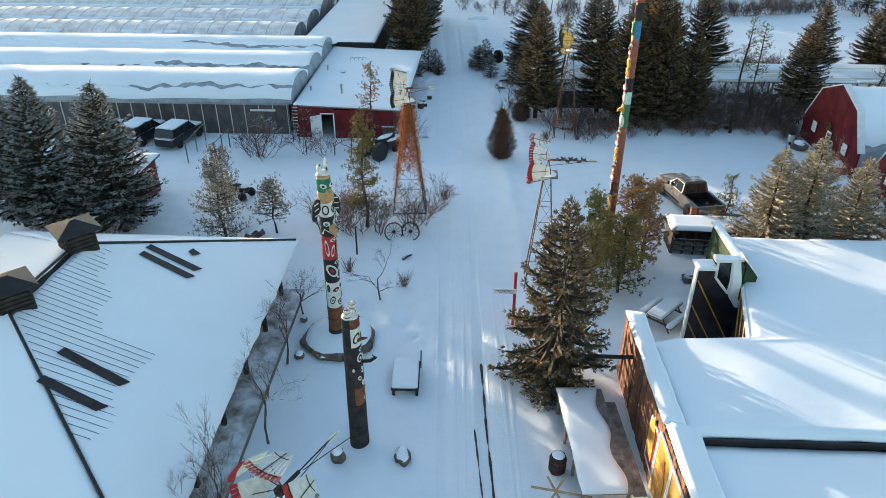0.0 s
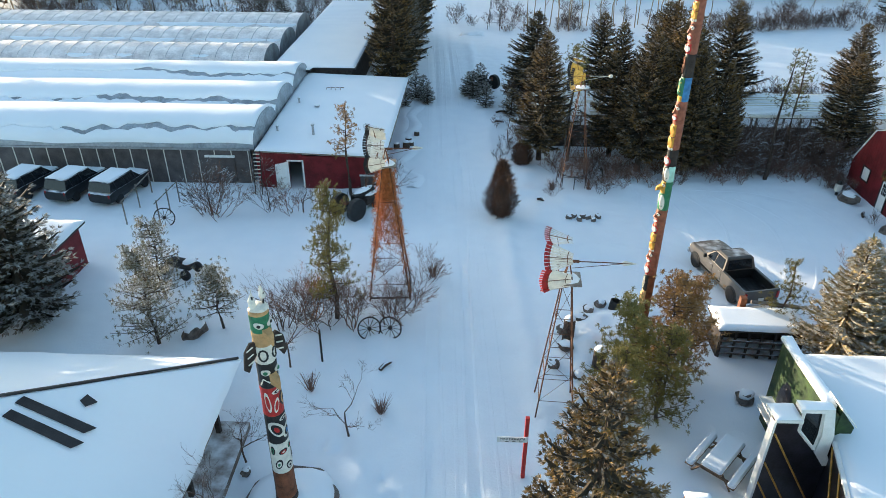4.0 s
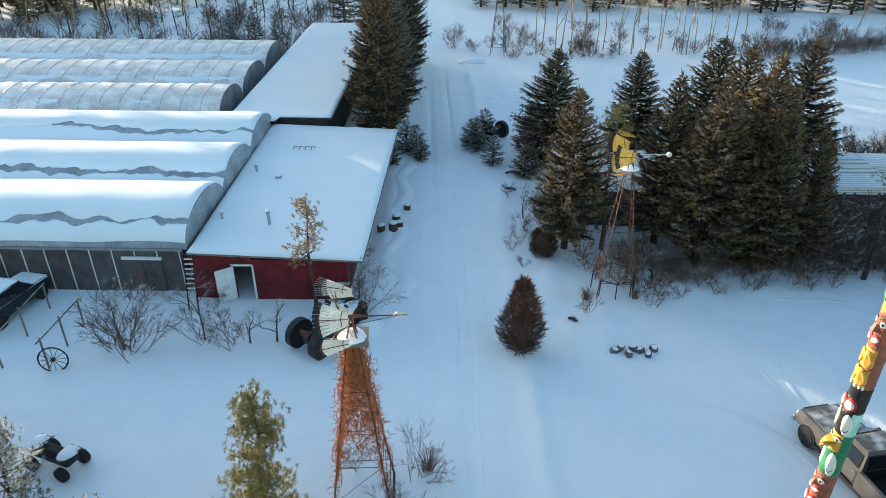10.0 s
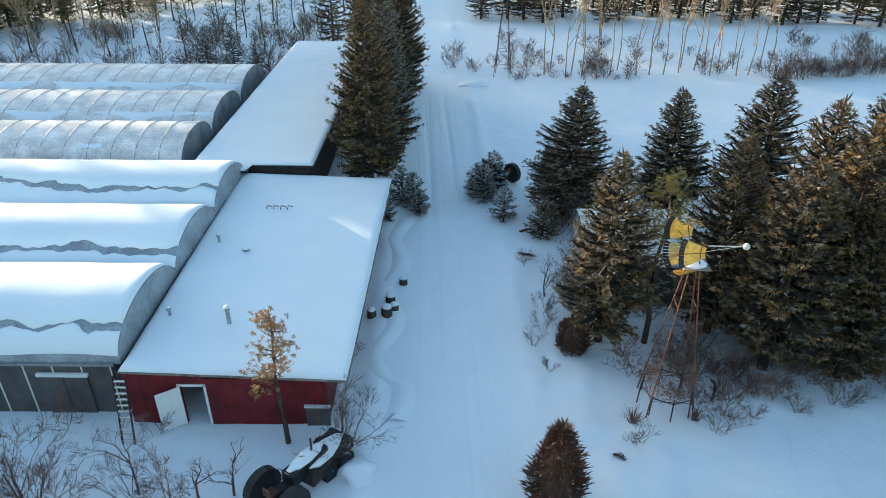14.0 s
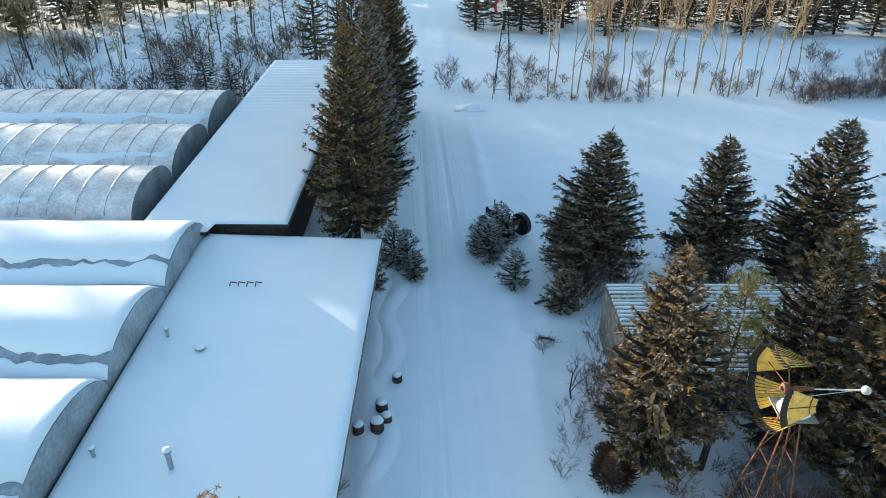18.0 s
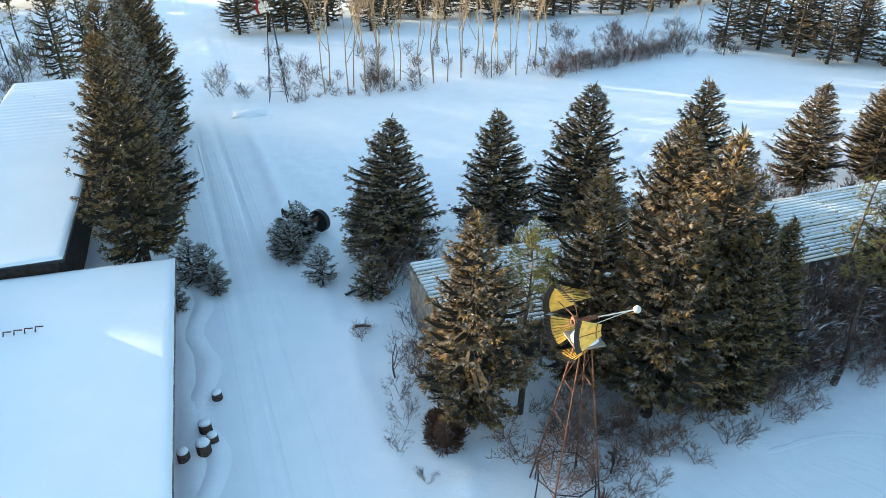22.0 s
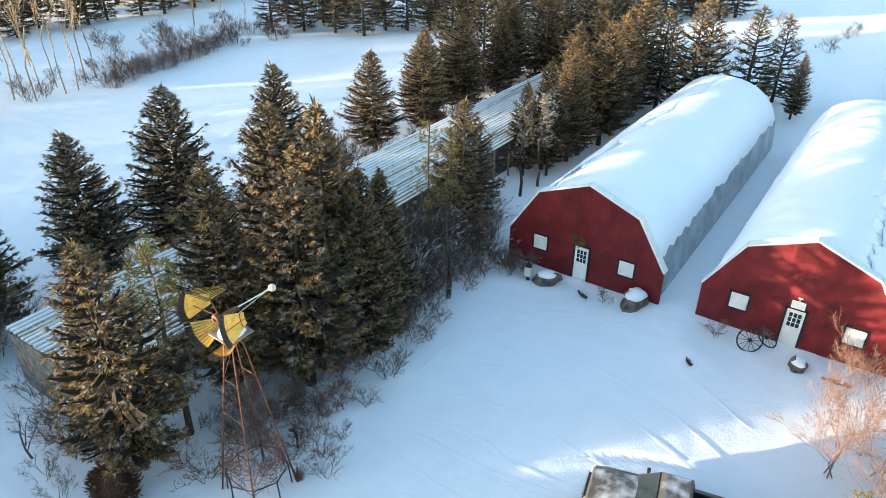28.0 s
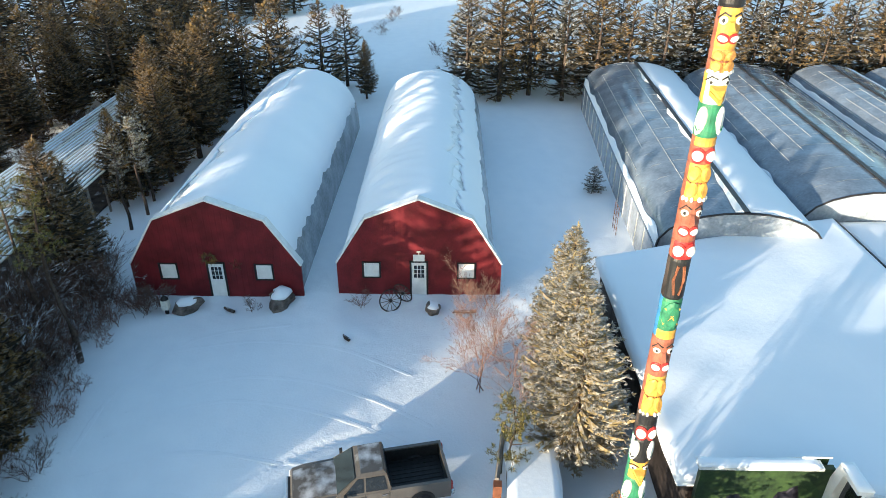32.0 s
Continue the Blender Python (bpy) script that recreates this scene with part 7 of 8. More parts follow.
def tractor(x, y, turn, label, s=1.0):
    t = thing("tractor", label, "tractor", pose(x, y, ground_z(x, y), 0, 0, turn) @ Matrix.Diagonal((s, s, s, 1)))
    b = Mesh()
    b.bevel_box(-0.28, 0.1, 0.75, 0.28, 2.0, 1.35, 0.08).bevel_box(-0.2, -0.7, 0.55, 0.2, 0.2, 0.95, 0.05)
    part("engine_body", b, BLACKP, t)
    b = Mesh()
    b.lumps((0, 1.1, 1.33), (0.3, 0.95, 0.12), 8, 0.1, flat=0)
    part("snow", b, SNOW_SOFT, t, smooth=True)
    for s_ in (-1, 1):
        big_wheel(t, s_ * 0.75, -0.4, 0.68, 0.30)
        big_wheel(t, s_ * 0.55, 1.75, 0.40, 0.16)
        b = Mesh()
        b.lathe([(0.72, -0.17), (0.75, -0.17), (0.75, 0.17), (0.72, 0.17)], 18, m=pose(s_ * 0.75, -0.4, 0.68, 0, 90, 0) @ Matrix.Diagonal((1, 1, 1, 1)))
        part("mudguard_rim", b, BLACKP, t)
    b = Mesh()
    b.tube([(0, 1.4, 1.3), (0, 1.4, 2.0)], 0.04, 8)
    part("exhaust", b, RUST, t)
    b = Mesh()
    b.tube([(0, 0.1, 1.2), (0, -0.15, 1.55)], 0.025, 6)
    for k in range(12):
        a = k * 0.5236
        b.tube([(0.2 * math.cos(a), -0.15 + 0.1 * math.sin(a), 1.55 + 0.16 * math.sin(a)), (0.2 * math.cos(a + 0.53), -0.15 + 0.1 * math.sin(a + 0.53), 1.55 + 0.16 * math.sin(a + 0.53))], 0.016, 4)
    part("steering_wheel", b, BLACKP, t)
    b = Mesh()
    b.bevel_box(-0.22, -0.75, 0.98, 0.22, -0.4, 1.08, 0.03).bevel_box(-0.22, -0.8, 1.0, 0.22, -0.73, 1.35, 0.02)
    part("seat", b, RUST, t)
    return t


tractor(-7.0, 48.9, -35, "old black farm tractor dusted with snow beside the shed")
tractor(2.5, 77.2, 40, "old farm tractor half buried among snowy shrubs", 0.95)
ct = thing("farm_cart", "low dark farm cart loaded with snow", "cart", pose(-5.9, 50.4, ground_z(-5.9, 50.4), 0, 0, -30))
b = Mesh()
b.bevel_box(-0.55, -1.2, 0.5, 0.55, 1.2, 0.95, 0.04)
part("box", b, DARK, ct)
b = Mesh()
b.lumps((0, 0, 0.93), (0.52, 1.15, 0.2), 5, 0.15, flat=0)
part("snow", b, SNOW_SOFT, ct, smooth=True)
for s in (-1, 1):
    big_wheel(ct, s * 0.68, 0.5, 0.38, 0.14)


def quad(x, y, turn):
    q = thing("quad_bike", "snow-covered quad bike standing on the white lawn", "quad bike", pose(x, y, ground_z(x, y), 0, 0, turn), "quad bikes")
    b = Mesh()
    b.bevel_box(-0.3, -0.9, 0.5, 0.3, 0.9, 0.78, 0.08)
    part("body", b, BLACKP, q)
    b = Mesh()
    b.bevel_box(-0.2, -0.7, 0.78, 0.2, 0.2, 0.95, 0.06)
    part("seat", b, BLACK, q)
    for y_ in (-0.75, 0.75):
        b = Mesh()
        for k in range(5):
            b.tube([(-0.4 + 0.2 * k, y_ - 0.25, 0.92), (-0.4 + 0.2 * k, y_ + 0.25, 0.92)], 0.015, 4)
        b.tube([(-0.42, y_ - 0.25, 0.92), (0.42, y_ - 0.25, 0.92)], 0.02, 4).tube([(-0.42, y_ + 0.25, 0.92), (0.42, y_ + 0.25, 0.92)], 0.02, 4)
        part("rack", b, RUST, q)
        b = Mesh()
        b.lumps((0, y_, 0.93), (0.42, 0.3, 0.15), 7, 0.2, flat=0)
        part("snow", b, SNOW_SOFT, q, smooth=True)
        for s in (-1, 1):
            wheel(q, s * 0.5, y_, 0.3, 0.3, 0.24, STEEL, s)
    b = Mesh()
    b.tube([(-0.4, 0.25, 1.1), (0, 0.4, 1.05), (0.4, 0.25, 1.1)], 0.02, 5).tube([(0, 0.4, 1.05), (0, 0.5, 0.8)], 0.03, 5)
    part("handlebar", b, BLACKP, q)
    return q


quad(-15.5, 41.3, 70)


# ---- trees and shrubs of the yard ----
pine(-6.15, 37.2, 7.25, 1, PINE, 1.25, 0.18, "green and yellow pine among leafless shrubs by the vine-hung windmill", 88, 13)
pine(-14.3, 34.9, 5.2, 2, PINE_SNOWY, 1.75, 0.06, "frosted young pine on the white lawn", 84, 11, 20, 0.95)
pine(-15.45, 38.8, 4.5, 9, PINE_SNOWY, 1.3, 0.10, "frosted young pine on the white lawn", 54, 11, 20, 0.95)
pine(-11.6, 36.2, 3.6, 3, PINE_SNOWY, 1.15, 0.28, "small frosted pine on the white lawn", 50, 10, 22, 0.9)
pine(-7.6, 51.7, 6.4, 4, PINE_BROWN, 0.85, 0.45, "slender pine in front of the red shed", 26, 9)
pine(8.1, 58.4, 8.8, 5, PINE, 1.15, 0.62, "thin pine with a yellowish crown beside the windmill", 26, 10)
pine(24.4, 58.4, 8.4, 6, PINE, 0.9, 0.45, "thin pine beside the shade house", 24, 8)
pine(22.1, 55.6, 9.3, 7, PINE, 0.8, 0.55, "thin pine beside the shade house", 24, 8)
pine(35.1, 58.6, 6.5, 8, PINE_SNOWY, 0.8, 0.4, "thin frosted pine behind the barn", 20, 8)
pine(37.2, 58.4, 6.6, 10, PINE_SNOWY, 0.9, 0.45, "thin frosted pine behind the barn", 20, 8)
pine(39.3, 58.8, 6.2, 11, PINE_SNOWY, 0.8, 0.45, "thin frosted pine behind the barn", 20, 8)
pine(6.9, 31.6, 5.2, 12, PINE, 1.5, 0.06, "young pine beside the tall totem pole", 74, 11, 22, 0.9)
pine(8.9, 33.0, 5.6, 13, PINE_BROWN, 1.6, 0.05, "young pine with orange-brown needles beside the tall totem pole", 78, 11, 22, 0.9)
pine(10.1, 33.7, 5.0, 14, PINE_BROWN, 1.4, 0.08, "orange-brown young pine beside the tall totem pole", 66, 11, 22, 0.9)
pine(6.3, 29.6, 4.4, 16, PINE, 1.35, 0.06, "young pine on the bank behind the sign post", 60, 11, 22, 0.9)
pine(8.2, 30.6, 4.6, 17, PINE, 1.4, 0.06, "bushy young pine on the bank behind the sign post", 64, 11, 22, 0.9)
pine(15.3, 36.3, 4.3, 15, PINE, 0.8, 0.3, "young pine behind the parked pickup", 20, 10)
spruce(5.3, 74.6, 4.0, 1, SPRUCE_SNOWY, 1.1)
for x, y, h in ((1.1, 74.2, 2.6), (2.3, 71.3, 2.2), (-3.6, 73.3, 2.4), (-3.2, 72.0, 1.8), (-4.4, 73.8, 2.6), (1.8, 75.6, 2.8), (41.5, 28.5, 1.9), (0.7, 75.4, 2.2), (-5.2, 71.0, 1.6)):
    little_spruce(x, y, h, int(x * 7) % 2, 1.5, "small frosted evergreen beside the lane")
little_spruce(4.5, 69.0, 2.4, 0, 1.7, "small dark evergreen beside the lane", True)


def cedar(x, y, h, r, seed, label, mat=None, count=2600, shape=((0, .5), (.1, .85), (.25, .97), (.5, .74), (.75, .44), (.92, .2), (1, .03))):
    """A dense evergreen: sprays that stand out and up from a dark heart."""
    rr = random.Random(seed)
    zs, ss = [q[0] for q in shape], [q[1] for q in shape]
    core = Mesh()
    n = 12
    core.loft([[(r * s * 0.55 * math.cos(6.28318 * k / n), r * s * 0.55 * math.sin(6.28318 * k / n), h * z * 0.84 + 0.02) for k in range(n)] for z, s in shape])
    sp = Mesh()
    for k in range(count):
        z = rr.random() ** 1.15
        a = rr.uniform(0, 6.283)
        s = np.interp(z, zs, ss) * rr.uniform(0.50, 0.95) * (1 + 0.24 * noise.noise(Vector((math.cos(a) * 1.6, math.sin(a) * 1.6, z * 5 + seed))))
        p = Vector((r * s * math.cos(a), r * s * math.sin(a), h * z * 0.93))
        d = Vector((math.cos(a) * 0.8 + rr.gauss(0, 0.25), math.sin(a) * 0.8 + rr.gauss(0, 0.25), rr.uniform(0.1, 1.3))).normalized()
        sd = Vector((-math.sin(a), math.cos(a), rr.uniform(-0.6, 0.6))) * rr.uniform(0.018, 0.035)
        L = rr.uniform(0.16, 0.50) * min(1.0, 0.5 + h * 0.15)
        sp.add([tuple(p), tuple(p + d * L * 0.45 + sd), tuple(p + d * L), tuple(p + d * L * 0.45 - sd)], [(0, 1, 2, 3)])
    ob = thing("cedar_bush", label, "bush", pose(x, y, ground_z(x, y) - 0.02), "evergreen bushes")
    part("core", core, mat or CEDAR, ob)
    part("crown", sp, mat or CEDAR, ob)


def clump(x, y, h, seed, label, mat=None, stems=60):
    """Dry stalks in a loose tuft."""
    rr = random.Random(seed)
    b = Mesh()
    for k in range(stems):
        a, q = rr.uniform(0, 6.283), rr.random()
        p = Vector((0.15 * h * q * math.cos(a), 0.15 * h * q * math.sin(a), -0.02))
        e = Vector((0.6 * h * q * math.cos(a) + rr.gauss(0, 0.05), 0.6 * h * q * math.sin(a) + rr.gauss(0, 0.05), h * rr.uniform(0.5, 1.0)))
        b.tube([p, p.lerp(e, 0.55) + Vector((0, 0, 0.08 * h)), e], [0.012, 0.009, 0.004], 3, 0, False)
    thing("dry_clump", label, "plant", pose(x, y, ground_z(x, y)), "dry clumps", mb=b, material=mat or RED_TWIG)


BALL = ((0, .6), (.12, .86), (.35, 1.0), (.6, .95), (.8, .7), (.93, .4), (1, .1))
cedar(2.6, 48.8, 3.9, 1.12, 1, "dense brown-green cone-shaped cedar standing in the yard", CEDAR, 4200)
cedar(4.65, 57.9, 1.7, 0.85, 2, "round dark clipped evergreen bush", CEDAR, 2400, BALL)
cedar(3.5, 21.8, 1.1, 0.75, 3, "low frosted juniper beside the stage", SPRUCE_SNOWY, 1500, BALL)
cedar(4.3, 22.6, 1.0, 0.6, 4, "low brown juniper beside the stage", CEDAR, 1300, BALL)
clump(22.2, 56.6, 1.6, 5, "brown bush of bare stems at the edge of the yard", RED_TWIG, 120)
clump(-3.2, 30.6, 0.9, 6, "low reddish clump of dry stalks")
clump(-6.4, 31.9, 1.0, 7, "small dry brown clump")
clump(-1.4, 41.4, 1.1, 8, "small dry brown bush at the lane's edge")
clump(9.0, 53.2, 0.8, 9, "small dry clump of stalks by the windmill")
clump(6.4, 53.0, 0.9, 10, "small dry clump of stalks by the windmill")

for i, (x, y, h, th, lv) in enumerate(((-15.9, 48.2, 4.6, 0.05, 5), (-12.4, 49.1, 3.6, 0.045, 5), (-10.2, 49.0, 3.4, 0.06, 5), (-9.2, 49.2, 3.4, 0.06, 4), (-5.3, 51.4, 3.4, 0.05, 5),
                                      (-7.6, 33.3, 3.4, 0.05, 5), (-4.35, 29.3, 3.2, 0.05, 5), (-8.0, 27.8, 4.2, 0.055, 5), (-8.0, 24.0, 4.6, 0.06, 5), (-7.6, 19.1, 4.4, 0.065, 5), (3.9, 62.2, 3.0, 0.05, 4), (-1.4, 41.2, 1.3, 0.03, 3), (-3.8, 36.5, 2.4, 0.04, 4))):
    bare(x, y, h, 300 + i, TWIG, 1, thick=th, levels=lv, spread=0.55)
bare(-7.9, 14.9, 4.6, 330, TWIG, 5, thick=0.04, levels=5, spread=0.34, label="leafless birch clump beside the lodge eave")
bare(-3.4, 37.6, 2.2, 331, TWIG, 6, "bare_shrub", "snow-dusted thicket round the windmill's foot", cat="shrub", spread=0.55, thick=0.03)
bare(8.6, 72.8, 5.0, 332, PALE_TWIG, 2, thick=0.05, levels=4, spread=0.2, label="dry pale sapling before the shade house")
for i, (x, y, h) in enumerate(((21.6, 35.8, 3.6), (20.4, 35.4, 3.2), (22.6, 36.3, 3.0), (19.4, 35.2, 3.4), (18.2, 34.8, 3.0), (23.6, 36.4, 2.6))):
    bare(x, y, h, 340 + i, RED_TWIG, 4, "bare_shrub", "reddish leafless shrub thicket beside the hall", cat="shrub", spread=0.5, thick=0.018, lean=0.6)
for i, (x, y, s, red) in enumerate(((-7.6, 36.8, 1.1, 0), (-6.9, 37.4, 1.0, 1), (-5.4, 37.6, 0.9, 0), (-8.0, 37.6, 1.0, 0), (-4.2, 41.3, 0.7, 1), (-2.4, 39.2, 0.7, 0), (-16.4, 48.4, 0.9, 0),
                                    (6.2, 51.8, 0.6, 0), (9.8, 52.5, 0.7, 0), (3.5, 59.5, 0.6, 0), (2.8, 58.1, 0.5, 0), (3.4, 56.3, 0.4, 0), (7.0, 57.2, 0.8, 1), (25.8, 54.2, 0.8, 0), (25.0, 55.2, 0.8, 1), (26.4, 48.6, 0.5, 0), (26.8, 43.1, 0.6, 1),
                                    (27.2, 36.6, 0.9, 1), (4.8, 62.5, 0.8, 1), (3.6, 60.9, 0.6, 0), (3.0, 65.3, 0.6, 1), (-6.2, 53.3, 0.9, 1), (-5.6, 57.2, 0.5, 1), (9.4, 34.4, 1.0, 1), (8.0, 33.6, 0.8, 1), (-12.9, 52.2, 0.6, 0))):
    shrub(x, y, s, i, red=bool(red), fine=True)


bare(-7.3, 37.1, 3.6, 360, VINE, 5, "bare_shrub", "orange tangle of dry vine beside the pine", cat="shrub", spread=0.55, thick=0.03, levels=5, kids=2)
bare(-5.2, 36.4, 3.0, 361, RED_TWIG, 6, "bare_shrub", "reddish leafless thicket round the pine", cat="shrub", spread=0.5, thick=0.03, levels=4)
bare(-8.6, 36.3, 3.0, 362, TWIG, 8, "bare_shrub", "snow-dusted leafless thicket round the pine", cat="shrub", spread=0.5, thick=0.03, levels=4)
bare(20.6, 37.3, 5.0, 363, RED_TWIG, 3, "bare_tree", "pale reddish leafless tree between the hall and the barn", spread=0.5, thick=0.028, levels=6, kids=3)
bare(22.4, 37.0, 4.2, 364, RED_TWIG, 3, "bare_tree", "pale reddish leafless tree between the hall and the barn", spread=0.5, thick=0.025, levels=6, kids=3)

for i, (x, y, sc) in enumerate(((-16.2, 48.6, 1.5), (-15.4, 48.0, 1.3), (-12.6, 49.0, 1.0), (-11.0, 48.8, 1.1), (-5.0, 51.2, 1.3), (-16.8, 52.6, 1.0), (-6.6, 36.4, 1.3), (-7.4, 36.6, 1.4), (-5.6, 37.4, 1.2), (-3.2, 37.2, 1.3), (-2.6, 37.9, 1.1), (-1.7, 41.0, 0.9))):
    shrub(x, y, sc, i, "dense leafless shrub with reddish twigs dusted with snow", red=i % 2 == 1, fine=True)

# ---- snowdrifts, rocks and logs ----
def rock(x, y, rx, ry, rz, seed, label="snow-capped boulder half sunk in the snow", cap=True, group="boulders"):
    ob = thing("boulder", label, "rock", pose(x, y, ground_z(x, y), 0, 0, seed * 40), group)
    b = Mesh()
    b.lumps((0, 0, rz * 0.35), (rx, ry, rz * 0.7), seed, 0.25, 7, 11)
    part("stone", b, ROCK, ob)
    if cap:
        b = Mesh()
        b.lumps((0.03, 0, rz * 0.78), (rx * 0.82, ry * 0.82, rz * 0.42), seed + 50, 0.15, 6, 11, 0, -0.2)
        part("snow_cap", b, SNOW_SOFT, ob, smooth=True)


for i, a in enumerate(((26.5, 52.0, 0.75, 0.45, 0.6), (27.0, 47.3, 0.8, 0.6, 0.8), (26.5, 39.4, 0.5, 0.4, 0.5), (-12.8, 35.8, 0.75, 0.5, 0.6), (-2.2, 18.5, 0.5, 0.3, 0.35), (-7.5, 24.4, 0.25, 0.25, 0.3), (5.2, 36.3, 0.50, 0.36, 0.31),
                       (7.3, 38.8, 0.32, 0.29, 0.25), (6.6, 38.2, 0.36, 0.29, 0.25), (8.6, 39.0, 0.29, 0.22, 0.22), (6.0, 37.2, 0.43, 0.32, 0.25), (5.0, 34.8, 0.36, 0.36, 0.25), (4.3, 33.6, 0.36, 0.29, 0.25), (5.3, 32.9, 0.32, 0.25, 0.25), (-4.7, 18.4, 0.3, 0.28, 0.55), (9.5, 24.0, 0.6, 0.5, 0.5), (12.3, 31.9, 0.5, 0.4, 0.35), (-7.9, 27.2, 0.2, 0.2, 0.3))):
    rock(*a, i + 3)
for i in range(7):
    x, y = 7.0 + i * 0.32, 48.7 + 0.25 * math.sin(i * 2.3)
    ob = thing("stone_block", "squared stone with a cap of snow lying in the yard", "stone", pose(x, y, ground_z(x, y) - 0.03, 8, 12, i * 50), "scattered stone blocks")
    b = Mesh()
    b.bevel_box(-0.19, -0.13, 0, 0.19, 0.13, 0.24, 0.03)
    part("stone", b, ROCK, ob)
    b = Mesh()
    b.lumps((0, 0, 0.23), (0.17, 0.12, 0.07), i, 0.1, 5, 9, 0, 0.0)
    part("snow_cap", b, SNOW_SOFT, ob, smooth=True)
for i, (x, y, rx, ry, rz) in enumerate(((1.4, 101.8, 1.8, 1.2, 0.8), (-4.6, 50.2, 0.8, 0.8, 0.6))):
    b = Mesh()
    b.lumps((0, 0, -0.04), (rx, ry, rz * 0.6), 80 + i, 0.32, 9, 22, 0, -0.3)
    thing("snow_mound", "smooth mound of ploughed and drifted snow", "snow mound", pose(x, y, ground_z(x, y) - 0.05, 0, 0, i * 33), "snow mounds", mb=b, material=SNOW, smooth=True)
# ploughed ridge along the shed side of the lane
b = Mesh()
loops = []
for k in range(44):
    y = 53 + k * 0.45
    x = -4.25 + 0.35 * math.sin(k * 0.5) + (0.8 if k < 6 else 0)
    h_ = 0.16 + 0.10 * noise.noise(Vector((k * 0.3, 2, 1)))
    loops.append([(x - 0.7, y, 0), (x - 0.25, y, h_ * 0.8), (x + 0.05, y, h_), (x + 0.3, y, h_ * 0.5), (x + 0.6, y, -0.02)])
b.loft(loops, 0, False, closed=False)
thing("snow_bank", "low ploughed bank of snow beside the shed", "snow bank", mb=b, material=SNOW, smooth=True)
for i, (x, y, r_, h_) in enumerate(((-5.1, 60.3, 0.24, 0.4), (-4.25, 61.6, 0.26, 0.45), (-4.35, 60.4, 0.28, 0.5), (-4.0, 60.9, 0.22, 0.4), (-3.7, 63.5, 0.22, 0.35), (6.3, 33.6, 0.3, 1.0), (5.2, 35.6, 0.28, 1.2))):
    ob = thing("log_stump", "cut log standing on end with a cap of snow", "stump", pose(x, y, ground_z(x, y)), "log stumps")
    b = Mesh()
    b.lathe([(r_ * 1.05, -0.05), (r_, 0.1), (r_ * 0.97, h_), (0.01, h_ + 0.005)], 12)
    part("log", b, BARK, ob)
    b = Mesh()
    b.lumps((0, 0, h_), (r_, r_, 0.12), i, 0.08, 6, 10, 0, 0)
    part("snow_cap", b, SNOW_SOFT, ob, smooth=True)
for i, (x, y, L, a) in enumerate(((3.6, 69.6, 0.9, 20), (3.3, 66.0, 0.8, -20), (26.4, 49.9, 0.7, 60), (26.4, 37.8, 1.2, 95), (23.9, 43.5, 0.5, 40), (-3.3, 33.5, 0.7, 50), (5.4, 51.0, 0.5, -40), (9.7, 31.8, 0.5, 30))):
    b = Mesh()
    b.tube([(-L / 2, 0, 0.1), (0, 0.06, 0.14), (L / 2, 0, 0.12)], [0.09, 0.1, 0.06], 7)
    thing("log", "dark log lying on the snow", "log", pose(x, y, ground_z(x, y), 0, 0, a), "fallen logs", mb=b, material=snowy_bark)
b = Mesh()
b.tube([(0, 0, -0.1), (0.03, 0, 0.6), (-0.05, 0.04, 1.0)], [0.07, 0.06, 0.05], 6).tube([(-0.05, 0.04, 1.0), (-0.25, 0.04, 1.15)], [0.07, 0.04], 6)
thing("carved_stick", "dark crooked stick standing in the snow", "stick", pose(10.1, 54.4, ground_z(10.1, 54.4)), mb=b, material=DARK)

# ---- furniture of the yard ----
pt = thing("picnic_table", "wooden picnic table with thick snow on top and benches", "picnic table", pose(9.95, 28.0, 0.02, 0, 0, 47))
for nm, y0_, y1_, z_ in (("tabletop", -0.4, 0.4, 0.72), ("bench", -0.95, -0.65, 0.43), ("bench", 0.65, 0.95, 0.43)):
    b = Mesh()
    b.bevel_box(-1.05, y0_, z_, 1.05, y1_, z_ + 0.05, 0.01)
    tp = part(nm, b, WOOD, pt)
    b = Mesh()
    b.bevel_box(-1.04, y0_ + 0.01, z_ + 0.05, 1.04, y1_ - 0.01, z_ + 0.21, 0.06)
    part("snow", b, SNOW_SOFT, tp)
for x in (-0.75, 0.75):
    for s in (-1, 1):
        b = Mesh()
        b.tube([(x, s * 0.75, 0), (x, s * 0.25, 0.72)], 0.045, 4)
        part("leg", b, WOOD, pt)
    b = Mesh()
    b.box(x - 0.04, -0.9, 0.36, x + 0.04, 0.9, 0.43)
    part("crosspiece", b, WOOD, pt)
bn = thing("low_table", "low wooden table under a slab of snow", "table", pose(-2.45, 22.9, 0.02, 0, 0, 2))
b = Mesh()
b.bevel_box(-0.6, -0.95, 0.34, 0.6, 0.95, 0.42, 0.02)
part("tabletop", b, DARK, bn)
b = Mesh()
b.bevel_box(-0.58, -0.9, 0.42, 0.55, 0.95, 0.62, 0.08)
part("snow", b, SNOW_SOFT, bn)
for sx in (-0.5, 0.5):
    for sy in (-0.8, 0.8):
        b = Mesh()
        b.box(sx - 0.06, sy - 0.06, -0.05, sx + 0.06, sy + 0.06, 0.34)
        part("leg", b, DARK, bn)
b = Mesh()
b.tube([(0.62, 0.95, 0.0), (0.64, 1.0, 0.95)], 0.03, 5)
part("upright", b, DARK, bn)
pl_ = thing("planter", "round stone-edged planter under snow at the totem's foot", "planter", pose(-5.9, 25.75, 0))
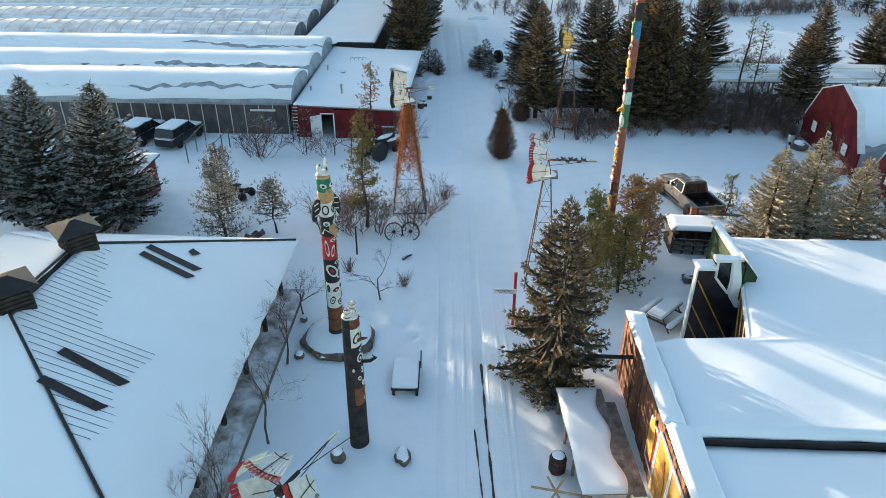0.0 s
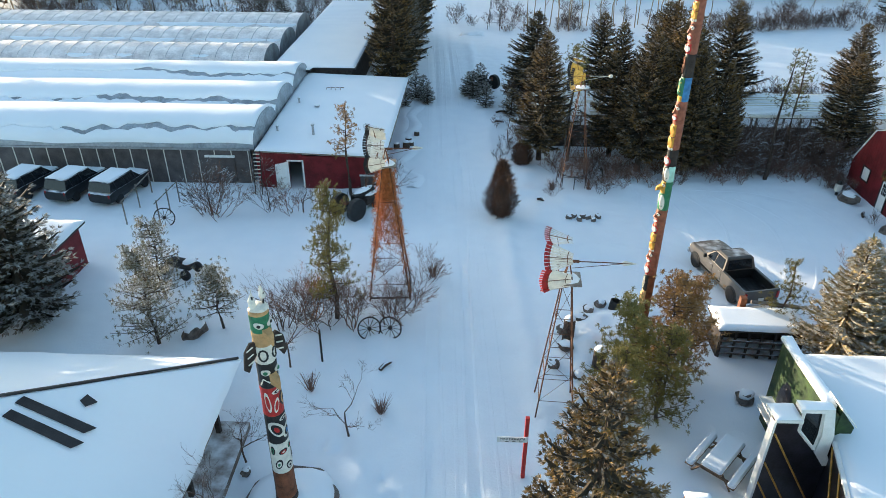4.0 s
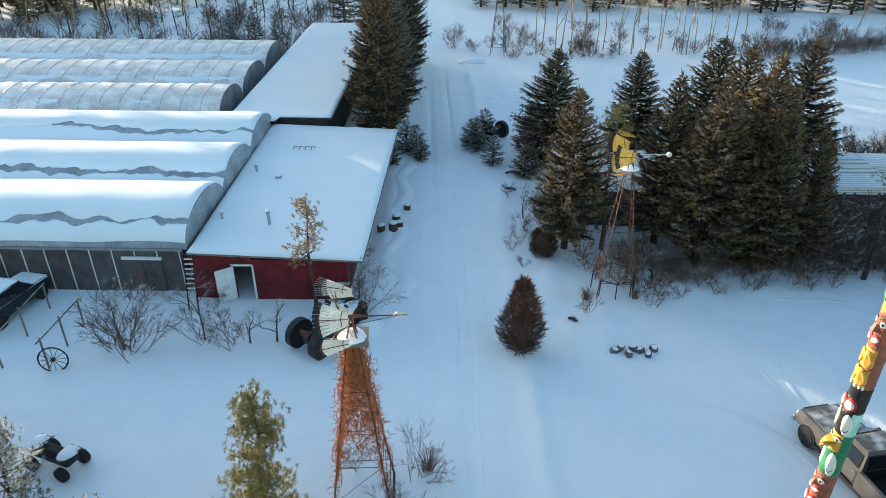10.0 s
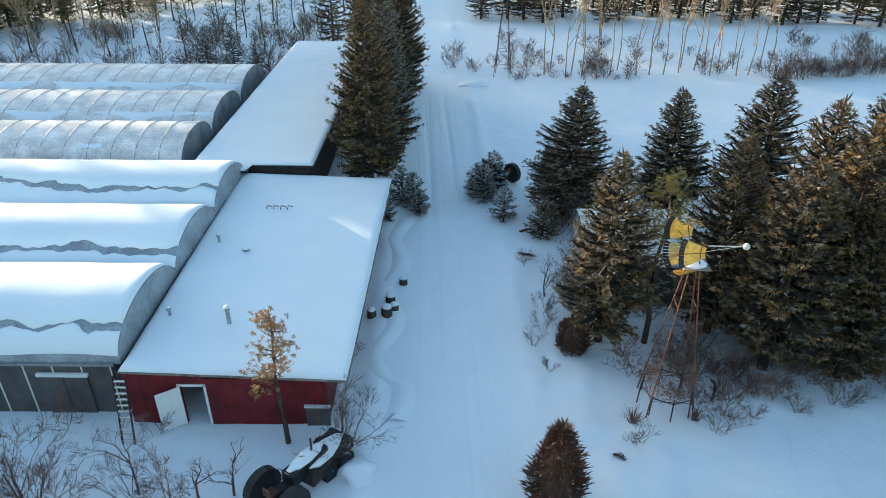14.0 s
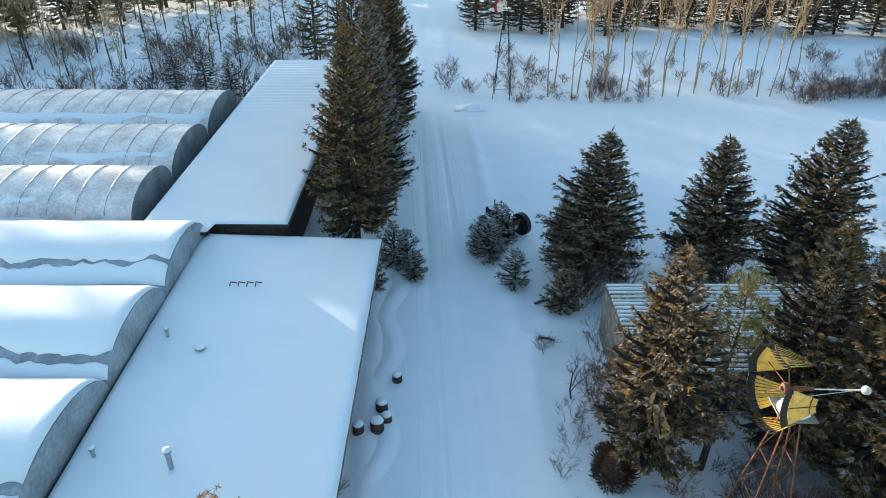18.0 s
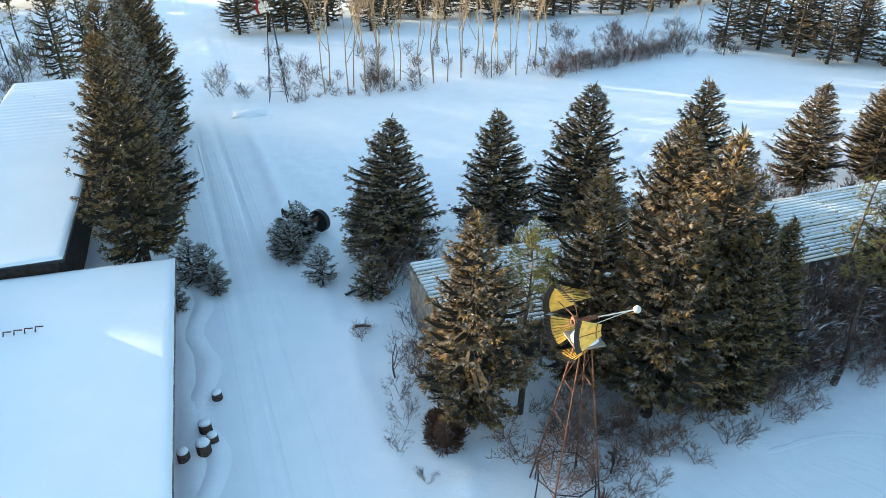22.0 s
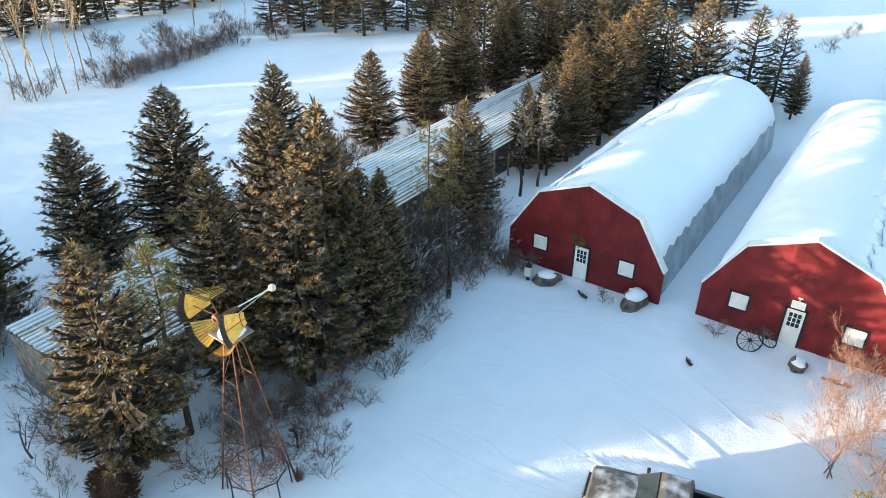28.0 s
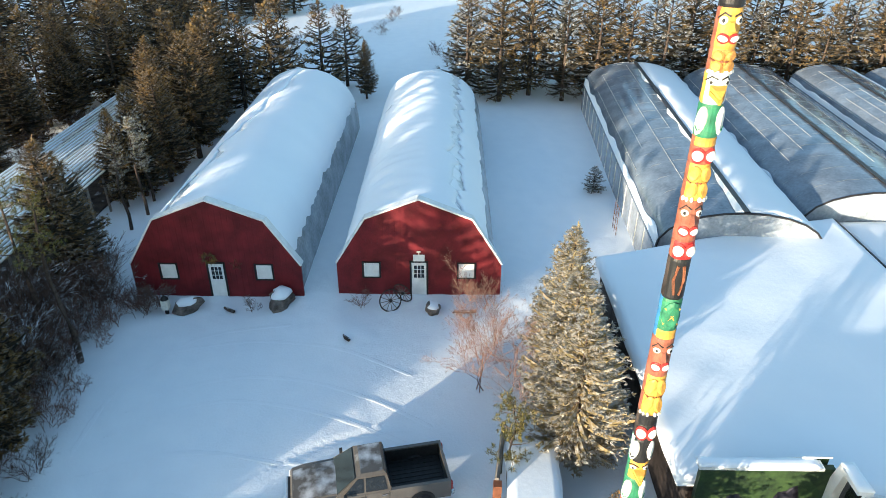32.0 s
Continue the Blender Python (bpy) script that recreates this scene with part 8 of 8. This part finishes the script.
oc = [(1.55 * math.cos(k * 0.7854 + 0.3) * (1 + 0.1 * math.sin(k * 2)), 1.6 * math.sin(k * 0.7854 + 0.3)) for k in range(8)]
for k in range(8):
    a, b_ = oc[k], oc[(k + 1) % 8]
    e = Mesh()
    e.tube([(*a, 0.2), (*b_, 0.2)], 0.2, 6)
    part("edging", e, ROCK, pl_)
b = Mesh()
b.lumps((0, 0, 0.25), (1.62, 1.66, 0.42), 9, 0.08, 8, 20, 0, -0.3)
part("snow", b, SNOW_SOFT, pl_, smooth=True)
st = thing("stage", "plank stage on posts with snow lying on the boards", "stage", pose(4.95, 18.8, 0, 0, 0, 3.5))
for k in range(18):
    b = Mesh()
    b.box(-0.92, -2.65 + k * 0.295, 1.12, 0.92, -2.37 + k * 0.295, 1.18)
    part("board", b, GREYWOOD, st)
for sx in (-0.8, 0.8):
    for k in range(4):
        b = Mesh()
        b.tube([(sx, -2.4 + k * 1.6, -0.1), (sx, -2.4 + k * 1.6, 1.12)], 0.07, 6)
        part("post", b, GREYWOOD, st)
snow_slab(st, lambda u, v: (-0.93 + 1.55 * u + 0.12 * math.sin(v * 14) * u, -2.68 + 5.4 * v, 1.18), "snow", 10, 30, 0.1, 60)
b = Mesh()
b.box(0.9, -2.6, 0.95, 1.35, 2.0, 1.05)
part("step", b, GREYWOOD, st)
bl = thing("barrel", "dark stave barrel with snow on its lid", "barrel", pose(3.63, 18.1, 0.02))
b = Mesh()
b.lathe([(0.25, 0), (0.31, 0.25), (0.33, 0.45), (0.31, 0.65), (0.26, 0.88)], 16)
part("body", b, DARK, bl)
for z, r_ in ((0.2, 0.315), (0.68, 0.318)):
    b = Mesh()
    b.lathe([(r_, z - 0.03), (r_ + 0.012, z - 0.03), (r_ + 0.012, z + 0.03), (r_, z + 0.03)], 16)
    part("hoop", b, RUST, bl)
b = Mesh()
b.lumps((0, 0, 0.87), (0.25, 0.25, 0.07), 2, 0.05, 6, 12, 0, 0)
part("snow", b, SNOW_SOFT, bl, smooth=True)
bl2 = thing("barrel", "rusty open drum among snowy stones", "barrel", pose(7.9, 38.4, 0.05, 0, 8, 0))
b = Mesh()
b.lathe([(0.26, 0), (0.27, 0.3), (0.26, 0.6), (0.22, 0.6), (0.22, 0.25)], 16)
part("drum", b, BLACKP, bl2)
tr_ = thing("trestle", "pale timber trestle of crossed poles beside the stage", "trestle", pose(3.4, 16.6, 0.0))
for a, b_ in (((-0.4, -0.3, 0), (0.3, 0.3, 1.1)), ((0.4, -0.3, 0), (-0.3, 0.3, 1.1)), ((-0.9, 0, 0.9), (1.2, -0.3, 0.8))):
    b = Mesh()
    b.tube([a, b_], 0.045, 6)
    part("pole", b, PALEWOOD, tr_)
# sign post
sp_ = thing("sign_post", "red post with a narrow white lettered sign board", "sign", pose(2.45, 27.4, 0.0))
b = Mesh()
b.box(-0.07, -0.07, -0.1, 0.07, 0.07, 3.0)
part("post", b, SCARLET, sp_)
b = Mesh()
b.box(-1.05, -0.12, 1.9, 0.05, -0.08, 2.15)
bd = part("board", b, WHITE, sp_)
fc = bpy.data.curves.new("lettering", 'FONT')
fc.body, fc.size, fc.extrude, fc.align_x, fc.align_y = "MINI DONUTS", 0.14, 0.003, 'CENTER', 'CENTER'
fc.materials.append(BLACKP)
tx_ = new("lettering", fc)
tx_.parent = bd
tx_.matrix_basis = pose(-0.5, -0.125, 2.06, 90, 0, 0)
for k in range(3):
    b = Mesh()
    b.box(-0.75 + k * 0.25, -0.128, 1.925, -0.63 + k * 0.25, -0.121, 1.955)
    part("mark", b, BLACKP, bd)
# wagon shed of dark boards at the yard's south side
wg = thing("covered_wagon_shed", "low dark board shelter with snow on its roof", "shelter", pose(13.9, 35.6, 0, 0, 0, -2))
b = Mesh()
b.box(-1.9, 0.7, -0.1, 1.9, 0.8, 1.5).box(-1.9, -0.8, -0.1, -1.8, 0.7, 1.5).box(1.8, -0.8, -0.1, 1.9, 0.7, 1.5)
part("wall", b, DARK, wg)
b = Mesh()
b.box(-2.05, -0.95, 1.5, 2.05, 0.95, 1.58)
part("roof", b, DARK, wg)
snow_slab(wg, bilinear((-2.05, -0.95, 1.58), (2.05, -0.95, 1.58), (2.05, 0.95, 1.58), (-2.05, 0.95, 1.58)), "roof_snow", 20, 10, 0.18, 61)
for k in range(7):
    b = Mesh()
    b.box(-1.85 + k * 0.6, -0.86, 0.0, -1.75 + k * 0.6, -0.8, 1.5)
    part("slat", b, DARK, wg)
for k in range(3):
    b = Mesh()
    b.tube([(-1.8, -0.9, 0.3 + k * 0.35), (1.2 + 0.2 * k, -0.95, 0.25 + k * 0.35)], 0.05, 6)
    part("pole", b, snowy_bark, wg)
gt = thing("gate_beam", "thick red-brown post with a long snowy beam", "beam", pose(13.6, 36.9, 0, 0, 0, -2))
b = Mesh()
b.box(-0.14, -0.14, -0.1, 0.14, 0.14, 2.0)
part("post", b, BROWN, gt)
b = Mesh()
b.tube([(0.4, 0, 1.75), (2.9, -0.3, 1.7)], 0.09, 7)
part("beam", b, GREYWOOD, gt)
b = Mesh()
b.tube([(2.3, -0.25, 0), (2.3, -0.25, 1.7)], 0.06, 6)
part("prop", b, DARK, gt)
# ladder against the shed
ld = thing("ladder", "white wooden ladder leaning on the red shed", "ladder", pose(-13.85, 51.6, 0.0, -12, 0, 0))
for s in (-0.24, 0.24):
    b = Mesh()
    b.box(s - 0.03, -0.03, -0.05, s + 0.03, 0.03, 3.0)
    part("rail", b, DARK, ld)
for k in range(11):
    b = Mesh()
    b.box(-0.22, -0.04, 0.15 + k * 0.26, 0.22, 0.04, 0.2 + k * 0.26)
    part("rung", b, CREAM, ld)
# vents and frames on the shed roof
for i, (x, y, z, h_, r_) in enumerate(((-10.7, 56.0, 2.68, 0.75, 0.09), (-13.4, 56.4, 2.78, 0.35, 0.07), (-13.2, 63.0, 2.8, 0.35, 0.07), (-11.6, 62.2, 2.7, 0.1, 0.14))):
    v_ = thing("roof_vent", "metal vent pipe with a snow cap on the shed roof", "vent", pose(x, y, z), "roof vents")
    b = Mesh()
    b.lathe([(r_, 0), (r_, h_), (r_ * 1.5, h_ + 0.02), (r_ * 1.5, h_ + 0.08), (0.01, h_ + 0.14)], 12)
    part("pipe", b, STEEL, v_)
    b = Mesh()
    b.lumps((0, 0, h_ + 0.12), (r_ * 1.6, r_ * 1.6, 0.10), i, 0.05, 6, 10, 0, 0)
    part("snow_cap", b, SNOW_SOFT, v_, smooth=True)
ap = thing("roof_frame", "bent metal frame half buried in the roof snow", "metal frame", pose(-11.4, 67.0, 2.74))
for k in range(4):
    b = Mesh()
    b.tube([(k * 0.4 - 0.3, 0, 0), (k * 0.4 - 0.25, 0.05, 0.22), (k * 0.4 + 0.05, 0.02, 0.2)], 0.03, 5)
    part("bar", b, RUST, ap)
# barrel lantern, star and wreath at the barns
ls = thing("lantern_stand", "small white lantern on a dark stand beside the barn", "lantern", pose(26.1, 53.0, 0.0))
b = Mesh()
b.bevel_box(-0.18, -0.18, 0.3, 0.18, 0.18, 0.85, 0.03)
part("lantern", b, CREAM, ls)
b = Mesh()
b.tube([(0, 0, -0.05), (0, 0, 0.3)], 0.1, 8).lathe([(0.2, 0.85), (0.12, 1.0), (0.03, 1.08)], 10)
part("stand", b, BLACKP, ls)
wr = thing("wreath", "evergreen wreath with lights over the barn door", "wreath", pose(27.72, 51.0, 2.35))
b = Mesh()
rr = random.Random(3)
for k in range(260):
    a = rr.uniform(0, 6.283)
    p = Vector((rr.uniform(-0.08, 0.0), 0.32 * math.cos(a) + rr.gauss(0, 0.06), 0.22 * math.sin(a) + rr.gauss(0, 0.06)))
    q = p + Vector((rr.uniform(-0.08, 0.0), rr.gauss(0, 0.09), rr.gauss(0, 0.09)))
    b.tube([p, q], [0.012, 0.005], 3, 0, False)
part("greenery", b, SPRUCE, wr)
sr = thing("star", "rusty outline star hung on the barn front", "star", pose(27.74, 49.65, 1.95))
for k in range(5):
    a, b_ = radians(90 + 144 * k), radians(90 + 144 * (k + 1))
    b = Mesh()
    b.tube([(0, 0.36 * math.cos(a), 0.36 * math.sin(a)), (0, 0.36 * math.cos(b_), 0.36 * math.sin(b_))], 0.014, 4)
    part("rod", b, RUST, sr)
sc_ = thing("door_sign", "white board sign over the barn door", "sign", pose(28.1, 40.17, 2.1))
b = Mesh()
b.bevel_box(-0.06, -0.3, 0, 0.0, 0.3, 0.38, 0.02)
part("board", b, WHITE, sc_)
b = Mesh()
b.tube([(-0.03, 0, 0.38), (-0.03, 0, 0.55)], 0.03, 5).lumps((-0.03, 0, 0.55), (0.05, 0.12, 0.05), 1, 0.1)
part("finial", b, CREAM, sc_)
# cable from the near windmill
cb = Mesh()
cb.tube([(-4.3, 13.0, 5.4), (-3.9, 19.0, 0.9)], 0.018, 4)
thing("guy_rope", "thin guy rope running to the dark totem's foot", "rope", mb=cb, material=DARK)
tl = thing("trellis", "bare metal trellis beside the greenhouse wall", "trellis", pose(35.6, 28.2, 0))
for s in (-0.5, 0, 0.5):
    b = Mesh()
    b.tube([(s, 0, -0.1), (s, 0, 1.9)], 0.02, 4)
    part("upright", b, RUST, tl)
for k in range(5):
    b = Mesh()
    b.tube([(-0.5, 0, 0.3 + k * 0.38), (0.5, 0, 0.3 + k * 0.38)], 0.014, 4)
    part("rail", b, RUST, tl)
fp = Mesh()
fp.tube([(0, 0, -0.1), (0, 0, 1.8)], 0.05, 6)
for x, y in ((-6.25, 33.85), (57.2, 106.0)):
    thing("post", "thin dark post standing in the snow", "post", pose(x, y, 0), mb=fp, material=DARK)
